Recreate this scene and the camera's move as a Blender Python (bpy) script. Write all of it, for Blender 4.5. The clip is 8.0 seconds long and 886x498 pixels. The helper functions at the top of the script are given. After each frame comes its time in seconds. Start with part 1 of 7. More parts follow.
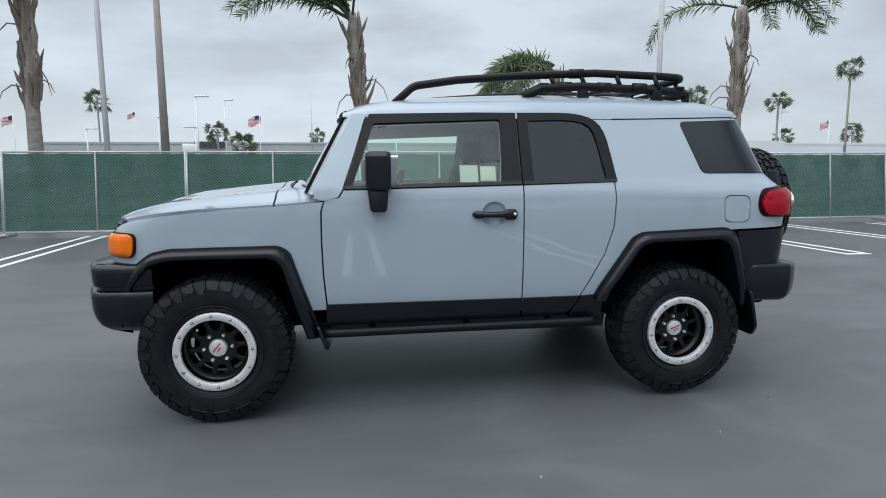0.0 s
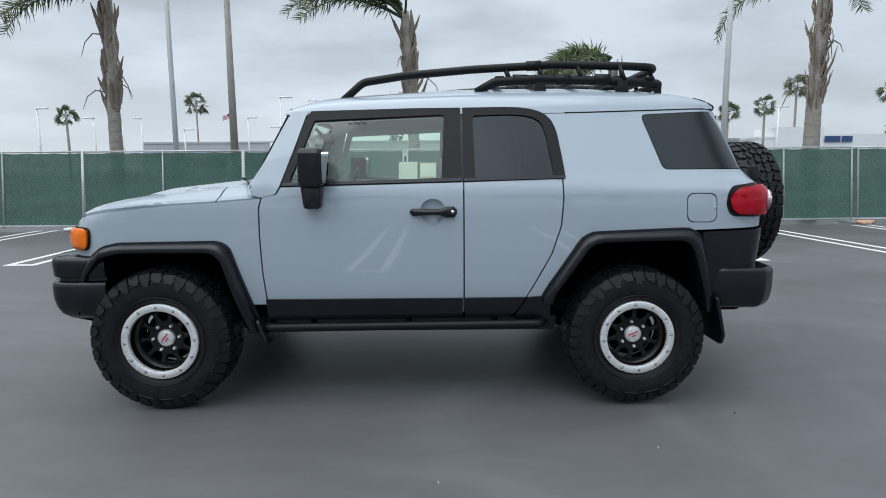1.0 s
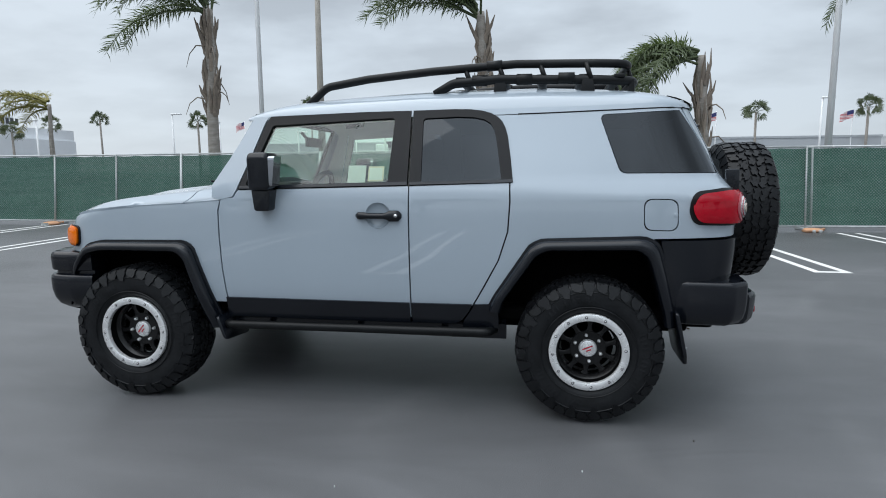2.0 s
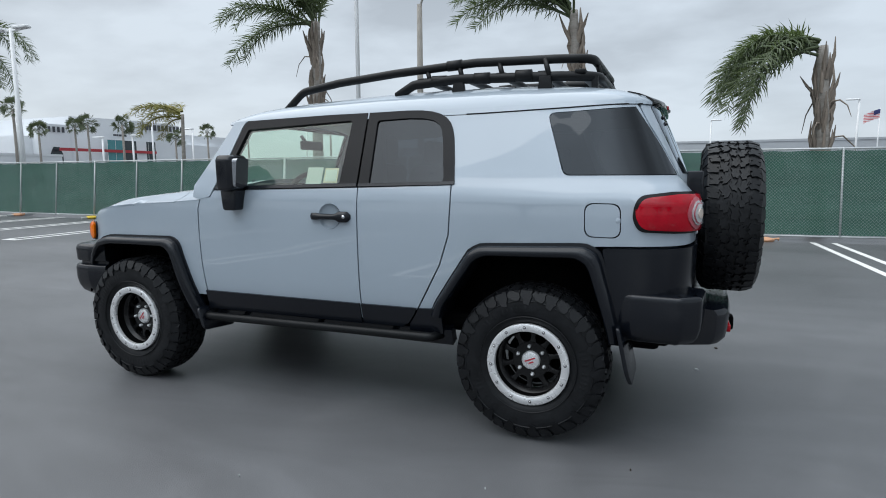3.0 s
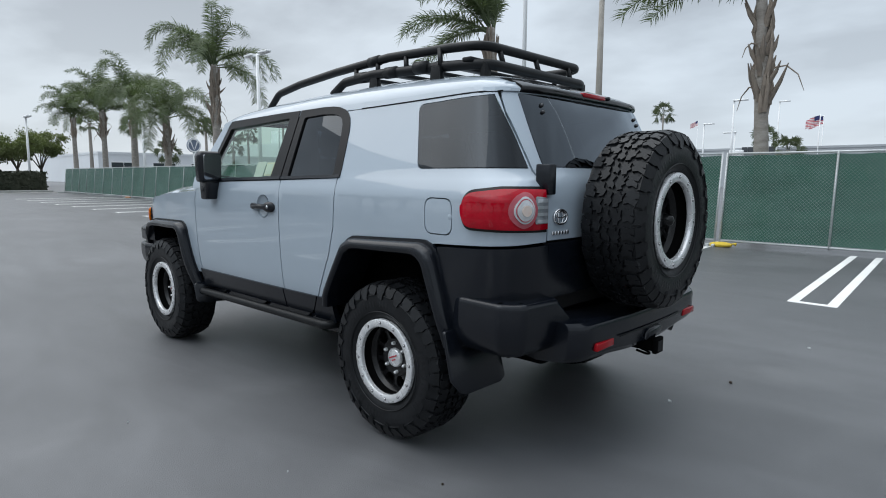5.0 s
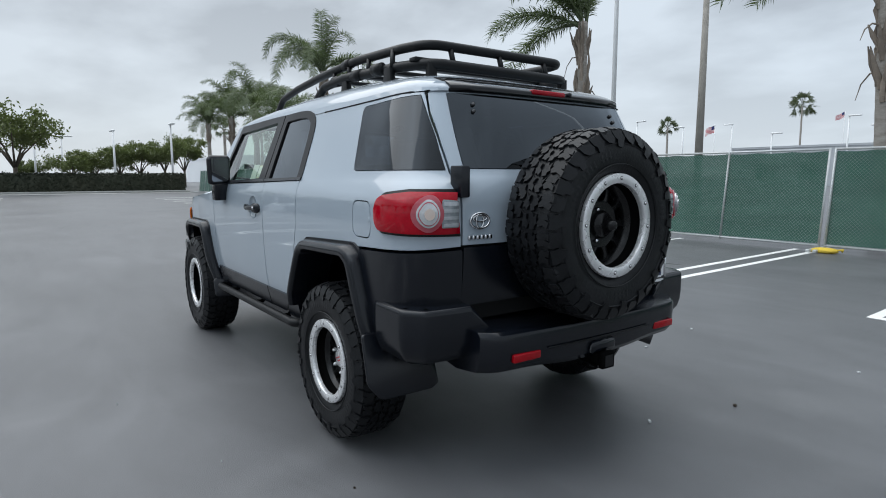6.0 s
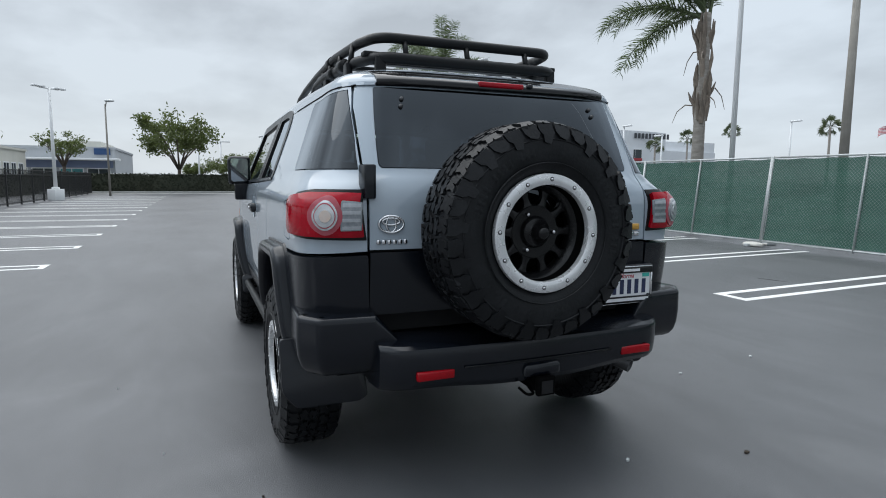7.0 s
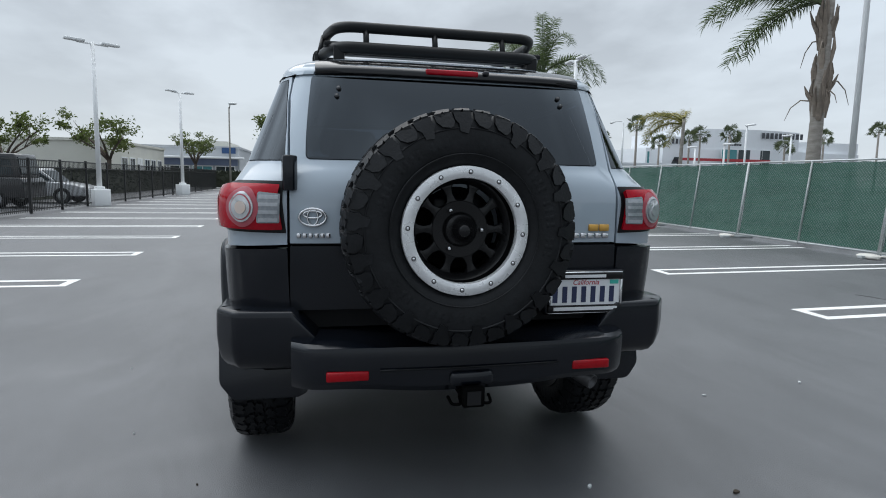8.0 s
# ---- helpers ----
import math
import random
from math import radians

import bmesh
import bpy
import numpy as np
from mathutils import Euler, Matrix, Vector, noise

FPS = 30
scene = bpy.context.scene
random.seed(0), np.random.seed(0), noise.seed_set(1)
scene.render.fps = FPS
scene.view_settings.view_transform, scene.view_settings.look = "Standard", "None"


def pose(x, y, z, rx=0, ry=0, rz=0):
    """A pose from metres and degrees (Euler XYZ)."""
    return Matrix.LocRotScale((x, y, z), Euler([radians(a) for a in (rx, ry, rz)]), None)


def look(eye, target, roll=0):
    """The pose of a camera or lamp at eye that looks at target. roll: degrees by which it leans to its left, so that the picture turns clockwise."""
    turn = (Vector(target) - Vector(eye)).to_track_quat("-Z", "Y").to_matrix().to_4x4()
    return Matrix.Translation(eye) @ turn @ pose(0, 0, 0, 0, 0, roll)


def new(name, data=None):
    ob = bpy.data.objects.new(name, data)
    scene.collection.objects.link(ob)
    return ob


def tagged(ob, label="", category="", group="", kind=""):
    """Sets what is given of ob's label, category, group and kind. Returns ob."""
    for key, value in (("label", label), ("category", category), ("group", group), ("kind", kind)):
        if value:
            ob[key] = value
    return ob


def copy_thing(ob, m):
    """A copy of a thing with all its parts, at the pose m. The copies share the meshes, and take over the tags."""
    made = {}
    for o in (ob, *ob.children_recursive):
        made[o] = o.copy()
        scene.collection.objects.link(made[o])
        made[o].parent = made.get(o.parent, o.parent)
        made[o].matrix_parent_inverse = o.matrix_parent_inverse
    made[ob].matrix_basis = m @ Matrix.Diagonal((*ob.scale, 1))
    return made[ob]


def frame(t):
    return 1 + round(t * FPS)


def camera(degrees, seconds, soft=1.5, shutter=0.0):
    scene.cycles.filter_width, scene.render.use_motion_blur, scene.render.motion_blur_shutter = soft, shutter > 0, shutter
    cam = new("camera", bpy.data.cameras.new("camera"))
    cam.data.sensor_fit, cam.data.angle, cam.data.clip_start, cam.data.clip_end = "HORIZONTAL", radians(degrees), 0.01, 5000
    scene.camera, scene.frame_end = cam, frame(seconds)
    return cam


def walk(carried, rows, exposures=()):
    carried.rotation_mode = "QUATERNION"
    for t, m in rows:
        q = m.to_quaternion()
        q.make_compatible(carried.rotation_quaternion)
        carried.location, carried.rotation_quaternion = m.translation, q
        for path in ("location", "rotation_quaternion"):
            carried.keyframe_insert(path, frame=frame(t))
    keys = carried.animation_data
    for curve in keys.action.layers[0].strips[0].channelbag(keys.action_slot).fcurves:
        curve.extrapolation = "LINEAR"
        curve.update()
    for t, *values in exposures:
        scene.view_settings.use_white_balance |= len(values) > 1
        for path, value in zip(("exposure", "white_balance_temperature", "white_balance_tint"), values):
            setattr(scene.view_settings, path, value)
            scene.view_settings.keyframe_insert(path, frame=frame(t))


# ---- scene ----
cam = camera(74.0, 8.0, 1.0)
PATH = [
    (0, (-0.542, -4.106, 1.366), (-0.27, -2.142, 1.103), -0.2),
    (0.5, (-0.164, -4.106, 1.362), (-0.027, -2.129, 1.093), -0.3),
    (1, (0.258, -4.11, 1.359), (0.257, -2.128, 1.088), -0.4),
    (1.5, (0.698, -4.092, 1.356), (0.522, -2.119, 1.084), -0.5),
    (2, (1.134, -3.99, 1.374), (0.779, -2.04, 1.105), -0.4),
    (3.3, (2.32, -3.593, 1.34), (1.453, -1.806, 1.102), 0.1),
    (3.5, (2.497, -3.534, 1.316), (1.561, -1.781, 1.092), 0.5),
    (4, (2.88, -3.299, 1.291), (1.785, -1.641, 1.059), 0.6),
    (4.5, (3.201, -3.004, 1.298), (1.962, -1.451, 1.067), 0.6),
    (4.7, (3.333, -2.879, 1.3), (2.037, -1.375, 1.065), 0.4),
    (5.8, (3.91, -2.229, 1.321), (2.342, -1.012, 1.073), 0.3),
    (6, (4.018, -2.052, 1.321), (2.395, -0.909, 1.076), -0.0),
    (6.5, (4.188, -1.639, 1.305), (2.445, -0.688, 1.064), 0.1),
    (7, (4.266, -1.199, 1.31), (2.431, -0.438, 1.075), 0.4),
    (7.5, (4.348, -0.8, 1.305), (2.446, -0.227, 1.072), 0.9),
    (8, (4.342, -0.503, 1.29), (2.401, -0.086, 1.052), 1.1),
]
walk(cam, [(t, look(eye, target, roll)) for t, eye, target, roll in PATH])

# ---------------------------------------------------------------- world and light
SUN_EL, SUN_ROT = radians(66), radians(258)
world = bpy.data.worlds.new("overcast_sky")
scene.world = world
world.use_nodes = True
wn, wl = world.node_tree.nodes, world.node_tree.links
wn.clear()
sky = wn.new("ShaderNodeTexSky")
sky.sky_type, sky.sun_disc, sky.sun_elevation, sky.sun_rotation = "NISHITA", False, SUN_EL, SUN_ROT
wco = wn.new("ShaderNodeTexCoord")
wsep = wn.new("ShaderNodeSeparateXYZ")
wl.new(wco.outputs["Generated"], wsep.inputs[0])
# flatten the dome into a cloud layer: direction / (height + small)
wadd = wn.new("ShaderNodeMath"); wadd.operation = "ADD"; wadd.inputs[1].default_value = 0.22
wabs = wn.new("ShaderNodeMath"); wabs.operation = "ABSOLUTE"
wl.new(wsep.outputs[2], wabs.inputs[0]); wl.new(wabs.outputs[0], wadd.inputs[0])
wdiv = wn.new("ShaderNodeVectorMath"); wdiv.operation = "DIVIDE"
wcomb = wn.new("ShaderNodeCombineXYZ")
for k in range(3):
    wl.new(wadd.outputs[0], wcomb.inputs[k])
wl.new(wco.outputs["Generated"], wdiv.inputs[0]); wl.new(wcomb.outputs[0], wdiv.inputs[1])
wmap = wn.new("ShaderNodeMapping"); wmap.inputs["Scale"].default_value = (0.85, 1.0, 1.0); wmap.inputs["Location"].default_value = (0.5, 0.2, 0)
wl.new(wdiv.outputs[0], wmap.inputs[0])
wno = wn.new("ShaderNodeTexNoise"); wno.inputs["Scale"].default_value = 1.5; wno.inputs["Detail"].default_value = 6; wno.inputs["Roughness"].default_value = 0.5
wl.new(wmap.outputs[0], wno.inputs["Vector"])
wramp = wn.new("ShaderNodeValToRGB")
wramp.color_ramp.elements[0].position, wramp.color_ramp.elements[0].color = 0.38, (0.41, 0.46, 0.515, 1)
wramp.color_ramp.elements[1].position, wramp.color_ramp.elements[1].color = 0.60, (0.66, 0.745, 0.83, 1)
wl.new(wno.outputs["Fac"], wramp.inputs[0])
# haze near the horizon
wh = wn.new("ShaderNodeMapRange"); wh.inputs["From Min"].default_value = 0.0; wh.inputs["From Max"].default_value = 0.30
wh.inputs["To Min"].default_value = 0.85; wh.inputs["To Max"].default_value = 0.0
wl.new(wabs.outputs[0], wh.inputs["Value"])
whz = wn.new("ShaderNodeMix"); whz.data_type = "RGBA"; whz.inputs[7].default_value = (0.635, 0.71, 0.785, 1)
wl.new(wh.outputs[0], whz.inputs[0]); wl.new(wramp.outputs[0], whz.inputs[6])
# the haze is warmer towards the sea
wsea = wn.new("ShaderNodeMapRange"); wsea.inputs["From Min"].default_value, wsea.inputs["From Max"].default_value = -0.35, -1.0
wl.new(wsep.outputs[0], wsea.inputs["Value"])
wwarm = wn.new("ShaderNodeMix"); wwarm.data_type = "RGBA"; wwarm.blend_type = "MULTIPLY"; wwarm.inputs[7].default_value = (1.0, 0.975, 0.95, 1)
wl.new(wsea.outputs[0], wwarm.inputs[0]); wl.new(whz.outputs[2], wwarm.inputs[6])
# an overcast dome is brightest overhead and where the cloud thins to the south, and dullest in the east
weast = wn.new("ShaderNodeMapRange"); weast.interpolation_type = "SMOOTHSTEP"
weast.inputs["From Min"].default_value, weast.inputs["From Max"].default_value = -0.1, 0.8
weast.inputs["To Min"].default_value, weast.inputs["To Max"].default_value = 1.0, 0.85
wl.new(wsep.outputs[0], weast.inputs["Value"])
wzen = wn.new("ShaderNodeMapRange"); wzen.interpolation_type = "SMOOTHSTEP"
wzen.inputs["From Min"].default_value, wzen.inputs["From Max"].default_value = 0.40, 1.0
wzen.inputs["To Min"].default_value, wzen.inputs["To Max"].default_value = 0.78, 1.65
wl.new(wsep.outputs[2], wzen.inputs["Value"])
bg_cloud = wn.new("ShaderNodeBackground")
wgain = wn.new("ShaderNodeMath"); wgain.operation = "MULTIPLY"
wsouth = wn.new("ShaderNodeMapRange"); wsouth.interpolation_type = "SMOOTHSTEP"
wsouth.inputs["From Min"].default_value, wsouth.inputs["From Max"].default_value = -0.25, -1.0
wsouth.inputs["To Min"].default_value, wsouth.inputs["To Max"].default_value = 0.0, 2.4
wl.new(wsep.outputs[1], wsouth.inputs["Value"])
wside = wn.new("ShaderNodeMath"); wside.operation = "MULTIPLY"
whigh = wn.new("ShaderNodeMapRange"); whigh.interpolation_type = "SMOOTHSTEP"
whigh.inputs["From Min"].default_value, whigh.inputs["From Max"].default_value = 0.30, 0.80
wl.new(wsep.outputs[2], whigh.inputs["Value"])
wthin = wn.new("ShaderNodeMath"); wthin.operation = "MULTIPLY_ADD"; wthin.inputs[2].default_value = 1.0
wl.new(whigh.outputs[0], wthin.inputs[0]); wl.new(wsouth.outputs[0], wthin.inputs[1])
wl.new(weast.outputs[0], wside.inputs[0]); wl.new(wthin.outputs[0], wside.inputs[1])
wl.new(wzen.outputs[0], wgain.inputs[0]); wl.new(wside.outputs[0], wgain.inputs[1]); wl.new(wgain.outputs[0], bg_cloud.inputs[1])
wl.new(wwarm.outputs[2], bg_cloud.inputs[0])
bg_sky = wn.new("ShaderNodeBackground"); bg_sky.inputs[1].default_value = 0.05
wl.new(sky.outputs[0], bg_sky.inputs[0])
wmix = wn.new("ShaderNodeMixShader"); wmix.inputs[0].default_value = 0.88
wl.new(bg_sky.outputs[0], wmix.inputs[1]); wl.new(bg_cloud.outputs[0], wmix.inputs[2])
wout = wn.new("ShaderNodeOutputWorld")
wl.new(wmix.outputs[0], wout.inputs[0])

sun = new("sun", bpy.data.lights.new("sun", "SUN"))
sun.data.energy, sun.data.angle, sun.data.color = 1.2, radians(80), (1.0, 0.985, 0.965)
sun.matrix_world = look((0, 0, 0), (-math.sin(SUN_ROT) * math.cos(SUN_EL), -math.cos(SUN_ROT) * math.cos(SUN_EL), -math.sin(SUN_EL)))
scene.view_settings.exposure = 0.58

# ---------------------------------------------------------------- materials
def mat(name, c1, c2=None, rough=0.6, metal=0.0, scale=4.0, fine=60.0, bump=0.0, rvar=0.08, coat=0.0, spec=0.5, detail=4.0, stretch=(1, 1, 1), island=0.0, sub=None):
    """Principled surface with a coarse and a fine noise between two colours, in metres."""
    m = bpy.data.materials.new(name)
    m.use_nodes = True
    n, l = m.node_tree.nodes, m.node_tree.links
    b = n["Principled BSDF"]
    c2 = c2 or tuple(min(1, v * 0.8) for v in c1)
    co = n.new("ShaderNodeTexCoord")
    mp = n.new("ShaderNodeMapping"); mp.inputs["Scale"].default_value = stretch
    l.new(co.outputs["Object"], mp.inputs[0])
    n1 = n.new("ShaderNodeTexNoise"); n1.inputs["Scale"].default_value = scale; n1.inputs["Detail"].default_value = detail
    n2 = n.new("ShaderNodeTexNoise"); n2.inputs["Scale"].default_value = fine; n2.inputs["Detail"].default_value = 3
    l.new(mp.outputs[0], n1.inputs["Vector"]); l.new(mp.outputs[0], n2.inputs["Vector"])
    ad = n.new("ShaderNodeMath"); ad.operation = "MULTIPLY_ADD"; ad.inputs[1].default_value = 0.4
    l.new(n2.outputs["Fac"], ad.inputs[0]); l.new(n1.outputs["Fac"], ad.inputs[2])
    rp = n.new("ShaderNodeMapRange"); rp.inputs["From Min"].default_value = 0.45; rp.inputs["From Max"].default_value = 0.95
    l.new(ad.outputs[0], rp.inputs["Value"])
    fac = rp.outputs[0]
    if island:
        ge = n.new("ShaderNodeNewGeometry")
        mx0 = n.new("ShaderNodeMix"); mx0.inputs[0].default_value = island
        l.new(fac, mx0.inputs[2]); l.new(ge.outputs["Random Per Island"], mx0.inputs[3])
        fac = mx0.outputs[0]
    mx = n.new("ShaderNodeMix"); mx.data_type = "RGBA"
    mx.inputs[6].default_value, mx.inputs[7].default_value = (*c1, 1), (*c2, 1)
    l.new(fac, mx.inputs[0]); l.new(mx.outputs[2], b.inputs["Base Color"])
    rr = n.new("ShaderNodeMapRange"); rr.inputs["To Min"].default_value, rr.inputs["To Max"].default_value = max(0.02, rough - rvar), min(1, rough + rvar)
    l.new(n1.outputs["Fac"], rr.inputs["Value"]); l.new(rr.outputs[0], b.inputs["Roughness"])
    b.inputs["Metallic"].default_value = metal
    b.inputs["Specular IOR Level"].default_value = spec
    if coat:
        b.inputs["Coat Weight"].default_value, b.inputs["Coat Roughness"].default_value, b.inputs["Coat IOR"].default_value = coat, 0.02, 1.62
    if bump:
        bp = n.new("ShaderNodeBump"); bp.inputs["Strength"].default_value = bump; bp.inputs["Distance"].default_value = 0.004
        l.new(n2.outputs["Fac"], bp.inputs["Height"]); l.new(bp.outputs[0], b.inputs["Normal"])
    if sub:
        tr = n.new("ShaderNodeBsdfTranslucent"); tr.inputs[0].default_value = (*sub, 1)
        ms = n.new("ShaderNodeMixShader"); ms.inputs[0].default_value = 0.3
        l.new(b.outputs[0], ms.inputs[1]); l.new(tr.outputs[0], ms.inputs[2])
        l.new(ms.outputs[0], n["Material Output"].inputs[0])
    return m


def glass(name, tint, gloss=0.0, power=4.0, sheen=(1, 1, 1)):
    """Thin pane: tinted see-through with a mirror that grows at grazing angles."""
    m = bpy.data.materials.new(name)
    m.use_nodes = True
    n, l = m.node_tree.nodes, m.node_tree.links
    n.remove(n["Principled BSDF"])
    tr = n.new("ShaderNodeBsdfTransparent"); tr.inputs[0].default_value = (*tint, 1)
    gl = n.new("ShaderNodeBsdfGlossy"); gl.inputs["Roughness"].default_value = 0.005; gl.inputs[0].default_value = (*sheen, 1)
    lw = n.new("ShaderNodeLayerWeight"); lw.inputs[0].default_value = 0.5
    pw = n.new("ShaderNodeMath"); pw.operation = "POWER"; pw.inputs[1].default_value = power
    l.new(lw.outputs["Facing"], pw.inputs[0])
    ma = n.new("ShaderNodeMath"); ma.operation = "MULTIPLY_ADD"; ma.inputs[1].default_value = 0.9; ma.inputs[2].default_value = 0.07 + gloss
    l.new(pw.outputs[0], ma.inputs[0])
    ms = n.new("ShaderNodeMixShader")
    l.new(ma.outputs[0], ms.inputs[0]); l.new(tr.outputs[0], ms.inputs[1]); l.new(gl.outputs[0], ms.inputs[2])
    l.new(ms.outputs[0], n["Material Output"].inputs[0])
    return m


def asphalt_mat():
    m = mat("asphalt", (0.0725, 0.0740, 0.0775), (0.1300, 0.1328, 0.1390), rough=0.42, scale=0.35, fine=260.0, bump=0.5, rvar=0.10, detail=8)
    n, l = m.node_tree.nodes, m.node_tree.links
    b = n["Principled BSDF"]
    co = n.new("ShaderNodeTexCoord")
    old = b.inputs["Base Color"].links[0].from_socket
    # worn wheel tracks: faint lighter arcs
    total = None
    for cx, cy, r, w in ((3.0, -1.9, 2.92, 0.20), (4.0, -1.9, 2.3, 0.17), (3.6, -0.3, 2.27, 0.20), (4.0, -1.9, 3.75, 0.24), (-3.0, -9.5, 7.2, 0.14), (1.0, -14.0, 10.6, 0.12), (12.0, -2.0, 9.4, 0.16), (12.0, -2.0, 7.9, 0.16)):
        d = n.new("ShaderNodeVectorMath"); d.operation = "DISTANCE"; d.inputs[1].default_value = (cx, cy, 0)
        l.new(co.outputs["Object"], d.inputs[0])
        s = n.new("ShaderNodeMath"); s.operation = "SUBTRACT"; s.inputs[1].default_value = r
        l.new(d.outputs["Value"], s.inputs[0])
        a = n.new("ShaderNodeMath"); a.operation = "ABSOLUTE"; l.new(s.outputs[0], a.inputs[0])
        q = n.new("ShaderNodeMapRange"); q.interpolation_type = "SMOOTHSTEP"
        q.inputs["From Min"].default_value, q.inputs["From Max"].default_value = 0.0, w
        q.inputs["To Min"].default_value, q.inputs["To Max"].default_value = 1.0, 0.0
        l.new(a.outputs[0], q.inputs["Value"])
        if total is None:
            total = q.outputs[0]
        else:
            mxx = n.new("ShaderNodeMath"); mxx.operation = "MAXIMUM"
            l.new(total, mxx.inputs[0]); l.new(q.outputs[0], mxx.inputs[1]); total = mxx.outputs[0]
    no = n.new("ShaderNodeTexNoise"); no.inputs["Scale"].default_value = 0.9; no.inputs["Detail"].default_value = 6
    l.new(co.outputs["Object"], no.inputs["Vector"])
    rg = n.new("ShaderNodeMapRange"); rg.inputs["From Min"].default_value, rg.inputs["From Max"].default_value = 0.42, 0.75
    rg.inputs["To Max"].default_value = 0.42
    l.new(no.outputs["Fac"], rg.inputs["Value"])
    mu = n.new("ShaderNodeMath"); mu.operation = "MULTIPLY"
    l.new(total, mu.inputs[0]); l.new(rg.outputs[0], mu.inputs[1])
    mx = n.new("ShaderNodeMix"); mx.data_type = "RGBA"; mx.inputs[7].default_value = (0.19, 0.192, 0.196, 1)
    l.new(mu.outputs[0], mx.inputs[0]); l.new(old, mx.inputs[6])
    # brushed sealcoat: swirled streaks, and pale grains of stone showing through
    sw = n.new("ShaderNodeTexNoise"); sw.inputs["Scale"].default_value = 1.1; sw.inputs["Detail"].default_value = 9; sw.inputs["Roughness"].default_value = 0.62; sw.inputs["Distortion"].default_value = 1.6
    sm = n.new("ShaderNodeMapping"); sm.inputs["Scale"].default_value = (0.45, 1.5, 1); sm.inputs["Rotation"].default_value = (0, 0, 0.5)
    l.new(co.outputs["Object"], sm.inputs[0]); l.new(sm.outputs[0], sw.inputs["Vector"])
    sr = n.new("ShaderNodeMapRange"); sr.inputs["From Min"].default_value, sr.inputs["From Max"].default_value = 0.3, 0.7
    sr.inputs["To Min"].default_value, sr.inputs["To Max"].default_value = 0.84, 1.15
    l.new(sw.outputs["Fac"], sr.inputs["Value"])
    sc = n.new("ShaderNodeVectorMath"); sc.operation = "SCALE"
    l.new(mx.outputs[2], sc.inputs[0]); l.new(sr.outputs[0], sc.inputs["Scale"])
    gr = n.new("ShaderNodeTexNoise"); gr.inputs["Scale"].default_value = 170; gr.inputs["Detail"].default_value = 2
    l.new(co.outputs["Object"], gr.inputs["Vector"])
    gm = n.new("ShaderNodeMapRange"); gm.inputs["From Min"].default_value, gm.inputs["From Max"].default_value = 0.66, 0.76
    gm.inputs["To Max"].default_value = 0.4
    l.new(gr.outputs["Fac"], gm.inputs["Value"])
    mg = n.new("ShaderNodeMix"); mg.data_type = "RGBA"; mg.inputs[7].default_value = (0.27, 0.27, 0.27, 1)
    l.new(gm.outputs[0], mg.inputs[0]); l.new(sc.outputs[0], mg.inputs[6]); l.new(mg.outputs[2], b.inputs["Base Color"])
    return m


def screen_mat():
    """Woven green privacy fabric that lets a little light through."""
    m = mat("green_screen", (0.022, 0.092, 0.064), (0.050, 0.144, 0.106), rough=0.9, scale=1.6, fine=9.0, bump=0.0, detail=6, stretch=(0.5, 1, 2.4))
    n, l = m.node_tree.nodes, m.node_tree.links
    tr = n.new("ShaderNodeBsdfTransparent")
    ms = n.new("ShaderNodeMixShader"); ms.inputs[0].default_value = 0.05
    l.new(n["Principled BSDF"].outputs[0], ms.inputs[1]); l.new(tr.outputs[0], ms.inputs[2])
    l.new(ms.outputs[0], n["Material Output"].inputs[0])
    return m


def flag_mat():
    m = mat("flag_cloth", (0.5, 0.06, 0.07), (0.75, 0.72, 0.7), rough=0.9)
    n, l = m.node_tree.nodes, m.node_tree.links
    co = n.new("ShaderNodeTexCoord")
    wv = n.new("ShaderNodeTexWave"); wv.wave_type = "BANDS"; wv.bands_direction = "Z"; wv.inputs["Scale"].default_value = 1.6
    l.new(co.outputs["Object"], wv.inputs[0])
    rp = n.new("ShaderNodeValToRGB"); rp.color_ramp.interpolation = "CONSTANT"
    rp.color_ramp.elements[0].color = (0.55, 0.07, 0.09, 1)
    rp.color_ramp.elements[1].position, rp.color_ramp.elements[1].color = 0.5, (0.75, 0.74, 0.74, 1)
    l.new(wv.outputs[0], rp.inputs[0]); l.new(rp.outputs[0], n["Principled BSDF"].inputs["Base Color"])
    return m


M_ASPHALT = asphalt_mat()
M_LINE = mat("road_paint", (0.80, 0.80, 0.78), (0.66, 0.66, 0.64), rough=0.7, scale=3, fine=40)
M_CONC = mat("concrete", (0.42, 0.42, 0.40), (0.33, 0.33, 0.32), rough=0.85, scale=2, fine=40, bump=0.3)
M_WHITEP = mat("white_paint", (0.86, 0.87, 0.87), (0.80, 0.81, 0.81), rough=0.5, scale=2)
M_TANP = mat("tan_concrete_pole", (0.30, 0.28, 0.25), (0.24, 0.225, 0.20), rough=0.8, scale=5, bump=0.2)
M_GALV = mat("galvanised_steel", (0.58, 0.60, 0.60), (0.46, 0.48, 0.48), rough=0.45, metal=0.4, scale=8)
M_WIRE = mat("chain_link_wire", (0.24, 0.31, 0.28), (0.17, 0.23, 0.21), rough=0.5, metal=0.2, scale=8)
M_SCREEN = screen_mat()
M_BLACKIRON = mat("black_iron", (0.012, 0.012, 0.013), (0.02, 0.02, 0.02), rough=0.45, scale=10)
M_SAND = mat("sandbag_white", (0.72, 0.70, 0.65), (0.60, 0.57, 0.52), rough=0.9, scale=9, bump=0.4)
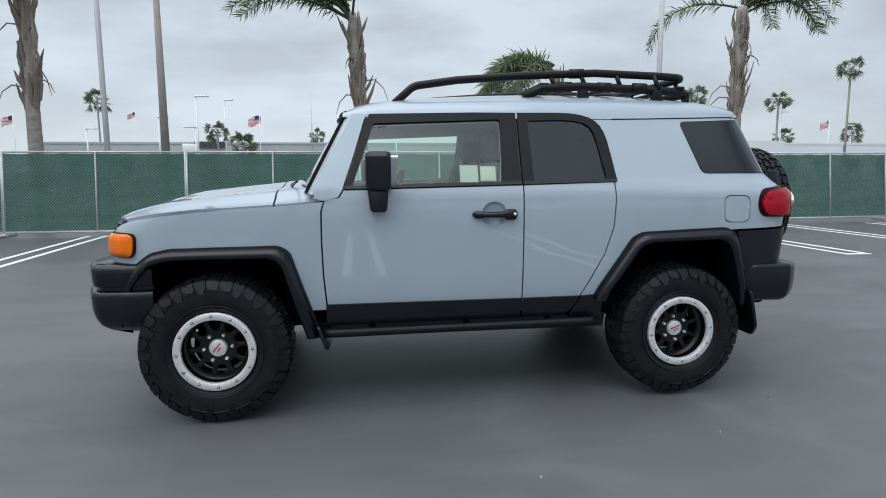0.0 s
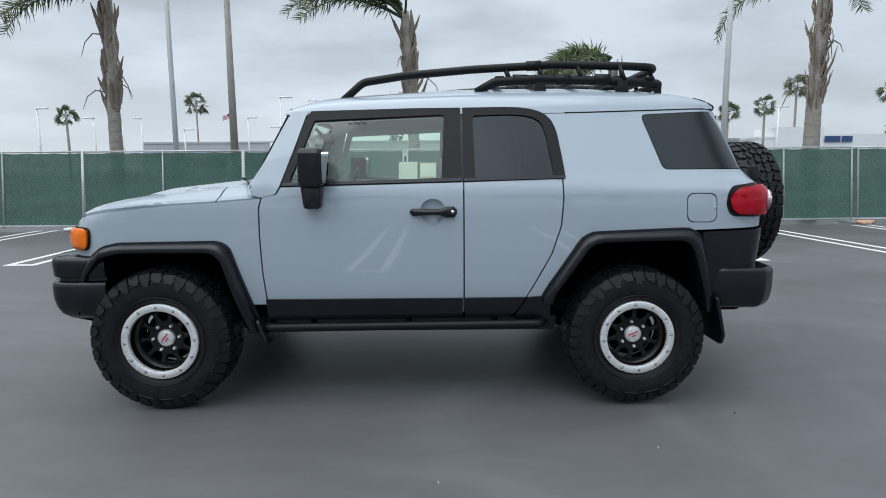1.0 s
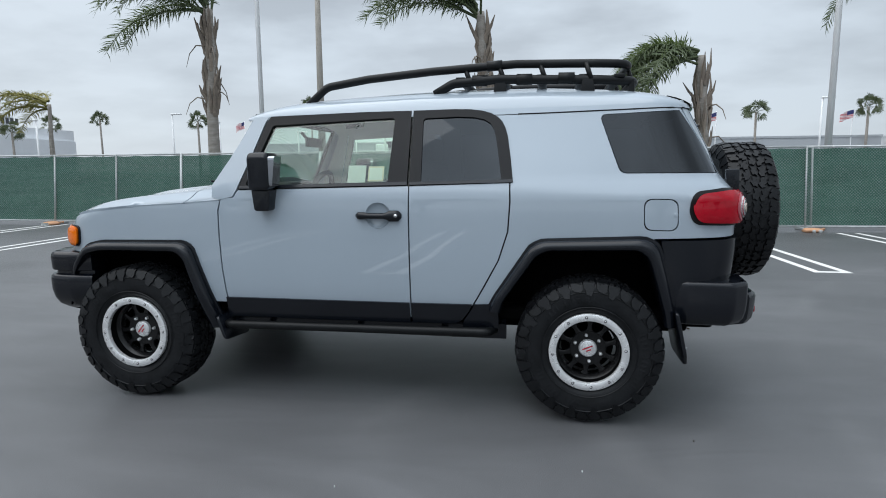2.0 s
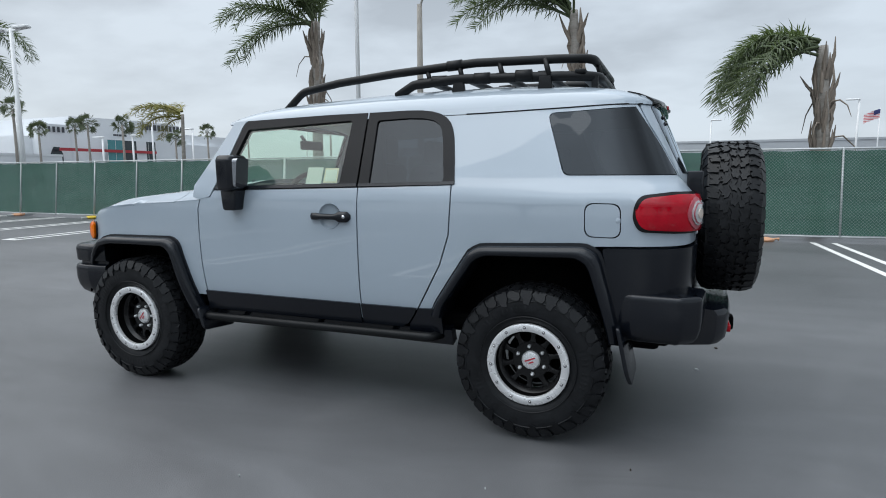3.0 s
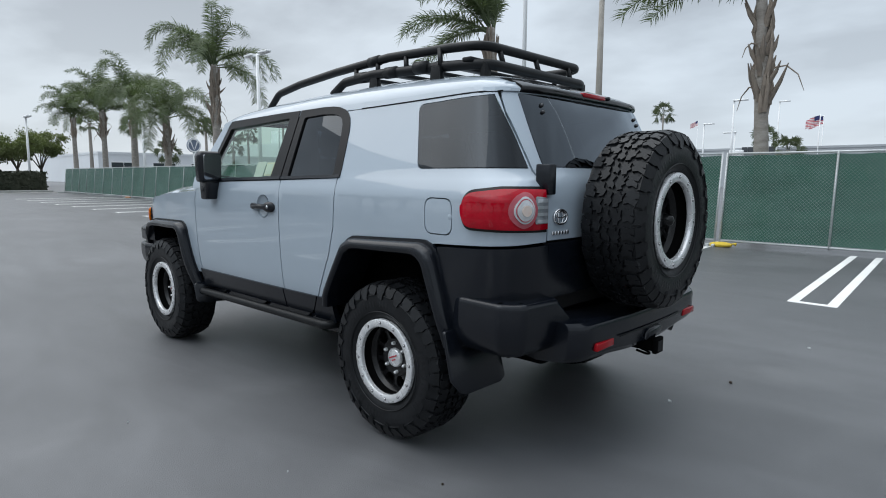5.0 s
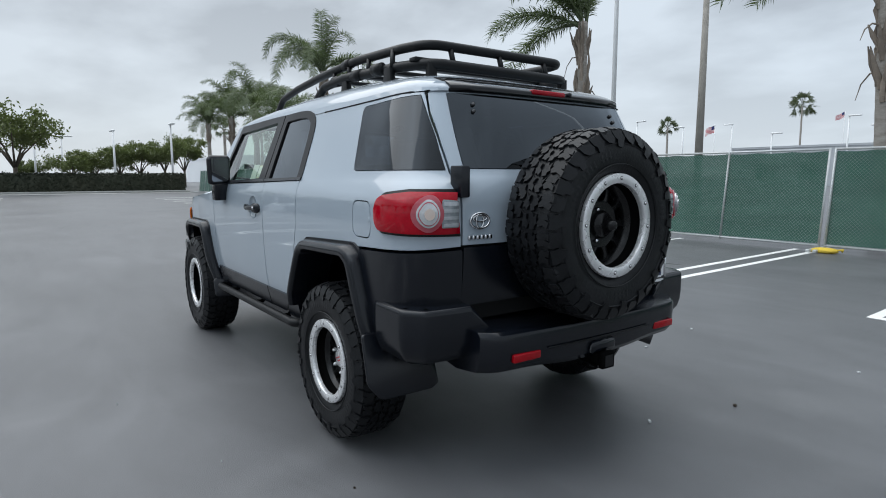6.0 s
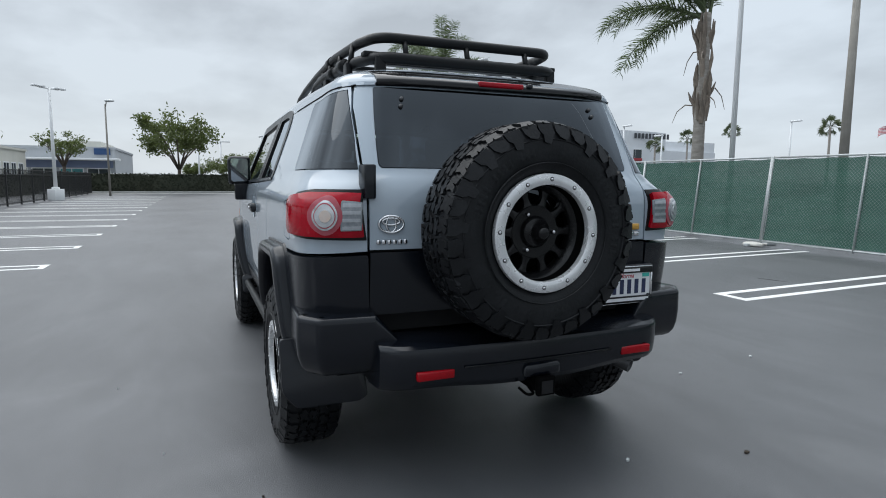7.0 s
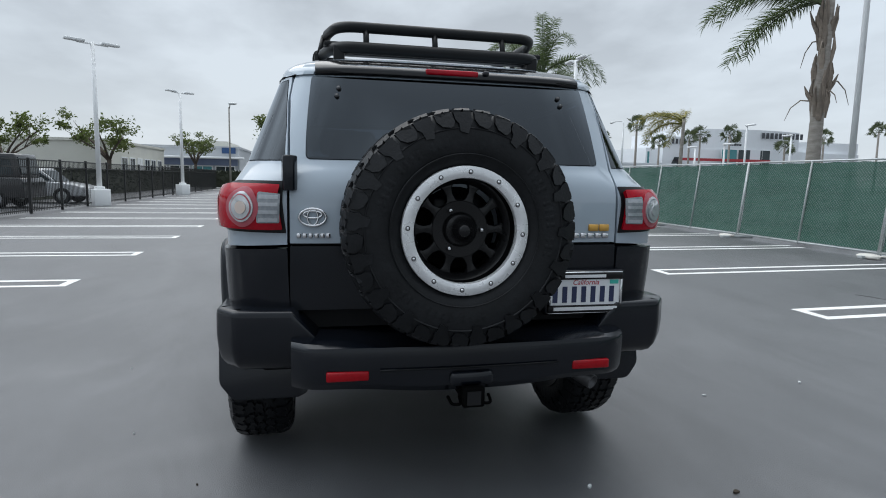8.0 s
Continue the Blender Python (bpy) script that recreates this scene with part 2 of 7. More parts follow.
M_SANDO = mat("sandbag_orange", (0.66, 0.36, 0.20), (0.56, 0.31, 0.19), rough=0.9, scale=9, bump=0.4)
M_SANDY = mat("sandbag_yellow", (0.72, 0.52, 0.05), (0.6, 0.42, 0.05), rough=0.85, scale=9, bump=0.4)
M_BARK = mat("palm_bark", (0.38, 0.350, 0.315), (0.23, 0.206, 0.180), rough=0.95, scale=5, fine=30, bump=0.8, stretch=(1, 1, 3))
M_BOOT = mat("dry_leaf_base", (0.32, 0.265, 0.215), (0.15, 0.125, 0.103), rough=0.95, scale=7, fine=40, bump=0.6, island=0.5)
M_FROND = mat("palm_frond", (0.075, 0.112, 0.052), (0.140, 0.170, 0.085), rough=0.55, scale=3, island=0.5, sub=(0.12, 0.17, 0.05))
M_FRONDY = mat("yellowing_frond", (0.36, 0.29, 0.08), (0.18, 0.20, 0.05), rough=0.6, scale=1.2, island=0.6, sub=(0.2, 0.2, 0.06))
M_FAN = mat("fan_palm_leaf", (0.060, 0.088, 0.046), (0.13, 0.15, 0.085), rough=0.6, scale=3, island=0.5, sub=(0.08, 0.1, 0.04))
M_LEAF = mat("tree_leaf", (0.085, 0.115, 0.042), (0.19, 0.21, 0.085), rough=0.6, scale=0.7, island=0.55, sub=(0.12, 0.16, 0.04))
M_HEDGE = mat("hedge_leaf", (0.020, 0.032, 0.018), (0.055, 0.058, 0.036), rough=0.7, scale=0.6, island=0.6)
M_WOOD = mat("tree_bark", (0.12, 0.095, 0.075), (0.075, 0.06, 0.05), rough=0.95, scale=6, bump=0.5)
M_STUCCO = mat("cream_stucco", (0.70, 0.69, 0.62), (0.62, 0.61, 0.55), rough=0.9, scale=0.5, fine=12)
M_WHITEWALL = mat("white_wall", (0.78, 0.80, 0.82), (0.72, 0.74, 0.76), rough=0.8, scale=0.15, fine=3)
M_GREYWALL = mat("grey_wall", (0.46, 0.48, 0.50), (0.40, 0.42, 0.44), rough=0.8, scale=0.15, fine=3)
M_BLUEWALL = mat("blue_grey_wall", (0.22, 0.27, 0.40), (0.18, 0.22, 0.33), rough=0.7, scale=0.5)
M_DARKGLASS = mat("dark_window", (0.02, 0.03, 0.035), (0.035, 0.05, 0.055), rough=0.12, scale=0.5)
M_TEALGLASS = mat("teal_window", (0.05, 0.22, 0.24), (0.08, 0.28, 0.30), rough=0.15, scale=0.5)
M_LETTER = mat("dark_lettering", (0.06, 0.065, 0.075), rough=0.5)
M_REDBAND = mat("red_band", (0.45, 0.04, 0.05), rough=0.5)
M_SIGNBLUE = mat("sign_blue", (0.03, 0.08, 0.20), rough=0.4)
M_SIGNGREY = mat("faded_sign_blue", (0.16, 0.20, 0.27), (0.13, 0.17, 0.24), rough=0.4)
M_PAPERW = mat("litter_paper", (0.66, 0.68, 0.68), (0.50, 0.52, 0.52), rough=0.8, scale=40)
M_FLAG = flag_mat()
M_FLAGBLUE = mat("flag_blue", (0.04, 0.05, 0.16), rough=0.9)

from mathutils.geometry import delaunay_2d_cdt

# ---------------------------------------------------------------- building helpers
def part(name, bm, material, parent=None, label="", smooth=True, at=None):
    """Links a bmesh as one mesh object under a thing or a part."""
    me = bpy.data.meshes.new(name)
    if smooth:
        for f in bm.faces:
            f.smooth = True
    lay = bm.verts.layers.float_vector.get("true_normal")
    loops = None
    if lay:
        loops = []
        bm.normal_update()
        for f in bm.faces:
            on = all(v[lay].length > 0.5 for v in f.verts)
            loops += [tuple(v[lay]) if on else tuple(f.normal) for v in f.verts]
    bm.to_mesh(me)
    bm.free()
    if loops:
        me.normals_split_custom_set(loops)
    me.materials.append(material)
    ob = new(name, me)
    if parent is not None:
        ob.parent = parent
    if at is not None:
        ob.matrix_basis = at
    return tagged(ob, label)


def thing(name, label, category, at=None, group="", kind=""):
    ob = tagged(new(name), label, category, group, kind)
    if at is not None:
        ob.matrix_basis = at
    return ob


def sharp(bm, deg=32):
    for e in bm.edges:
        if len(e.link_faces) == 2 and e.calc_face_angle(0) > radians(deg):
            e.smooth = False
    return bm


def box(bm, x0, x1, y0, y1, z0, z1, bev=0.0, seg=2):
    r = bmesh.ops.create_cube(bm, size=1, matrix=Matrix.Translation(((x0 + x1) / 2, (y0 + y1) / 2, (z0 + z1) / 2)) @ Matrix.Diagonal((x1 - x0, y1 - y0, z1 - z0, 1)))
    if bev:
        es = list({e for v in r["verts"] for e in v.link_edges})
        bmesh.ops.bevel(bm, geom=es, offset=bev, segments=seg, profile=0.5, affect="EDGES")
    return bm


def boxm(x0, x1, y0, y1, z0, z1, bev=0.0, seg=2):
    return box(bmesh.new(), x0, x1, y0, y1, z0, z1, bev, seg)


def fillet(pts, r, n=5, closed=True):
    """Rounds the corners of a polyline; r is one radius or one per point."""
    pts = [Vector(p) for p in pts]
    rs = r if isinstance(r, (list, tuple)) else [r] * len(pts)
    out = []
    N = len(pts)
    for i, p in enumerate(pts):
        if (not closed and i in (0, N - 1)) or rs[i] <= 0:
            out.append(p)
            continue
        a, b = pts[i - 1] - p, pts[(i + 1) % N] - p
        la, lb = a.length, b.length
        ang = a.angle(b, math.pi)
        if ang > math.pi - 0.02:
            out.append(p)
            continue
        d = min(rs[i] / math.tan(ang / 2), la * 0.48, lb * 0.48)
        pa, pb = p + a.normalized() * d, p + b.normalized() * d
        for k in range(n + 1):
            t = k / n
            out.append(pa * (1 - t) ** 2 + p * 2 * t * (1 - t) + pb * t * t)
    return out


def tube(bm, pts, r, n=10, caps=True, squash=1.0):
    """A tube along points; r is one radius or one per point."""
    pts = [Vector(p) for p in pts]
    rs = r if isinstance(r, (list, tuple)) else [r] * len(pts)
    side = None
    rings = []
    for i, p in enumerate(pts):
        d = (pts[min(i + 1, len(pts) - 1)] - pts[max(i - 1, 0)]).normalized()
        if side is None:
            side = d.orthogonal().normalized()
        side = (side - d * side.dot(d)).normalized()
        up = d.cross(side)
        rings.append([bm.verts.new(p + (side * math.cos(2 * math.pi * k / n) + up * squash * math.sin(2 * math.pi * k / n)) * rs[i]) for k in range(n)])
    for a, b in zip(rings, rings[1:]):
        for k in range(n):
            bm.faces.new((a[k], a[(k + 1) % n], b[(k + 1) % n], b[k]))
    if caps:
        bm.faces.new(rings[0][::-1])
        bm.faces.new(rings[-1])
    return bm


def lathe(bm, prof, n=48, axis="y", closed=False, m=None):
    """Turns (radius, along) pairs round an axis."""
    rings = []
    for r, a in prof:
        ring = []
        for k in range(n):
            c, s = math.cos(2 * math.pi * k / n), math.sin(2 * math.pi * k / n)
            v = {"y": (r * c, a, r * s), "z": (r * c, r * s, a), "x": (a, r * c, r * s)}[axis]
            ring.append(bm.verts.new(m @ Vector(v) if m else v))
        rings.append(ring)
    pairs = list(zip(rings, rings[1:])) + ([(rings[-1], rings[0])] if closed else [])
    for a, b in pairs:
        for k in range(n):
            bm.faces.new((a[k], a[(k + 1) % n], b[(k + 1) % n], b[k]))
    return rings


def prism(bm, poly, a, b, axis="z", bev=0.0, seg=2):
    """Extrudes a polygon between two levels of an axis."""
    def at(p, h):
        return {"z": (p[0], p[1], h), "y": (p[0], h, p[1]), "x": (h, p[0], p[1])}[axis]
    va = [bm.verts.new(at(p, a)) for p in poly]
    vb = [bm.verts.new(at(p, b)) for p in poly]
    n = len(poly)
    fs = [bm.faces.new(va[::-1]), bm.faces.new(vb)]
    for k in range(n):
        fs.append(bm.faces.new((va[k], va[(k + 1) % n], vb[(k + 1) % n], vb[k])))
    bmesh.ops.recalc_face_normals(bm, faces=fs)
    if bev:
        es = list({e for f in fs[:2] for e in f.edges})
        bmesh.ops.bevel(bm, geom=es, offset=bev, segments=seg, profile=0.5, affect="EDGES")
    return bm


def curve(xs, ys):
    """A smooth function through points."""
    xs, ys = np.array(xs, float), np.array(ys, float)
    d = np.diff(ys) / np.diff(xs)
    m = np.zeros(len(xs))
    for i in range(1, len(xs) - 1):
        m[i] = 0 if d[i - 1] * d[i] <= 0 else 2 * d[i - 1] * d[i] / (d[i - 1] + d[i])
    m[0], m[-1] = d[0], d[-1]

    def f(x):
        if x <= xs[0]:
            return float(ys[0])
        if x >= xs[-1]:
            return float(ys[-1])
        i = int(np.searchsorted(xs, x) - 1)
        i = max(0, min(i, len(xs) - 2))
        h = xs[i + 1] - xs[i]
        t = (x - xs[i]) / h
        return float((1 + 2 * t) * (1 - t) ** 2 * ys[i] + t * (1 - t) ** 2 * h * m[i] + t * t * (3 - 2 * t) * ys[i + 1] + t * t * (t - 1) * h * m[i + 1])
    return f


def skin(outer, holes=(), fn=None, thick=0.02, step=0.06, side=1, lift=0.0, lipsharp=True):
    """A panel cut from a surface: outline and holes in the surface's own (u, v), the surface as fn(u, v), and a returned edge."""
    loops = [[(p[0], p[1]) for p in lp] for lp in (outer, *holes)]
    pts, edges = [], []
    for lp in loops:
        n0, m = len(pts), len(lp)
        for k in range(m):
            a, b = lp[k], lp[(k + 1) % m]
            cuts = max(1, int(math.hypot(b[0] - a[0], b[1] - a[1]) / step + 0.5))
            for j in range(cuts):
                pts.append((a[0] + (b[0] - a[0]) * j / cuts, a[1] + (b[1] - a[1]) * j / cuts))
        edges += [(k, k + 1) for k in range(n0, len(pts) - 1)] + [(len(pts) - 1, n0)]
    rim = np.array(pts)

    def inside(x, y):
        odd = False
        for lp in loops:
            for k in range(len(lp)):
                (xa, ya), (xb, yb) = lp[k - 1], lp[k]
                if (ya > y) != (yb > y) and x < (xb - xa) * (y - ya) / (yb - ya) + xa:
                    odd = not odd
        return odd
    lo, hi = rim.min(0), rim.max(0)
    for i in range(int(math.floor(lo[0] / step)), int(hi[0] / step) + 2):
        for j in range(int(math.floor(lo[1] / step)), int(hi[1] / step) + 2):
            x, y = i * step, j * step
            if inside(x, y) and np.min((rim[:, 0] - x) ** 2 + (rim[:, 1] - y) ** 2) > (0.42 * step) ** 2:
                pts.append((x, y))
    vo, _, fo, _, _, _ = delaunay_2d_cdt([Vector(p) for p in pts], edges, [], 0, 1e-6)
    bm = bmesh.new()
    lay = bm.verts.layers.float_vector.new("true_normal")
    vs = [bm.verts.new((p[0], p[1], 0)) for p in vo]
    for f in fo:
        cx, cy = sum(vo[i][0] for i in f) / len(f), sum(vo[i][1] for i in f) / len(f)
        if inside(cx, cy):
            bm.faces.new([vs[i] for i in f])
    bmesh.ops.delete(bm, geom=[v for v in bm.verts if not v.link_faces], context="VERTS")
    bmesh.ops.join_triangles(bm, faces=bm.faces[:], angle_face_threshold=3.0, angle_shape_threshold=0.6)
    nor = {}
    for v in bm.verts:
        u, w = v.co.x, v.co.y
        p = Vector(fn(u, w))
        e = 1e-3
        n = (Vector(fn(u + e, w)) - Vector(fn(u - e, w))).cross(Vector(fn(u, w + e)) - Vector(fn(u, w - e)))
        n.normalize()
        p = p + n * lift
        v.co = Vector((p.x, p.y * side, p.z))
        nor[v] = Vector((n.x, n.y * side, n.z))
    bm.normal_update()
    tot = sum(f.normal.dot(nor[f.verts[0]]) for f in bm.faces)
    if tot < 0:
        bmesh.ops.reverse_faces(bm, faces=bm.faces[:])
    for v, n in list(nor.items()):
        v[lay] = n
    if thick:
        be = [e for e in bm.edges if len(e.link_faces) == 1]
        ext = bmesh.ops.extrude_edge_only(bm, edges=be)["geom"]
        base = {}
        for e in ext:
            if isinstance(e, bmesh.types.BMVert):
                for e2 in e.link_edges:
                    o = e2.other_vert(e)
                    if o in nor:
                        base[e] = nor[o]
        for v, n in base.items():
            v.co -= n * thick
            v[lay] = (0, 0, 0)
        if lipsharp:
            for e in be:
                e.smooth = False
    return bm


# ---------------------------------------------------------------- the lot: ground, paint, kerb
def ground():
    bm = bmesh.new()
    xs = [-900, -300, -120, -60, -30, -12, 0, 12, 30, 60, 120, 300, 900]
    g = [[bm.verts.new((x, y, 0)) for y in xs] for x in xs]
    for i in range(len(xs) - 1):
        for j in range(len(xs) - 1):
            bm.faces.new((g[i][j], g[i + 1][j], g[i + 1][j + 1], g[i][j + 1]))
    ob = part("ground", bm, M_ASPHALT, smooth=False)
    tagged(ob, "dark smooth sealed asphalt of an empty car park", "asphalt", kind="structure")


def stall_line(x, y0, y1, skew=0.0):
    """A hairpin stall mark: two stripes that meet in a bar at the aisle end y0."""
    s = 1 if y1 > y0 else -1
    bm = bmesh.new()
    w, gap = 0.10, 0.13
    box(bm, x - gap - w, x - gap, min(y0, y1), max(y0, y1), 0.0, 0.004)
    box(bm, x + gap, x + gap + w, min(y0, y1), max(y0, y1), 0.0, 0.004)
    box(bm, x - gap, x + gap, min(y0, y0 + s * w), max(y0, y0 + s * w), 0.0, 0.004)
    for v in bm.verts:
        v.co.x += skew * (v.co.y - y0)
    ob = part("stall_marking", bm, M_LINE, smooth=False)
    tagged(ob, "white painted double-stripe parking stall marking on asphalt", "road marking", "parking stall markings", "structure")


ground()
for k in range(-14, 7):
    stall_line(2.11 + 2.68 * k, 4.34, 9.42, -0.05)
for k in range(-14, 8):
    stall_line(-3.15 + 2.66 * k, -3.29, -8.4)
bm = boxm(-50.6, -49.9, -14, 9.4, 0, 0.15, 0.02)
tagged(part("kerb", bm, M_CONC), "pale concrete kerb along the hedge", "kerb", kind="structure")
bm = boxm(-50.0, -47.6, -9.6, 9.4, 0, 0.006)
tagged(part("gutter", bm, M_CONC), "pale concrete gutter strip at the lot's edge", "gutter", kind="structure")


# ---------------------------------------------------------------- fences
LEAN = radians(6.0)   # the wind has pushed the panels back


def fence_panel_template():
    """A rented fence panel, 3.66 m by 1.83 m, built from its left post at the origin along +x."""
    L, H = 3.67, 1.83
    t = thing("fence_panel", "galvanised chain-link fence panel backed with green privacy screen", "fence", group="construction fence panels")
    for x in (0.0, L / 2, L):
        bm = tube(bmesh.new(), [(x, 0, 0.06), (x, 0, H)], 0.021, 8)
        part("post", bm, M_GALV, t)
    part("rail", tube(bmesh.new(), [(0, 0, H - 0.02), (L, 0, H - 0.02)], 0.02, 8), M_GALV, t)
    part("rail", tube(bmesh.new(), [(0, 0, 0.10), (L, 0, 0.10)], 0.02, 8), M_GALV, t)
    for x in (0.0, L):
        bm = boxm(x - 0.03, x + 0.03, -0.42, 0.42, 0.0, 0.06, 0.01)
        bmesh.ops.rotate(bm, verts=bm.verts[:], cent=(0, 0, 0), matrix=Matrix.Rotation(LEAN, 3, "X"))
        part("foot", bm, M_GALV, t)
    # woven wire, two families of diagonals
    bm = bmesh.new()
    lo, hi, pitch, r = 0.12, H - 0.04, 0.062, 0.0021
    hh = hi - lo
    k = -hh
    while k < L:
        for sgn in (1, -1):
            if sgn > 0:
                xa, za, xb, zb = k, lo, k + hh, hi
            else:
                xa, za, xb, zb = k, hi, k + hh, lo
            if xa < 0:
                za += sgn * (0 - xa); xa = 0
            if xb > L:
                zb -= sgn * (xb - L); xb = L
            if xb - xa > 0.02:
                d = Vector((xb - xa, 0, zb - za)).normalized()
                p = Vector((-d.z, 0, d.x)) * r
                A, B = Vector((xa, -0.022 - 0.002 * sgn, za)), Vector((xb, -0.022 - 0.002 * sgn, zb))
                q = Vector((0, -r * 1.3, 0))
                vs = [bm.verts.new(v) for v in (A + p, A + q, A - p, B + p, B + q, B - p)]
                bm.faces.new((vs[0], vs[1], vs[4], vs[3])); bm.faces.new((vs[1], vs[2], vs[5], vs[4]))
        k += pitch
    part("chain_link", bm, M_WIRE, t, "diamond chain-link wire mesh")
    # slack fabric behind the wire
    bm = bmesh.new()
    nx, nz = 40, 14
    g = []
    for i in range(nx + 1):
        row = []
        for j in range(nz + 1):
            x, z = 0.01 + (L - 0.02) * i / nx, 0.13 + (H - 0.178) * j / nz
            y = 0.012 + 0.035 * (0.5 + noise.noise((x * 1.6, z * 2.6, 3.1))) * min(1, 6 * (j / nz) * (1 - j / nz)) + 0.006 * math.sin(x * 15 + z * 4)
            row.append(bm.verts.new((x, y, z - 0.018 * abs(math.sin(x * 5.2)) * (j == nz))))
        g.append(row)
    for i in range(nx):
        for j in range(nz):
            bm.faces.new((g[i][j], g[i + 1][j], g[i + 1][j + 1], g[i][j + 1]))
    part("privacy_screen", bm, M_SCREEN, t, "slack dark green woven fabric")
    return t


FENCE = [(-48.35 + 3.66 * k, 9.78 - 0.35 * min(1, k / 9)) for k in range(11)]
FENCE += [(-8.05, 9.43), (-4.34, 9.43), (-0.57, 9.43), (3.0, 9.54), (6.54, 9.82), (10.05, 9.98), (13.6, 10.1), (17.25, 10.15), (20.9, 10.15)]
first = fence_panel_template()
for k, ((xa, ya), (xb, yb)) in enumerate(zip(FENCE, FENCE[1:])):
    m = Matrix.Translation((xa + 0.02, ya, 0)) @ Matrix.Rotation(math.atan2(yb - ya, xb - xa), 4, "Z") @ Matrix.Rotation(-LEAN, 4, "X")
    if k == 0:
        first.matrix_basis = m
    else:
        copy_thing(first, m)


def sandbag(x, y, rot, material, label):
    bm = bmesh.new()
    bmesh.ops.create_icosphere(bm, subdivisions=3, radius=1)
    for v in bm.verts:
        p = v.co
        s = 1 + 0.16 * noise.noise(p * 2.3 + Vector((x, y, 0)))
        zz = p.z * 0.075 * s + 0.055
        v.co = Vector((math.copysign(abs(p.x) ** 0.7, p.x) * 0.28 * s, math.copysign(abs(p.y) ** 0.8, p.y) * 0.17 * s, max(0.0, zz)))
    for v in bm.verts:
        v.co *= 0.72
    t = thing("sandbag", label, "sandbag", pose(x, y, 0.0, 0, 0, rot), "fence sandbags")
    part("bag", bm, material, t)
    bm = tube(bmesh.new(), [(0.17, 0, 0.05), (0.23, 0.015, 0.07), (0.27, 0.035, 0.06)], [0.022, 0.013, 0.036], 8)
    part("tied_end", bm, material, t)


for x, y, r, mt, lb in ((-4.32, 9.2, 10, M_SAND, "dirty white sandbag on the fence foot"), (-8.2, 9.25, -8, M_SAND, "dirty white sandbag on the fence foot"),
                        (-11.7, 9.3, 20, M_SANDO, "faded orange sandbag on the fence foot"), (2.9, 9.2, 12, M_SANDO, "faded orange sandbag on the fence foot"),
                        (3.5, 9.35, -15, M_SANDO, "faded orange sandbag slumped on asphalt"), (-0.45, 9.2, 5, M_SANDY, "bright yellow sandbag on the fence foot"),
                        (6.6, 9.55, 14, M_SANDO, "faded orange sandbag on the fence foot"), (10.2, 9.7, 5, M_SANDO, "faded orange sandbag on the fence foot"),
                        (-15.3, 9.3, 0, M_SANDY, "bright yellow sandbag on the fence foot"), (-19.0, 9.35, 9, M_SANDO, "faded orange sandbag on the fence foot"),
                        (-26.3, 9.4, 3, M_SAND, "dirty white sandbag on the fence foot"), (-33.6, 9.4, 8, M_SANDO, "faded orange sandbag on the fence foot")):
    sandbag(x, y, r, mt, lb)


def iron_panel():
    L, H = 2.25, 1.62
    t = thing("iron_fence_panel", "black iron picket fence panel", "fence", group="iron fence panels")
    part("post", boxm(-0.035, 0.035, -0.035, 0.035, 0, H + 0.06, 0.005, 1), M_BLACKIRON, t, smooth=False)
    for z in (0.12, H - 0.22, H):
        part("rail", boxm(0.035, L - 0.035, -0.018, 0.018, z - 0.018, z + 0.018), M_BLACKIRON, t, smooth=False)
    for k in range(1, 20):
        x = L * k / 20
        part("picket", boxm(x - 0.007, x + 0.007, -0.007, 0.007, 0.05, H), M_BLACKIRON, t, smooth=False)
    return t


ip = iron_panel()
ip.matrix_basis = pose(-8.85, -8.95, 0, 0, 0, 180)
for k in range(1, 18):
    copy_thing(ip, pose(-8.85 - 2.25 * k, -8.95, 0, 0, 0, 180))


# ---------------------------------------------------------------- poles and lamps
def lot_lamp(x, y, h, rot, base=True):
    t = thing("car_park_lamp", "white twin-head car park lamp on a square pole" + (" with concrete base" if base else ""), "lamp post", pose(x, y, 0, 0, 0, rot), "car park lamps")
    z0 = 0.0
    if base:
        part("concrete_base", boxm(-0.29, 0.29, -0.29, 0.29, 0, 0.64, 0.02), M_WHITEP, t, "white painted concrete base")
        part("base_cover", boxm(-0.15, 0.15, -0.15, 0.15, 0.64, 0.74, 0.03), M_WHITEP, t)
        z0 = 0.72
    part("pole", tube(bmesh.new(), [(0, 0, z0), (0, 0, h)], [0.10, 0.065], 8), M_WHITEP, t)
    part("arm", boxm(-0.55, 0.55, -0.03, 0.03, h - 0.10, h - 0.04, 0.01), M_WHITEP, t)
    for s in (1, -1):
        bm = prism(bmesh.new(), fillet([(0.28 * s, -0.17), (0.95 * s, -0.13), (0.95 * s, 0.13), (0.28 * s, 0.17)], 0.06), h - 0.05, h + 0.04, "z", 0.02)
        part("lamp_head", bm, M_WHITEP, t)
    return t


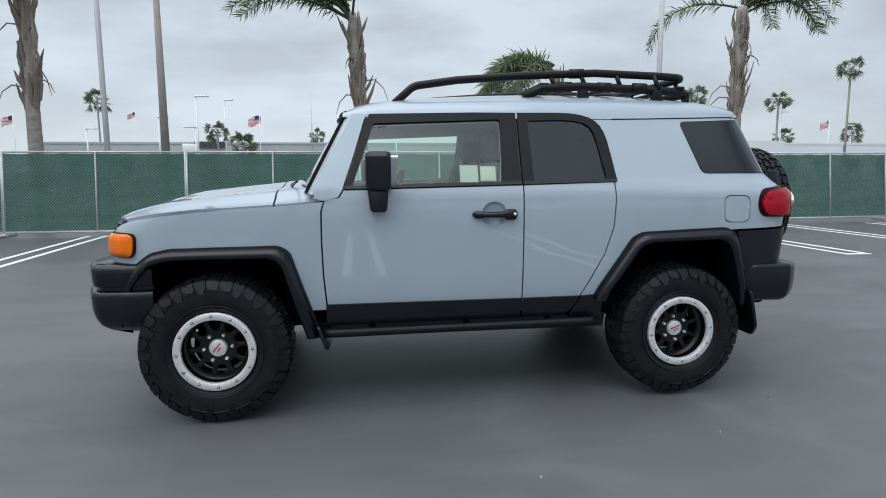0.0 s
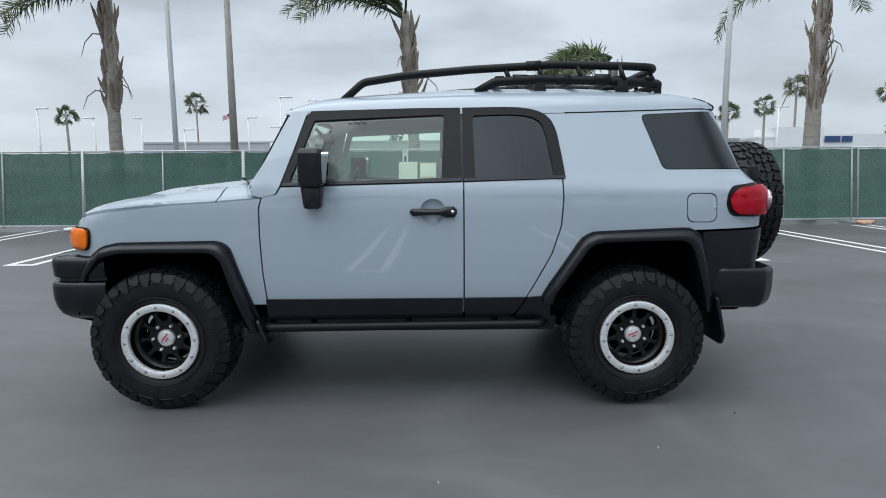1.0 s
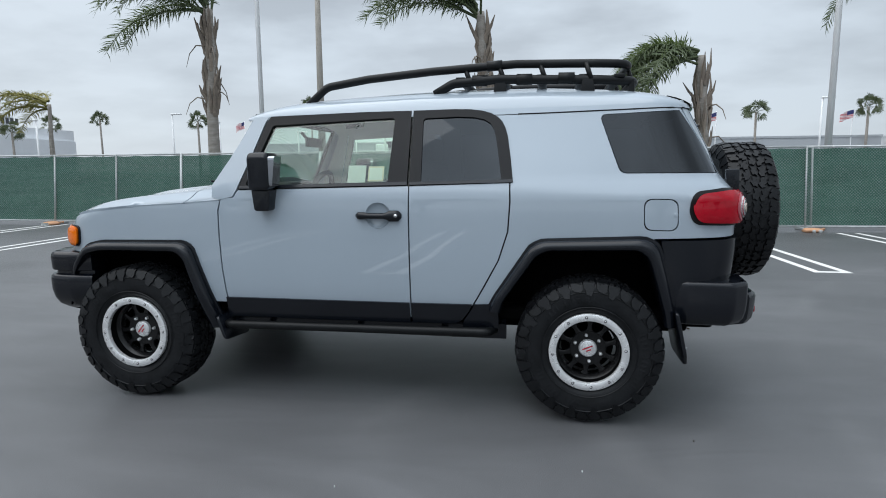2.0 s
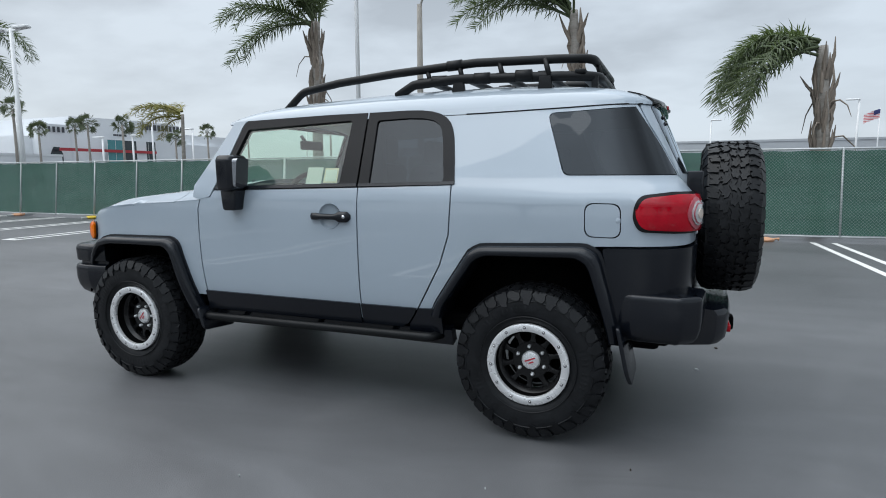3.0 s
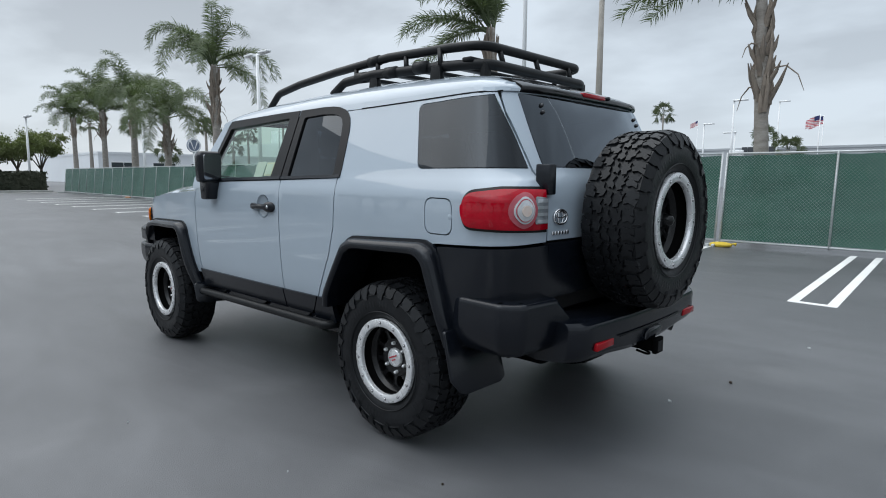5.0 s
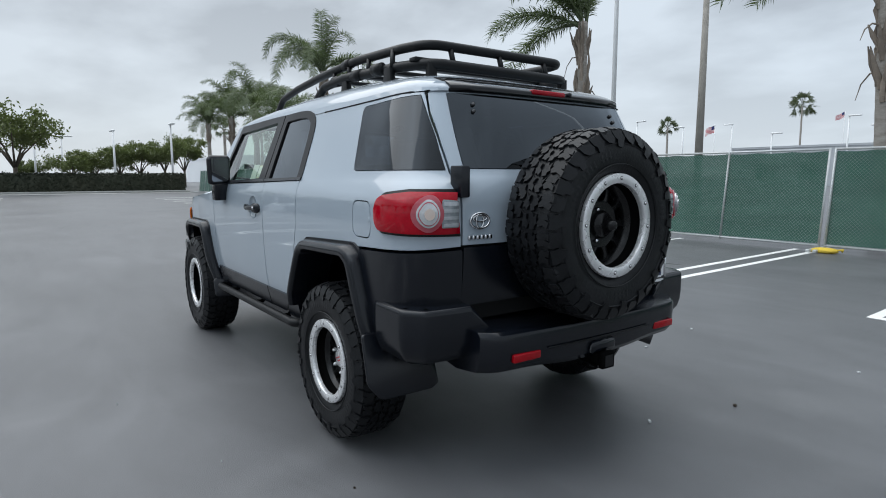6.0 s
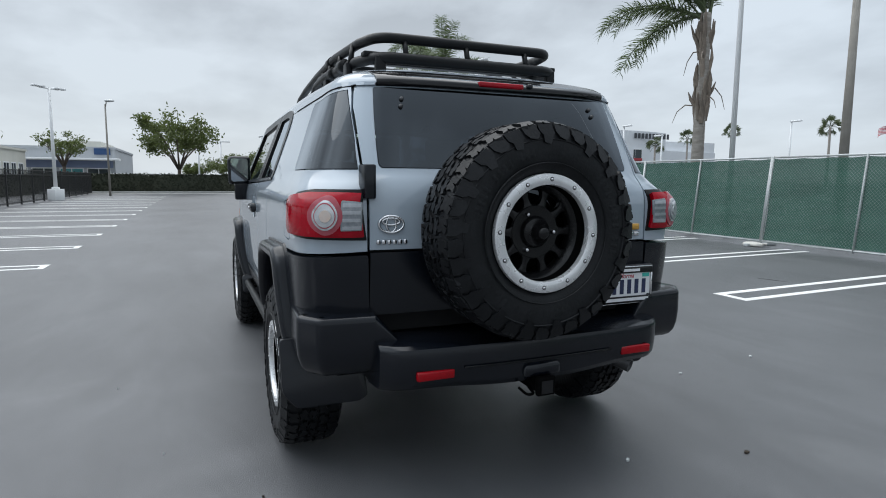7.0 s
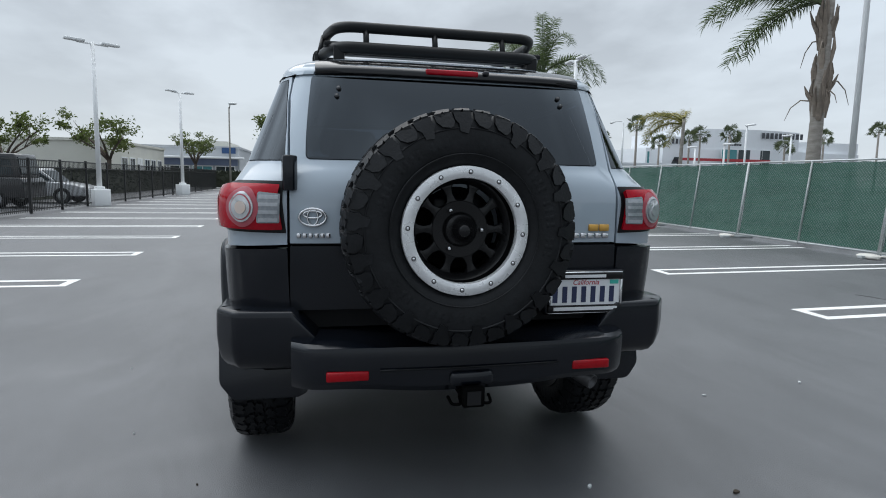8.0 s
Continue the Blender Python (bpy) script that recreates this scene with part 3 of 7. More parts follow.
def cobra_lamp(x, y, h, rot, reach, material, label, r=0.11):
    t = thing("street_lamp", label, "street lamp", pose(x, y, 0, 0, 0, rot))
    part("pole", tube(bmesh.new(), [(0, 0, 0), (0, 0, h * 0.97)], [r, r * 0.62], 12), material, t)
    part("arm", tube(bmesh.new(), fillet([(0, 0, h * 0.93), (0.1, 0, h), (reach * 0.6, 0, h + 0.1), (reach, 0, h + 0.06)], 0.5, closed=False), 0.035, 8), material, t)
    bm = bmesh.new()
    bmesh.ops.create_uvsphere(bm, u_segments=16, v_segments=8, radius=1, matrix=Matrix.Translation((reach + 0.22, 0, h + 0.05)) @ Matrix.Diagonal((0.36, 0.15, 0.09, 1)))
    part("lamp_head", bm, M_GALV, t)
    return t


def tall_pole(x, y, h, r, material, label, name="flag_pole"):
    t = thing(name, label, "pole", pose(x, y, 0))
    part("shaft", tube(bmesh.new(), [(0, 0, 0), (0, 0, h)], [r, r * 0.55], 14), material, t)
    part("collar", tube(bmesh.new(), [(0, 0, 0), (0, 0, 0.12)], [r * 1.7, r * 1.5], 14), material, t)
    return t


lot_lamp(-20.6, -8.68, 6.1, -52)
lot_lamp(-33.9, -8.45, 6.1, -40)
lot_lamp(-20.4, 10.6, 6.55, 0, base=False)
for x in (-7.0, 7.3):
    lot_lamp(x, -8.75, 6.5, 40)
tall_pole(-6.40, 10.80, 13, 0.068, M_WHITEP, "tall plain white tapered pole behind the fence", "white_pole")
tall_pole(7.46, 11.22, 13, 0.080, M_WHITEP, "tall plain white tapered pole behind the fence", "white_pole")
cobra_lamp(-6.32, 14.75, 7.10, 0, 0.75, M_TANP, "tan concrete street lamp with a cobra head", 0.135)
cobra_lamp(-50.3, 29.4, 7.3, 180, 2.2, M_GALV, "grey steel street lamp with a curved arm")
cobra_lamp(-43.1, -6.95, 6.5, 70, 0.08, M_TANP, "slim dark street lamp with a short arm", 0.08)


# ---------------------------------------------------------------- palms and trees
def frond(bm, base, az, rise, length, droop, leaf=0.5, n=60, wind=Vector((0, 0, 0)), rnd=random):
    """One plumed feather leaf: an arching rib with leaflets that stand out of it in several planes and hang at their tips."""
    d = Vector((math.cos(az) * math.cos(rise), math.sin(az) * math.cos(rise), math.sin(rise)))
    p = Vector(base)
    pts, dirs = [], []
    step = length / n
    for k in range(n + 1):
        pts.append(p.copy()); dirs.append(d.copy())
        p += d * step
        d = (d + Vector((0, 0, -droop * (0.25 + 1.7 * (k / n) ** 1.4) / n)) + wind * (0.5 / n)).normalized()
    rib = pts[::6]
    tube(bm, rib, [0.034 * (1 - 0.85 * k / len(rib)) for k in range(len(rib))], 5, caps=False)
    first = int(n * 0.14)
    for k in range(first, n + 1):
        t = (k - first) / (n - first)
        ll = leaf * (0.35 + 0.65 * math.sin(math.pi * min(1, 0.18 + t * 0.66))) * (1 - 0.30 * t)
        dd = dirs[k]
        sd = dd.cross(Vector((0, 0, 1)))
        if sd.length < 0.05:
            sd = Vector((1, 0, 0))
        sd.normalize()
        up = sd.cross(dd)
        for s in (1, -1):
            a = rnd.choice((-0.35, 0.05, 0.45, 0.75)) + rnd.uniform(-0.15, 0.15)
            out = ((sd * s * math.cos(a) + up * math.sin(a)) * 0.86 + dd * rnd.uniform(0.35, 0.7)).normalized()
            l2 = ll * rnd.uniform(0.8, 1.1)
            sag = rnd.uniform(0.35, 0.75)
            mid = pts[k] + out * l2 * 0.55 - Vector((0, 0, 0.05 * l2))
            tip = mid + (out + Vector((0, 0, -sag))).normalized() * l2 * 0.48 + wind * 0.05
            w = dd * (0.010 + 0.009 * leaf)
            v = [bm.verts.new(q) for q in (pts[k] - w * 0.6, pts[k] + w * 0.6, mid + w, mid - w, tip)]
            bm.faces.new((v[0], v[1], v[2], v[3])); bm.faces.new((v[3], v[2], v[4]))


def feather_palm(x, y, h, r0, seed, skirt=2.0, lean=(0, 0), fronds=17, length=3.1, wind=Vector((-0.5, 0, 0)), yellow=False, droop=1.7, span=None, label="", leaf=0.60, lee=1.0, rises=(1.38, 0.95, 1.15, 0.65, 1.28, 0.80, 0.45, 1.05)):
    rnd = random.Random(seed)
    t = thing("palm_tree", label or "feather palm with a grey ringed trunk and drooping fronds", "palm tree", pose(x, y, 0), "palms along the fence")
    bm = bmesh.new()
    pts, rs = [], []
    N = 40
    for k in range(N + 1):
        f = k / N
        z = f * h
        pts.append((lean[0] * f * f + 0.03 * math.sin(f * 5 + seed), lean[1] * f * f, z))
        rs.append(r0 * (1.12 - 0.42 * f) * (1 + 0.028 * (k % 2)))
    tube(bm, pts, rs, 16)
    part("trunk", bm, M_BARK, t)
    top = Vector(pts[-1])
    # old leaf bases that clasp the upper trunk
    if skirt:
        bm = bmesh.new()
        for k in range(int(26 * skirt)):
            f = rnd.random()
            z = h - 0.55 - skirt * f
            c = Vector((lean[0] * (z / h) ** 2, lean[1] * (z / h) ** 2, z))
            az = rnd.uniform(0, 2 * math.pi)
            o = Vector((math.cos(az), math.sin(az), 0))
            side = Vector((-o.y, o.x, 0))
            rr = r0 * (1.12 - 0.42 * z / h)
            flare = rnd.uniform(0.0, 0.07) if rnd.random() < 0.8 else rnd.uniform(0.12, 0.36)
            ln = rnd.uniform(0.35, 0.75)
            a = c + o * rr * 0.95
            b = c + o * (rr + 0.05 + flare * 0.4) + Vector((0, 0, ln * 0.5))
            e = c + o * (rr + flare) + Vector((0, 0, ln))
            tube(bm, [a - Vector((0, 0, 0.1)), a, b, e], [0.06, 0.07, 0.05, 0.012], 5, caps=False, squash=0.45)
        # a few dead stalks that stand off and hang
        for k in range(int(2.2 * skirt)):
            az = k * 2.4 + seed
            o = Vector((math.cos(az), math.sin(az), 0))
            z = h - 0.9 - skirt * rnd.uniform(0.1, 0.75)
            c = Vector((lean[0] * (z / h) ** 2, lean[1] * (z / h) ** 2, z)) + o * r0 * 0.7
            d = rnd.uniform(0.35, 0.75)
            tube(bm, [c, c + o * 0.16 * d + Vector((0, 0, 0.30 * d)), c + o * 0.5 * d + Vector((0, 0, 0.34 * d)), c + o * 0.85 * d + Vector((0, 0, 0.02)), c + o * 1.05 * d - Vector((0, 0, 0.5 * d))], [0.03, 0.024, 0.018, 0.013, 0.006], 5, caps=False)
        part("dead_leaf_sheath", bm, M_BOOT, t, "shaggy dry brown leaf bases")
    bm = bmesh.new()
    for k in range(fronds):
        az = (span[0] + (span[1] - span[0]) * ((k * 0.618) % 1.0)) if span and rnd.random() < lee else k * 2.399 + seed + rnd.uniform(-0.25, 0.25)
        rise = rises[k % len(rises)] + rnd.uniform(-0.10, 0.10)
        ln = length * rnd.uniform(0.86, 1.1)
        frond(bm, top + Vector((0.08 * math.cos(az), 0.08 * math.sin(az), rnd.uniform(-0.2, 0.15))), az, rise, ln, droop * rnd.uniform(0.8, 1.15), leaf * rnd.uniform(0.9, 1.1), int(ln * 32), wind, rnd)
    part("crown", bm, M_FRONDY if yellow else M_FROND, t, "long arching feather fronds")
    return t


def fan_palm(x, y, h, seed, size=1.0, full=True):
    rnd = random.Random(seed)
    size *= 1.25
    t = thing("fan_palm", "slender fan palm with a small round crown", "palm tree", pose(x, y, 0), "distant fan palms")
    part("trunk", tube(bmesh.new(), [(0, 0, 0), (0.05, 0, h * 0.5), (0, 0, h)], [0.26, 0.19, 0.16], 9), M_BARK, t)
    bm = bmesh.new()
    for k in range(30):
        az = k * 2.399
        rise = rnd.uniform(-0.8, 1.4)
        o = Vector((math.cos(az) * math.cos(rise), math.sin(az) * math.cos(rise), math.sin(rise)))
        st = Vector((0, 0, h)) + o * 0.15
        hub = st + o * rnd.uniform(0.6, 1.0) * size
        tube(bm, [st, hub], [0.03, 0.02], 3, caps=False)
        sd = o.orthogonal().normalized()
        up = o.cross(sd)
        rot = rnd.uniform(0, 6.28)
        sd, up = sd * math.cos(rot) + up * math.sin(rot), up * math.cos(rot) - sd * math.sin(rot)
        for j in range(11):
            a = (j - 5) * 0.27
            dr = (o * math.cos(a) + sd * math.sin(a)).normalized()
            ln = size * rnd.uniform(0.7, 0.95) * (1 - 0.05 * abs(j - 5))
            mid = hub + dr * ln * 0.6
            tip = hub + dr * ln + Vector((0, 0, -0.14 * size * rnd.uniform(0.6, 1.4)))
            w = dr.cross(up).normalized() * 0.055 * size
            vs = [bm.verts.new(v) for v in (hub, mid + w, tip, mid - w)]
            bm.faces.new(vs)
    part("crown", bm, M_FAN, t, "stiff fan-shaped leaves")
    return t


def leafy_tree(x, y, h, spread, seed, trunk=0.2, clumps=60, leaves=90, low=0.32, lean=0.0):
    rnd = random.Random(seed)
    t = thing("tree", "broad round-headed street tree with an open green crown", "tree", pose(x, y, 0), "trees beyond the lot")
    bm = bmesh.new()
    fork = h * low
    tube(bm, [(0, 0, 0), (0.05, 0, fork * 0.6), (0, 0.03, fork)], [trunk, trunk * 0.8, trunk * 0.72], 9)
    tips = []
    for k in range(7):
        az = k * 0.9 + rnd.uniform(-0.2, 0.2)
        rr = spread * rnd.uniform(0.45, 0.85)
        e = Vector((math.cos(az) * rr, math.sin(az) * rr + lean, h * rnd.uniform(max(0.62, low + 0.27), 0.86)))
        m1 = Vector((e.x * 0.35, e.y * 0.35, fork + (e.z - fork) * 0.45))
        tube(bm, [(0, 0.02, fork - 0.1), m1, e], [trunk * 0.5, trunk * 0.33, 0.02], 6)
        tips += [e, m1 * 0.4 + e * 0.6]
        for j in range(2):
            e2 = e + Vector((rnd.uniform(-1, 1), rnd.uniform(-1, 1), rnd.uniform(0.1, 0.9))) * spread * 0.3
            tube(bm, [m1 * 0.5 + e * 0.5, e2], [trunk * 0.2, 0.012], 5)
            tips.append(e2)
    part("trunk", bm, M_WOOD, t)
    bm = bmesh.new()
    for k in range(clumps):
        c = Vector(tips[k % len(tips)]) + Vector((rnd.gauss(0, 1), rnd.gauss(0, 1), rnd.gauss(0, 0.7))) * spread * 0.16
        cr = spread * rnd.uniform(0.12, 0.26)
        for j in range(leaves):
            p = c + Vector((rnd.gauss(0, 0.5), rnd.gauss(0, 0.5), rnd.gauss(0, 0.38))) * cr
            s = rnd.uniform(0.075, 0.15) * (0.6 + h / 10)
            a = Vector((rnd.gauss(0, 1), rnd.gauss(0, 1), rnd.gauss(0, 1))).normalized()
            b = a.orthogonal().normalized()
            vs = [bm.verts.new(q) for q in (p - a * s, p + b * s * 0.5, p + a * s, p - b * s * 0.5)]
            bm.faces.new(vs)
    part("crown", bm, M_LEAF, t, "clumped green leaves with gaps")
    return t


feather_palm(-8.39, 11.76, 5.85, 0.165, 3, 2.4, length=3.0, fronds=24, wind=Vector((-0.45, -0.25, 0)), droop=1.7, span=(2.6, 4.7), lee=0.88, leaf=0.62, rises=(1.35, 1.0, 1.2, 0.45, 1.4, 0.85, 1.1, 0.2))
feather_palm(-0.43, 11.44, 5.30, 0.150, 8, 2.0, lean=(-0.26, 0), length=3.0, fronds=20, wind=Vector((-0.8, -0.2, 0)), droop=1.7, span=(2.7, 4.1), lee=0.85, leaf=0.60, rises=(1.2, 0.65, 0.95, 0.45, 1.05, 0.8))
feather_palm(4.73, 11.32, 4.0, 0.155, 12, 1.9, lean=(-0.10, 0), length=2.6, fronds=16, wind=Vector((-0.5, 0, 0)), droop=3.7, span=(2.3, 4.0), leaf=0.62, rises=(0.62, 0.38, 0.15, -0.1, 0.5, 0.25), label="storm-bent feather palm with fronds hanging to one side")
feather_palm(9.80, 11.3, 5.75, 0.195, 21, 2.4, length=2.7, fronds=18, wind=Vector((0.5, 0, 0)), droop=2.2, span=(-1.3, 1.2), lee=0.93, rises=(1.2, 0.75, 1.0, 0.35, 1.3, 0.6))
feather_palm(-13.45, 11.4, 3.35, 0.070, 46, 0, length=1.75, fronds=10, wind=Vector((-0.9, -0.2, 0)), yellow=True, droop=2.0, span=(2.4, 4.2), leaf=0.36, lee=1.0, rises=(0.55, 0.3, 0.1, 0.42), label="small yellowing feather palm bent by the wind")
feather_palm(-25.3, 10.97, 6.75, 0.20, 31, 2.4, length=3.7, fronds=21, leaf=0.72, wind=Vector((-0.15, 0, 0)), droop=3.3, rises=(1.25, 0.8, 1.0, 0.5, 1.1, 0.65, 0.3, 0.9))
feather_palm(-33.0, 11.6, 4.9, 0.20, 41, 1.8, length=3.4, fronds=23, leaf=0.75, wind=Vector((0.2, 0.3, 0)), droop=3.3, rises=(1.2, 0.75, 0.95, 0.45, 1.05, 0.6, 0.25))
feather_palm(-38.5, 11.6, 6.1, 0.22, 42, 1.6, length=3.8, fronds=23, leaf=0.78, droop=3.4, wind=Vector((-0.4, 0, 0)))
feather_palm(-45.2, 11.8, 6.1, 0.20, 43, 1.6, length=3.5, fronds=26, leaf=0.75, droop=2.9, wind=Vector((-0.4, 0, 0)))
feather_palm(-55.0, 12.4, 6.3, 0.20, 45, 1.2, length=3.4, fronds=26, leaf=0.75, droop=2.9)
# ---------------------------------------------------------------- beyond the fences
for x, y, h, s, z in ((-53.7, 127.8, 15.6, 1, 1.4), (70.5, 90, 12.6, 2, 1.1), (83.8, 90, 18.6, 3, 1.2), (87.0, 92, 7.6, 4, 1.1), (74.2, 93, 6.6, 5, 1.1), (55.5, 90, 13.5, 6, 1.05), (50.7, 90, 10.7, 7, 0.95),
                      (45.5, 91, 9.8, 8, 0.9), (-7.4, 95, 7.0, 9, 0.7), (-58.7, 90, 9.9, 10, 0.9), (31.0, 92, 9.5, 11, 0.95), (-82.4, 49.3, 10.3, 12, 0.85), (-103, 66.2, 9.2, 13, 0.95), (-99.0, 72.5, 10.6, 14, 1.0),
                      (-102.0, 72.2, 10.2, 15, 0.9), (-87.0, 69.8, 9.8, 16, 0.95), (-88.0, 82.0, 8.1, 17, 0.9), (-88.0, 90.2, 9.9, 18, 0.9), (-88.0, 102.2, 11.6, 19, 0.95), (-83.3, 43.6, 8.0, 20, 0.95),
                      (-75.0, 36.9, 5.4, 22, 0.8), (-75.0, 34.2, 7.8, 23, 0.8), (-75.0, 33.1, 7.6, 24, 0.8), (-75.0, 28.0, 4.2, 25, 0.9), (-75.0, 24.0, 7.4, 26, 0.75), (-75.0, 19.2, 7.4, 27, 0.8), (-15.0, 73.0, 4.6, 28, 0.9), (-20.5, 84, 6.9, 29, 0.9)):
    fan_palm(x, y, h, s, z)

leafy_tree(-42.0, -15.0, 5.2, 2.55, 62, clumps=30, leaves=62, low=0.42, lean=-0.6)
leafy_tree(-37.5, -19.6, 4.7, 2.5, 63, clumps=34, leaves=62, low=0.38)
leafy_tree(-62.0, -13.0, 5.5, 2.3, 64, clumps=26, leaves=60, low=0.42)
# the five near y -23 are out of view, added for the flank's reflections
for x, y, h, sp, s in ((-52.5, -2.7, 6.3, 3.4, 61), (-24.0, -22.5, 5.4, 3.2, 72), (-14.0, -23.5, 5.8, 3.4, 73), (-4.0, -22.5, 5.2, 3.2, 74), (6.0, -23.5, 5.7, 3.4, 75), (15.0, -22.5, 5.3, 3.2, 76),
                       (-80.0, 2.6, 3.8, 2.4, 65), (-82.0, 5.0, 4.3, 2.6, 66), (-80.0, 7.6, 4.7, 2.6, 67), (-82.0, 10.2, 5.3, 2.8, 68), (-80.0, 12.8, 6.3, 3.0, 69), (-84.0, 16.0, 6.4, 3.0, 70), (-92.0, -1.5, 3.4, 2.2, 71)):
    leafy_tree(x, y, h, sp, s)


def hedge(x0, x1, y0, y1, h, seed, label):
    """A clipped hedge: a dark core with leaves standing out of it."""
    rnd = random.Random(seed)
    bm = bmesh.new()
    box(bm, x0 + 0.12, x1 - 0.12, y0, y1, 0.0, h - 0.1)
    for k in range(int(900 * max(x1 - x0, y1 - y0) * 0.35)):
        f = rnd.random()
        if f < 0.6:
            p = Vector((x1 - 0.1 if x1 - x0 < y1 - y0 else rnd.uniform(x0, x1), rnd.uniform(y0, y1) if x1 - x0 < y1 - y0 else y1 - 0.1, rnd.uniform(0.05, h)))
        else:
            p = Vector((rnd.uniform(x0, x1), rnd.uniform(y0, y1), h - 0.08))
        p += Vector((rnd.gauss(0, 0.08), rnd.gauss(0, 0.08), rnd.gauss(0, 0.07)))
        p.z = max(0.03, p.z)
        a = Vector((rnd.gauss(0, 1), rnd.gauss(0, 1), rnd.gauss(0, 1))).normalized() * 0.10
        b = a.orthogonal().normalized() * 0.06
        bm.faces.new([bm.verts.new(q) for q in (p - a, p + b, p + a, p - b)])
    ob = part("hedge", bm, M_HEDGE, smooth=False)
    tagged(ob, label, "hedge", kind="stuff")


hedge(-52.2, -50.7, -13.5, 9.2, 1.55, 5, "long dark clipped hedge behind the kerb")
hedge(-50.5, -24.0, -13.6, -12.6, 1.35, 6, "low dark clipped hedge along the stucco building")


def wall_block(name, x0, x1, y0, y1, h, material, label, parapet=0.35, cap=None):
    t = thing(name, label, "building")
    part("wall", boxm(x0, x1, y0, y1, 0, h), material, t, smooth=False)
    part("parapet", boxm(x0 - 0.1, x1 + 0.1, y0 - 0.1, y1 + 0.1, h, h + parapet), cap or material, t, smooth=False)
    return t


def window_unit(t, axis, a0, a1, z0, z1, plane, out, material=None):
    """A framed window in a wall; the wall's plane, and out the way it faces."""
    fr, gl = bmesh.new(), bmesh.new()
    d0, d1 = sorted((plane, plane + out * 0.06))
    g0, g1 = sorted((plane, plane + out * 0.03))
    for (p0, p1, q0, q1) in ((a0 - 0.1, a1 + 0.1, z1, z1 + 0.1), (a0 - 0.1, a1 + 0.1, z0 - 0.1, z0), (a0 - 0.1, a0, z0, z1), (a1, a1 + 0.1, z0, z1), ((a0 + a1) / 2 - 0.03, (a0 + a1) / 2 + 0.03, z0, z1)):
        if axis == "x":
            box(fr, p0, p1, d0, d1, q0, q1)
        else:
            box(fr, d0, d1, p0, p1, q0, q1)
    w = part("window", fr, M_WHITEP, t, smooth=False)
    if axis == "x":
        box(gl, a0, a1, g0, g1, z0, z1)
    else:
        box(gl, g0, g1, a0, a1, z0, z1)
    part("pane", gl, material or M_DARKGLASS, w, smooth=False)


def bars(t, axis, a0, widths, z0, z1, plane, out, material, gap):
    """A sign drawn as plain upright blocks, one for each mark."""
    a = a0
    for w in widths:
        bm = bmesh.new()
        d0, d1 = sorted((plane, plane + out * 0.15))
        if axis == "x":
            box(bm, a, a + w, d0, d1, z0, z1)
        else:
            box(bm, d0, d1, a, a + w, z0, z1)
        part("sign_block", bm, material, t, "plain dark sign block", smooth=False)
        a += w + gap


# long low building on the horizon behind the fence
low = wall_block("far_building", -48, 48, 92, 110, 5.6, M_GREYWALL, "long low pale grey commercial building on the horizon", 0.3)
for k in range(14):
    window_unit(low, "x", -44 + 6.2 * k, -41 + 6.2 * k, 0.8, 3.4, 92, -1)
bars(low, "x", -25.7, (0.75, 0.75, 0.85, 0.9, 0.8), 5.0, 6.0, 91.9, -1, M_LETTER, 0.10)
part("sign_panel", boxm(-27.5, -25.4, 91.7, 91.95, 4.4, 5.6, 0.1), M_WHITEP, low)
east = wall_block("far_building", 50, 105, 90, 112, 5.7, M_WHITEWALL, "long low white commercial building on the horizon", 0.3)
for k in range(8):
    window_unit(east, "x", 53 + 6.2 * k, 56 + 6.2 * k, 0.8, 3.4, 90, -1)
part("stepped_block", boxm(52.5, 60.0, 89.6, 96, 0, 7.4), M_WHITEWALL, east, smooth=False)
part("stepped_block", boxm(60.0, 72.0, 89.7, 98, 0, 6.3), M_WHITEWALL, east, smooth=False)
bars(east, "x", 60.2, (2.4, 1.6), 5.1, 6.0, 89.6, -1, M_SIGNBLUE, 0.3)

# white showroom with a curved front, far beyond the fence
show = thing("showroom", "white showroom with curved parapet, dark sign blocks and red band", "building")
poly = [(-180, 158), (-180, 86), (-141, 86), (-140, 94)] + [(-140 + 5.0 * math.sin(math.pi * k / 14), 95 + 40 * k / 14) for k in range(15)] + [(-141, 136), (-144, 158)]
part("wall", prism(bmesh.new(), poly, 0, 10.6), M_WHITEWALL, show, smooth=False)
part("parapet", prism(bmesh.new(), [(-170, 98)] + [(-140.2 + 5.0 * math.sin(math.pi * (k + 1) / 14), 95 + 40 * (k + 1) / 14) for k in range(13)] + [(-170, 134)], 10.6, 15.8), M_WHITEWALL, show, smooth=False)
part("entrance_wall", prism(bmesh.new(), [(-140.5, 89.5), (-138.5, 89.5), (-138.5, 97.5), (-140.5, 97.5)], 0, 13.6), M_WHITEWALL, show, smooth=False)
part("low_wing", boxm(-170, -144, 134.2, 157.5, 0, 13.8), M_WHITEWALL, show, smooth=False)
for y0, y1 in ((104.8, 109.4), (109.8, 114.4), (114.8, 119.6)):
    window_unit(show, "y", y0, y1, 2.0, 10.4, -135.1, 1, M_TEALGLASS if y0 < 106 else M_DARKGLASS)
window_unit(show, "y", 86.4, 88.6, 1.0, 9.6, -140.9, 1, M_TEALGLASS)
bm = bmesh.new()
prism(bm, [(92.2, 0.1), (92.2, 6.6), (93.0, 8.2), (94.4, 8.2), (95.2, 6.6), (95.2, 0.1)], -138.45, -138.3, "x")
part("doorway", bm, M_DARKGLASS, show, smooth=False)
part("red_band", boxm(-134.9, -134.6, 92.0, 119.5, 7.2, 7.9), M_REDBAND, show, smooth=False)
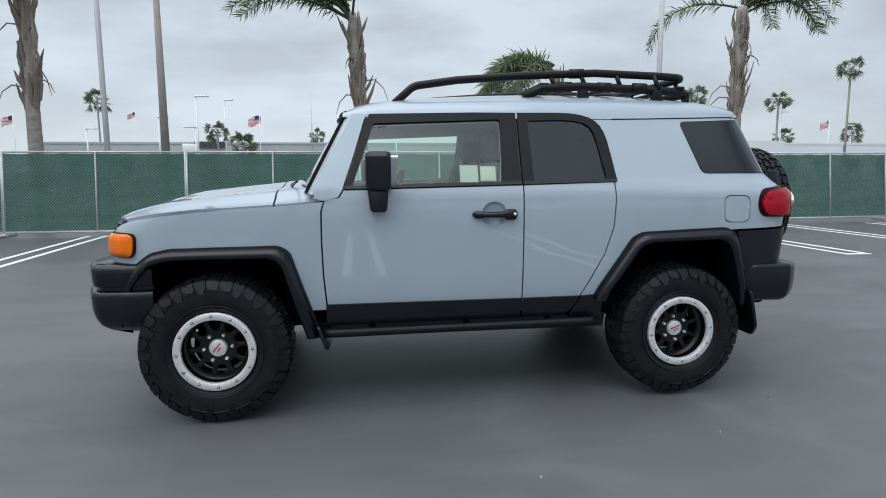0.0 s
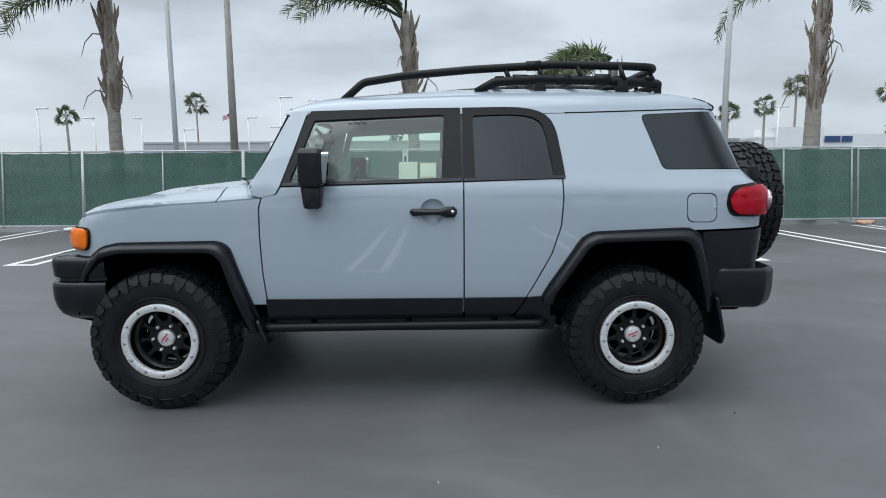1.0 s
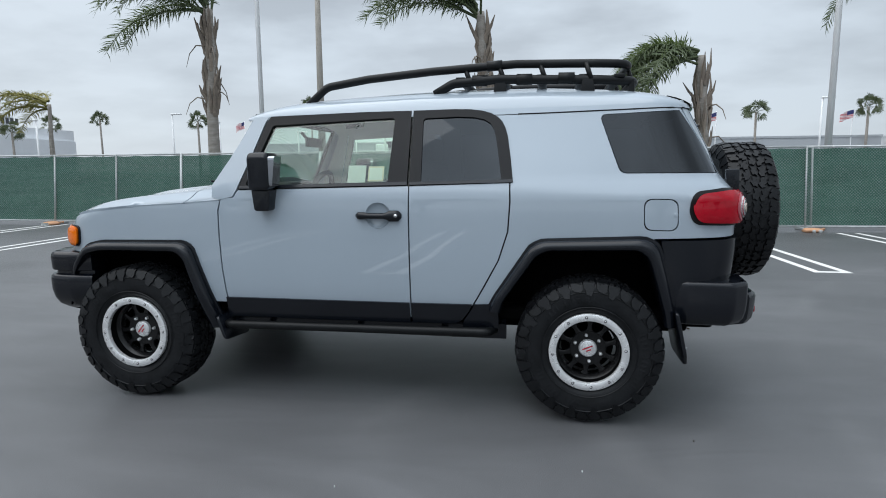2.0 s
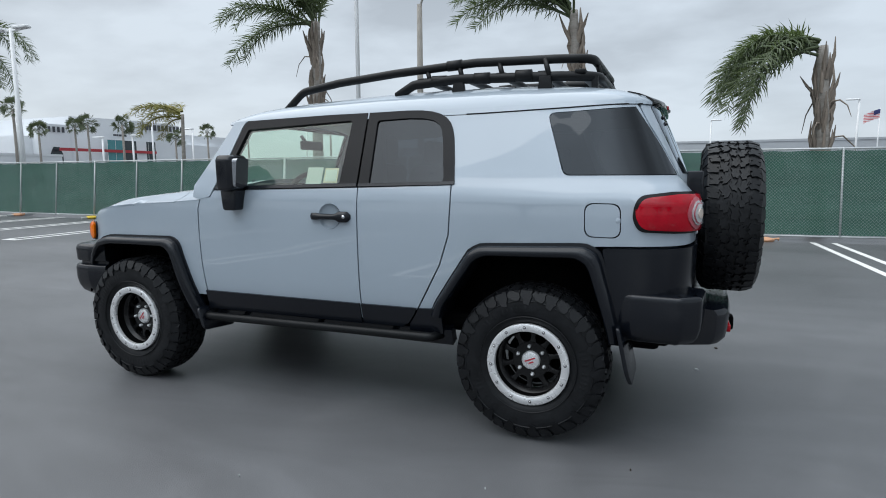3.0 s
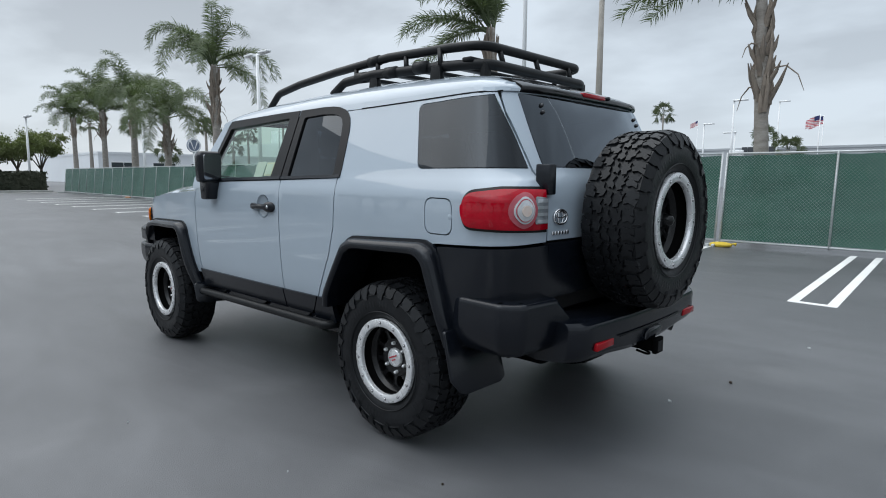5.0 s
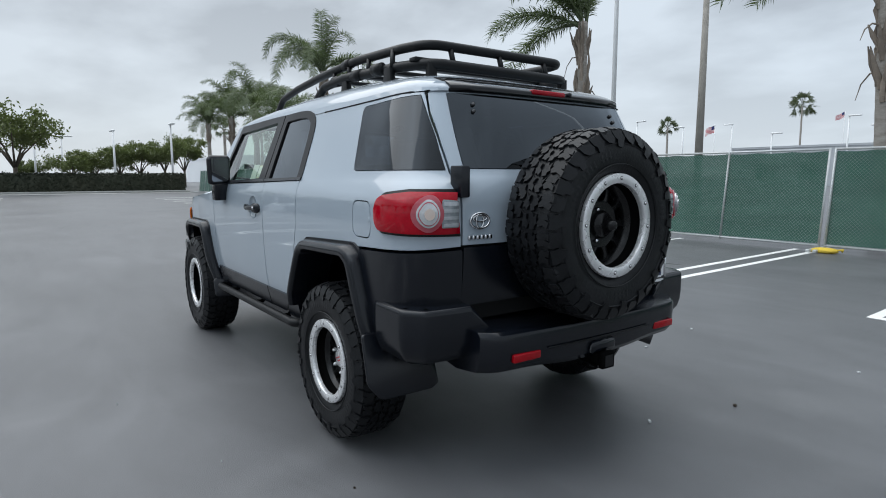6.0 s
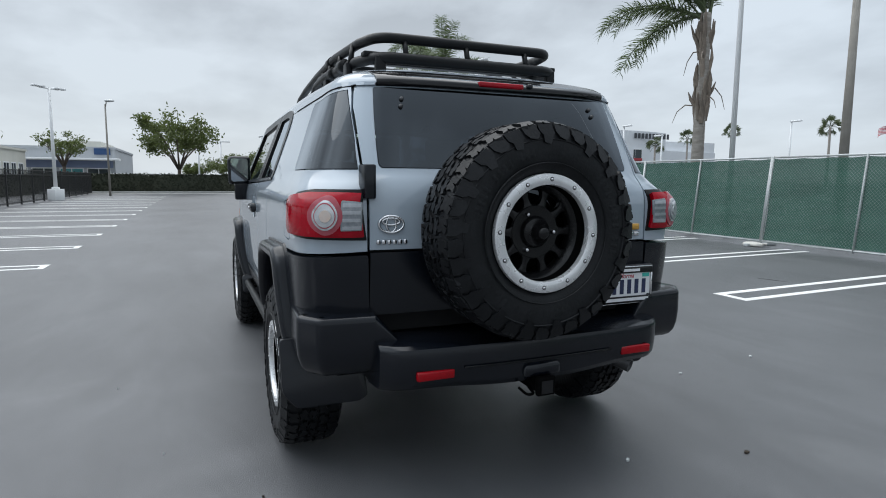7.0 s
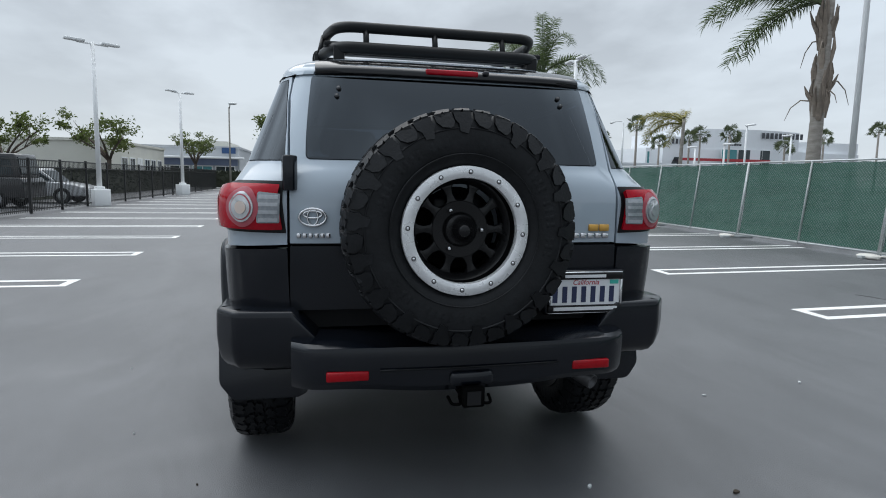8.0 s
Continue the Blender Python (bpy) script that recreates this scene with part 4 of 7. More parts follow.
bars(show, "y", 116.6, (0.8, 0.8, 0.9, 0.8, 0.8, 0.9, 0.8, 0.8, 0.9, 0.8), 13.6, 15.1, -135.0, 1, M_LETTER, 0.5)
bars(show, "y", 91.9, (0.55, 0.55, 0.55, 0.55), 11.7, 13.0, -138.3, 1, M_LETTER, 0.6)
bars(show, "y", 106.5, (0.7, 0.5, 0.7, 0.5, 0.6), 11.4, 11.9, -134.9, 1, M_LETTER, 0.2)

# further showroom and round roadside sign
d2 = wall_block("far_building", -150, -110, 30, 75, 5.0, M_WHITEWALL, "low white dealership building far off", 0.4)
for k in range(6):
    window_unit(d2, "y", 32 + 7 * k, 36 + 7 * k, 0.8, 3.6, -110, 1)
sg = thing("round_sign", "round blue and white roadside sign on a post", "sign", pose(-104, 44.0, 0, 0, 0, 0))
part("post", tube(bmesh.new(), [(0, 0, 0), (0, 0, 5.6)], 0.18, 10), M_GALV, sg)
bm = bmesh.new(); lathe(bm, [(0.001, -0.15), (1.25, -0.15), (1.25, 0.15), (0.001, 0.15)], 40, "x", m=Matrix.Translation((0, 0, 6.8)))
part("disc", bm, M_SIGNGREY, sg, smooth=False)
bm = bmesh.new(); lathe(bm, [(1.0, 0.16), (1.2, 0.16), (1.2, 0.2), (1.0, 0.2)], 40, "x", closed=True, m=Matrix.Translation((0, 0, 6.8)))
part("ring", bm, M_WHITEP, sg, smooth=False)
bm = bmesh.new()
for s in (1, -1):
    prism(bm, [(0.0, 5.95), (0.16 * s, 6.15), (0.75 * s, 7.55), (0.52 * s, 7.6)], 0.16, 0.2, "x")
part("emblem", bm, M_WHITEP, sg, smooth=False)

# stucco workshop behind the iron fence, and its neighbour
cw = wall_block("workshop", -61.5, -45, -34, -15.9, 3.6, M_STUCCO, "cream stucco workshop with a plain end wall and dark doorways", 0.2)
for x0, x1, g in ((-49.2, -47.8, 1), (-51.3, -50.0, 1), (-53.6, -52.2, 0), (-55.9, -54.4, 1), (-57.9, -56.6, 1), (-60.2, -58.9, 1)):
    window_unit(cw, "x", x0, x1, 0.3, 2.45, -15.9, 1, M_DARKGLASS if g else M_WHITEP)
bb = wall_block("shop", -92, -72, -21, -9.8, 4.4, M_GREYWALL, "grey shop with a blue band, pale canopy and teal window", 0.25)
part("fascia", boxm(-72.0, -71.8, -20.8, -10.0, 2.35, 3.1), M_BLUEWALL, bb, smooth=False)
part("canopy", boxm(-72.0, -70.2, -21.2, -9.2, 3.12, 3.36, 0.04), M_WHITEP, bb)
part("sign_panel", boxm(-71.95, -71.8, -11.8, -10.2, 3.8, 4.5), M_SIGNBLUE, bb, "plain blue sign panel", smooth=False)
part("upper_block", boxm(-84, -73.0, -16.5, -11.2, 4.4, 5.3), M_STUCCO, bb, smooth=False)
for k in range(4):
    window_unit(bb, "y", -20.3 + 2.6 * k, -18.2 + 2.6 * k, 0.5, 2.2, -72.0, 1, M_TEALGLASS if k == 2 else M_DARKGLASS)


def far_lamp(x, y, h, rot=0):
    t = thing("far_lamp", "slim pale car park lamp in the distance", "lamp post", pose(x, y, 0, 0, 0, rot), "distant lamps")
    part("pole", tube(bmesh.new(), [(0, 0, 0), (0, 0, h)], [0.13, 0.09], 6), M_WHITEP, t)
    part("lamp_head", boxm(-0.1, 1.3, -0.2, 0.2, h - 0.05, h + 0.12, 0.04, 1), M_WHITEP, t)


for x, y, h, r in ((-20.6, 90, 12, 0), (-46.0, 88, 9.3, 180), (-27.0, 80, 8.6, 0), (-19.8, 70, 6.6, 180), (71.2, 90, 11.2, 0), (84.0, 90, 9.0, 0), (-36.0, 80, 7.0, 0), (20.0, 78, 9.5, 180), (31.0, 70, 9.0, 0),
                   (-17.5, 62, 9.2, 0), (-55.0, 47.3, 7.9, 0), (-55.0, 40.9, 5.3, 180), (-55.0, 44.6, 5.7, 0), (-55.0, 53.3, 7.0, 180), (-87.3, 45.7, 8.0, 180), (-47.0, 66, 8.6, 0), (-44.0, 72, 8.0, 180), (-66.0, 5.6, 6.0, 180), (-60.0, 10.0, 6.4, 0), (-84, -1.0, 6.5, 90), (-88, 2.0, 6.5, 90),
                   (44.0, 74, 9.0, 0), (-72.0, 24.0, 7.5, 0), (-80.0, 27.0, 7.5, 0), (5.0, 88, 8.5, 0)):
    far_lamp(x, y, h, r)


def flag(x, y, h, seed):
    t = thing("flag", "striped red and white flag on a white pole", "flag", pose(x, y, 0), "distant flags")
    part("pole", tube(bmesh.new(), [(0, 0, 0), (0, 0, h)], [0.09, 0.05], 6), M_WHITEP, t)
    bm = bmesh.new()
    g = [[bm.verts.new((-1.9 * i / 8 * 0.9, 0.25 * math.sin(i * 0.9 + seed), h - 0.1 - 1.15 * (1 - j / 6) - 0.7 * (i / 8) ** 1.2)) for j in range(7)] for i in range(9)]
    for i in range(8):
        for j in range(6):
            bm.faces.new((g[i][j], g[i + 1][j], g[i + 1][j + 1], g[i][j + 1]))
    part("cloth", bm, M_FLAG, t)
    bm = bmesh.new()
    g = [[bm.verts.new((-1.9 * i / 8 * 0.9, 0.25 * math.sin(i * 0.9 + seed) - 0.02, h - 0.1 - 1.15 * (1 - j / 6) - 0.7 * (i / 8) ** 1.2)) for j in range(3, 7)] for i in range(4)]
    for i in range(3):
        for j in range(3):
            bm.faces.new((g[i][j], g[i + 1][j], g[i + 1][j + 1], g[i][j + 1]))
    part("canton", bm, M_FLAGBLUE, t)


for k, (x, y, h) in enumerate(((-50, 90, 9.7), (-15.6, 90, 10.0), (80.5, 90, 10.0), (-16.0, 94, 10.2), (-52.5, 145, 15.4), (44.0, 92, 9.6), (25.0, 90, 9.5))):
    flag(x, y, h, k)
tall_pole(-7.86, 90, 13.8, 0.10, M_GALV, "thin far mast on the skyline", "mast")


def plain_car(name, label, x, y, rot, length, height, material, boxy=False):
    """A parked car far off: body, cabin, windows and wheels."""
    t = thing(name, label, "car", pose(x, y, 0, 0, 0, rot))
    L, W = length, 0.86
    if boxy:
        low_p = [(-L / 2, 0.35), (L / 2, 0.35), (L / 2, 0.95), (L / 2 - 0.12, 1.05), (-L / 2 + 0.1, 1.05), (-L / 2, 0.9)]
        cab = [(-L / 2 + 0.12, 1.03), (-L / 2 + 0.25, height), (L / 2 - 1.6, height), (L / 2 - 1.15, 1.03)]
    else:
        low_p = [(-L / 2, 0.32), (L / 2, 0.30), (L / 2 + 0.02, 0.62), (L / 2 - 0.35, 0.76), (L / 2 - 1.05, 0.86), (-L / 2 + 1.0, 0.92), (-L / 2, 0.86)]
        cab = [(-L / 2 + 0.85, 0.9), (-L / 2 + 1.45, height), (L / 2 - 1.7, height), (L / 2 - 1.0, 0.80)]
    part("body", sharp(prism(bmesh.new(), fillet(low_p, 0.09, 4), -W, W, "y", 0.05, 3)), material, t)
    part("cabin", sharp(prism(bmesh.new(), fillet(cab, 0.12, 4), -W + 0.10, W - 0.10, "y", 0.05, 3)), material, t)
    cx = sum(p[0] for p in cab) / 4
    cz = (cab[0][1] + height) / 2
    for s in (1, -1):
        win = [(cx + (p[0] - cx) * 0.86, cz + (p[1] - cz) * 0.72) for p in cab]
        part("window", prism(bmesh.new(), fillet(win, 0.06, 3), s * (W - 0.10), s * (W - 0.085), "y"), M_DARKGLASS, t, smooth=False)
    for nm, lo, hi, o in (("windscreen", cab[3], cab[2], 0.022), ("rear_window", cab[0], cab[1], -0.022)):
        a, b = Vector(lo).lerp(Vector(hi), 0.16), Vector(lo).lerp(Vector(hi), 0.86)
        part(nm, prism(bmesh.new(), [(a.x - o, a.y), (a.x + o, a.y), (b.x + o, b.y), (b.x - o, b.y)], -W + 0.2, W - 0.2, "y"), M_DARKGLASS, t, smooth=False)
    for wx in (-L / 2 + 0.85, L / 2 - 0.85):
        for s in (1, -1):
            bm = bmesh.new()
            lathe(bm, [(0.19, -0.1), (0.30, -0.1), (0.32, -0.06), (0.32, 0.06), (0.30, 0.1), (0.19, 0.1)], 24, "y", closed=True, m=Matrix.Translation((wx, s * (W - 0.07), 0.32)))
            w = part("wheel", bm, M_RUBBER, t)
            bm = bmesh.new()
            lathe(bm, [(0.001, 0), (0.06, 0.01), (0.19, -0.01), (0.19, -0.05)], 20, "y", m=Matrix.Translation((wx, s * (W + 0.02), 0.32)) @ Matrix.Rotation(math.pi * (s < 0), 4, "Z"))
            part("rim", bm, M_GALV, w)
    for s in (1, -1):
        part("headlight", boxm(L / 2 - 0.25, L / 2 - 0.02, s * 0.62 - 0.16, s * 0.62 + 0.16, 0.58, 0.70, 0.03), M_WHITEP, t)


M_RUBBER = mat("tyre_rubber", (0.0030, 0.0035, 0.0043), (0.0110, 0.0120, 0.0138), rough=0.42, spec=0.25, scale=14, fine=90, bump=0.3)
M_SILVER = mat("silver_car_paint", (0.50, 0.515, 0.53), rough=0.35, metal=0.1, coat=0.6)
M_BLACKCAR = mat("black_car_paint", (0.015, 0.015, 0.017), rough=0.3, coat=0.6)
M_WHITECAR = mat("white_car_paint", (0.75, 0.76, 0.77), rough=0.3, coat=0.6)
plain_car("silver_sedan", "silver saloon car parked behind the iron fence", -22.65, -11.85, 90, 4.5, 1.40, M_SILVER)
plain_car("black_suv", "black boxy off-roader parked behind the iron fence", -19.0, -12.4, -90, 4.4, 1.86, M_BLACKCAR, True)
for x, y, r, m_, lb in ((-66, -3.5, 90, M_WHITECAR, "white car parked beyond the hedge"), (-66, 0.6, 90, M_SILVER, "silver car parked beyond the hedge"), (-68, -8.0, 90, M_WHITECAR, "white car parked beyond the hedge"), (-70, 4.2, 90, M_WHITECAR, "white car parked beyond the hedge")):
    plain_car("parked_car", lb, x, y, r, 4.6, 1.7, m_, True)
plain_car("white_van", "white van parked beyond the fence", -70, 26.0, 90, 5.2, 2.2, M_WHITECAR, True)



# ---------------------------------------------------------------- litter on the asphalt
def scrap(x, y, size, seed, material, label, flat=0.05):
    """A curled scrap lying on the ground: a ragged outline with thickness."""
    rnd = random.Random(seed)
    bm = bmesh.new()
    n = 9
    top, bot = [], []
    for k in range(n):
        a = 2 * math.pi * k / n
        r = size * rnd.uniform(0.45, 1.0)
        z = 0.006 + size * flat * (0.5 + 0.5 * math.sin(2 * a + seed)) * rnd.uniform(0.4, 1)
        px, py = r * math.cos(a), 0.6 * r * math.sin(a)
        top.append(bm.verts.new((px, py, z + 0.003))); bot.append(bm.verts.new((px, py, z - 0.005)))
    ct, cb = bm.verts.new((0, 0, 0.006)), bm.verts.new((0, 0, 0.0))
    for k in range(n):
        j = (k + 1) % n
        bm.faces.new((ct, top[k], top[j])); bm.faces.new((cb, bot[j], bot[k])); bm.faces.new((top[k], bot[k], bot[j], top[j]))
    t = thing("litter", label, "litter", pose(x, y, 0, 0, 0, rnd.uniform(0, 180)), "scraps of litter")
    part("scrap", bm, material, t, smooth=False)


M_TARSTREAK = mat("dried_tar", (0.030, 0.031, 0.033), (0.05, 0.052, 0.055), rough=0.55, scale=9)
M_DEADLEAF = mat("dead_leaf", (0.030, 0.022, 0.016), (0.05, 0.035, 0.02), rough=0.9, scale=30)
for k, (x, y, sz, m_, lb) in enumerate(((2.17, 0.62, 0.017, M_PAPERW, "torn white paper scrap on the asphalt"), (2.49, 2.47, 0.014, M_PAPERW, "small white scrap on the asphalt"),
                                        (1.29, 1.80, 0.014, M_PAPERW, "small white scrap on the asphalt"), (0.23, -1.71, 0.005, M_PAPERW, "tiny pale pebble on the asphalt"),
                                        (1.30, -1.40, 0.005, M_PAPERW, "tiny pale pebble on the asphalt"), (1.87, -1.00, 0.006, M_DEADLEAF, "small dark dead leaf on the asphalt"), (1.18, 2.59, 0.020, M_PAPERW, "crumpled pale scrap on the asphalt"),
                                        (2.32, 1.21, 0.026, M_DEADLEAF, "curled dark dead leaf on the asphalt"))):
    scrap(x, y, sz, k, m_, lb)

# a dried tar streak between the bays
rnd = random.Random(5)
bm = bmesh.new()
up, lo = [], []
for k in range(13):
    u = k / 12
    w = 0.026 * math.sin(math.pi * min(1, u * 1.15 + 0.05)) + 0.004
    c = Vector((-0.20 + 0.40 * u, 0.012 * math.sin(5 * u), 0.0025))
    up.append(bm.verts.new(c + Vector((0, w * rnd.uniform(0.5, 1.2), 0)))); lo.append(bm.verts.new(c - Vector((0, w * rnd.uniform(0.4, 1.1), 0))))
fs = [bm.faces.new((lo[k], lo[k + 1], up[k + 1], up[k])) for k in range(12)]
bmesh.ops.recalc_face_normals(bm, faces=fs)
bmesh.ops.solidify(bm, geom=bm.faces[:], thickness=0.002)
st = part("tar_streak", bm, M_TARSTREAK, smooth=False)
st.matrix_basis = pose(-1.22, 5.87, 0, 0, 0, 20)
tagged(st, "thin dark dried tar streak on the asphalt", "tar streak", kind="structure")
# ---------------------------------------------------------------- the off-roader: materials
M_PAINT = mat("cement_grey_paint", (0.346, 0.404, 0.460), (0.329, 0.386, 0.440), rough=0.40, scale=1.5, fine=700, coat=1.0, rvar=0.04, spec=0.25)
M_PAINT.node_tree.nodes["Principled BSDF"].inputs["Coat IOR"].default_value = 1.6
M_CLAD = mat("black_textured_plastic", (0.0034, 0.0047, 0.0080), (0.0056, 0.0072, 0.0108), rough=0.20, scale=5, fine=600, bump=0.05, rvar=0.05, spec=0.40)
M_SATIN = mat("satin_black_frame", (0.007, 0.0068, 0.0075), (0.011, 0.0105, 0.0115), rough=0.32, spec=0.2, scale=5, fine=300)
M_RACK = mat("black_powder_coat", (0.003, 0.0036, 0.0042), (0.007, 0.008, 0.009), rough=0.42, scale=8, fine=400, bump=0.1, spec=0.25)
M_DARK = mat("underbody_black", (0.002, 0.002, 0.0022), (0.004, 0.004, 0.004), rough=0.8, scale=6, spec=0.03)
M_SEAM = mat("panel_gap", (0.006, 0.006, 0.007), rough=0.9)
M_GLOSS = mat("gloss_black_paint", (0.005, 0.005, 0.006), (0.007, 0.007, 0.008), rough=0.09, rvar=0.03, scale=4, spec=0.45)
M_RIM = mat("gloss_black_wheel", (0.005, 0.005, 0.0055), (0.009, 0.009, 0.0095), rough=0.24, scale=8, spec=0.3)
M_RING = mat("machined_aluminium", (0.80, 0.805, 0.81), (0.66, 0.665, 0.67), rough=0.28, metal=0.5, scale=20, fine=200)
M_CHROME = mat("chrome", (0.80, 0.80, 0.81), rough=0.08, metal=1.0)
M_MIRROR = mat("mirror_glass", (0.42, 0.44, 0.47), rough=0.03, metal=1.0)
M_STEEL = mat("dark_steel", (0.10, 0.10, 0.105), (0.06, 0.06, 0.06), rough=0.4, metal=0.9, scale=14)
M_AMBER = mat("amber_lens", (0.86, 0.19, 0.002), (0.76, 0.14, 0.001), rough=0.10, scale=30, fine=60, spec=0.4)
M_RED = mat("red_lens", (0.42, 0.002, 0.014), (0.26, 0.001, 0.008), rough=0.05, scale=9, fine=90, rvar=0.02, spec=0.30)
M_PINK = mat("frosted_pink_lens", (0.42, 0.10, 0.12), (0.36, 0.07, 0.09), rough=0.10, scale=30, fine=90, spec=0.4)
M_REDREF = mat("red_reflector", (0.36, 0.002, 0.008), (0.28, 0.0015, 0.006), rough=0.15, scale=60, fine=200, spec=0.3)
M_REDDECAL = mat("red_decal", (0.5, 0.02, 0.04), rough=0.4)
M_CLEARLAMP = mat("clear_lamp_bowl", (0.62, 0.63, 0.64), (0.50, 0.51, 0.52), rough=0.12, metal=0.5, scale=30, fine=80, coat=0.6)
M_BULB = mat("orange_bulb", (0.62, 0.48, 0.40), (0.60, 0.52, 0.47), rough=0.2, scale=40, fine=90, coat=0.5)
M_GREYLENS = mat("grey_prism_lens", (0.30, 0.32, 0.34), (0.20, 0.22, 0.24), rough=0.12, metal=0.3, scale=60, fine=160, coat=0.5)
M_PRISM = mat("pale_prism_lens", (0.44, 0.46, 0.48), (0.34, 0.36, 0.38), rough=0.12, metal=0.3, scale=60, fine=160, coat=0.5)
M_BEIGE = mat("pale_trim", (0.66, 0.66, 0.62), (0.58, 0.58, 0.55), rough=0.85, scale=3, fine=60)
M_SEAT = mat("seat_fabric", (0.16, 0.165, 0.17), (0.12, 0.125, 0.13), rough=0.95, scale=6, fine=120, bump=0.3)
M_DASH = mat("dash_plastic", (0.05, 0.052, 0.055), (0.035, 0.036, 0.04), rough=0.6, scale=6)
M_PAPER = mat("window_paper", (0.72, 0.74, 0.70), (0.64, 0.67, 0.63), rough=0.8, scale=9, sub=(0.7, 0.75, 0.7))
M_PAPERY = mat("cream_paper", (0.70, 0.64, 0.48), (0.62, 0.56, 0.42), rough=0.8, scale=9)
M_PLATE = mat("plate_white", (0.78, 0.79, 0.80), (0.70, 0.71, 0.73), rough=0.4, scale=9)
M_NAVY = mat("plate_navy", (0.02, 0.03, 0.09), rough=0.5)
M_TEALST = mat("teal_sticker", (0.05, 0.50, 0.42), rough=0.5)
M_GOLD = mat("gold_badge", (0.70, 0.42, 0.10), (0.6, 0.33, 0.07), rough=0.3, metal=0.3)
G_CLEAR = glass("clear_green_glass", (0.80, 0.93, 0.82), -0.02)
G_TINT = glass("privacy_glass", (0.024, 0.029, 0.040), -0.032, 3.4, (0.88, 0.94, 1.0))
G_REAR = glass("rear_privacy_glass", (0.014, 0.018, 0.028), -0.002, 3.0, (0.82, 0.91, 1.0))
G_WIND = glass("windscreen_glass", (0.74, 0.84, 0.80))

# ---------------------------------------------------------------- the off-roader: its surfaces
# x runs from nose to tail, the axles stand at -1.345 and 1.345; y from the driver's side; z up
WB, HUB_Z, HUB_Y, R_TYRE = 1.345, 0.405, 0.812, 0.418
half_w = curve((0.40, 0.55, 0.70, 0.90, 1.10, 1.20, 1.255, 1.30, 1.40, 1.55, 1.67, 1.75), (0.81, 0.862, 0.892, 0.905, 0.909, 0.906, 0.897, 0.880, 0.842, 0.784, 0.738, 0.71))
rear_x = curve((0.40, 0.60, 0.80, 1.00, 1.25, 1.33, 1.50, 1.66, 1.75), (2.02, 2.06, 2.09, 2.105, 2.10, 2.065, 1.995, 1.925, 1.88))
front_x = curve((0.40, 0.60, 0.80, 1.00, 1.08, 1.14), (-1.92, -1.96, -1.985, -1.975, -1.945, -1.87))
CR, CF = 1.50, -1.35
U_MID = CR + 0.6 + 0.875
corner_n = curve((0.4, 1.02, 1.20, 1.27, 1.335, 1.66, 1.75), (7.0, 7.5, 8.0, 6.4, 4.6, 4.2, 4.2))


def plan_in(x, z):
    """How far the sides draw in towards nose and tail."""
    up = min(1, max(0, (z - 1.22) / 0.12))
    back = max(0, (x - 0.4) / 1.1)
    front = max(0, (-0.75 - x) / 0.6)
    return 0.022 * back * back * up + 0.022 * front * front


def body(u, z):
    """The body side: u is x along the flank, then runs round the rear corner to the middle (2.975) and on, or round the nose."""
    if CF <= u <= CR:
        return (u, -(half_w(z) - plan_in(u, z)), z)
    if u > U_MID:
        x, y, z = body(2 * U_MID - u, z)
        return (x, -y, z)
    if u > CR:
        n = corner_n(z)
        A, B = rear_x(z) - CR, half_w(z) - plan_in(CR, z)
        a = min(1, (u - CR) / 0.6)
        b = 1 if u <= CR + 0.6 else 1 - (u - CR - 0.6) / 0.875
        k = (a ** n + abs(b) ** n) ** (-1 / n)
        return (CR + A * k * a, -B * k * b, z)
    n = 4.0
    A, B = CF - front_x(z), half_w(z) - plan_in(CF, z)
    a = min(1, (CF - u) / 0.57)
    b = 1 if u >= CF - 0.57 else 1 - (CF - 0.57 - u) / 0.865
    k = (a ** n + abs(b) ** n) ** (-1 / n)
    return (CF - A * k * a, -B * k * b, z)


U_FRONT = CF - 0.57 - 0.865


def rear_u(y, z=1.15):
    """The body's u for a place y on the tail."""
    n = corner_n(z)
    q = min(0.995, abs(y) / (half_w(z) - plan_in(CR, z)))
    if q < 2 ** (-1 / n):
        b = q / (1 - q ** n) ** (1 / n)
        return CR + 0.6 + 0.875 * (1 - math.copysign(b, -y if y else 1))
    u = CR + 0.6 * (q ** -n - 1) ** (1 / n)
    return u if y < 0 else 2 * U_MID - u


crease = curve((-1.95, -1.80, -1.63, -1.28, -0.96, -0.75), (1.075, 1.112, 1.138, 1.172, 1.190, 1.206))
hood_z = curve((-1.97, -1.93, -1.88, -1.775, -1.60, -1.366, -1.03, -0.80), (1.06, 1.085, 1.116, 1.150, 1.186, 1.214, 1.248, 1.272))


def hood(x, y):
    w = 0.86 if x > CF else -body(x, crease(x))[1]
    w = max(0.2, w)
    t = max(0.0, min(1.0, (w - abs(y)) / 0.22))
    t = t * t * (3 - 2 * t)
    scoop = 0.028 * math.exp(-((abs(y)) / 0.34) ** 4) * max(0, min(1, (x + 1.85) / 0.3))
    return (x, y, crease(x) + (hood_z(x) - crease(x)) * t + 0.022 * (1 - (y / 0.9) ** 2) * t + scoop)


roof_top = curve((-0.66, -0.58, -0.45, -0.25, 0.05, 0.5, 1.0, 1.40, 1.65, 1.80, 1.88, 1.94), (1.706, 1.756, 1.796, 1.820, 1.841, 1.860, 1.862, 1.842, 1.810, 1.768, 1.730, 1.695))
seam_z = curve((0.70, 1.00, 1.40, 1.86), (1.668, 1.671, 1.681, 1.694))


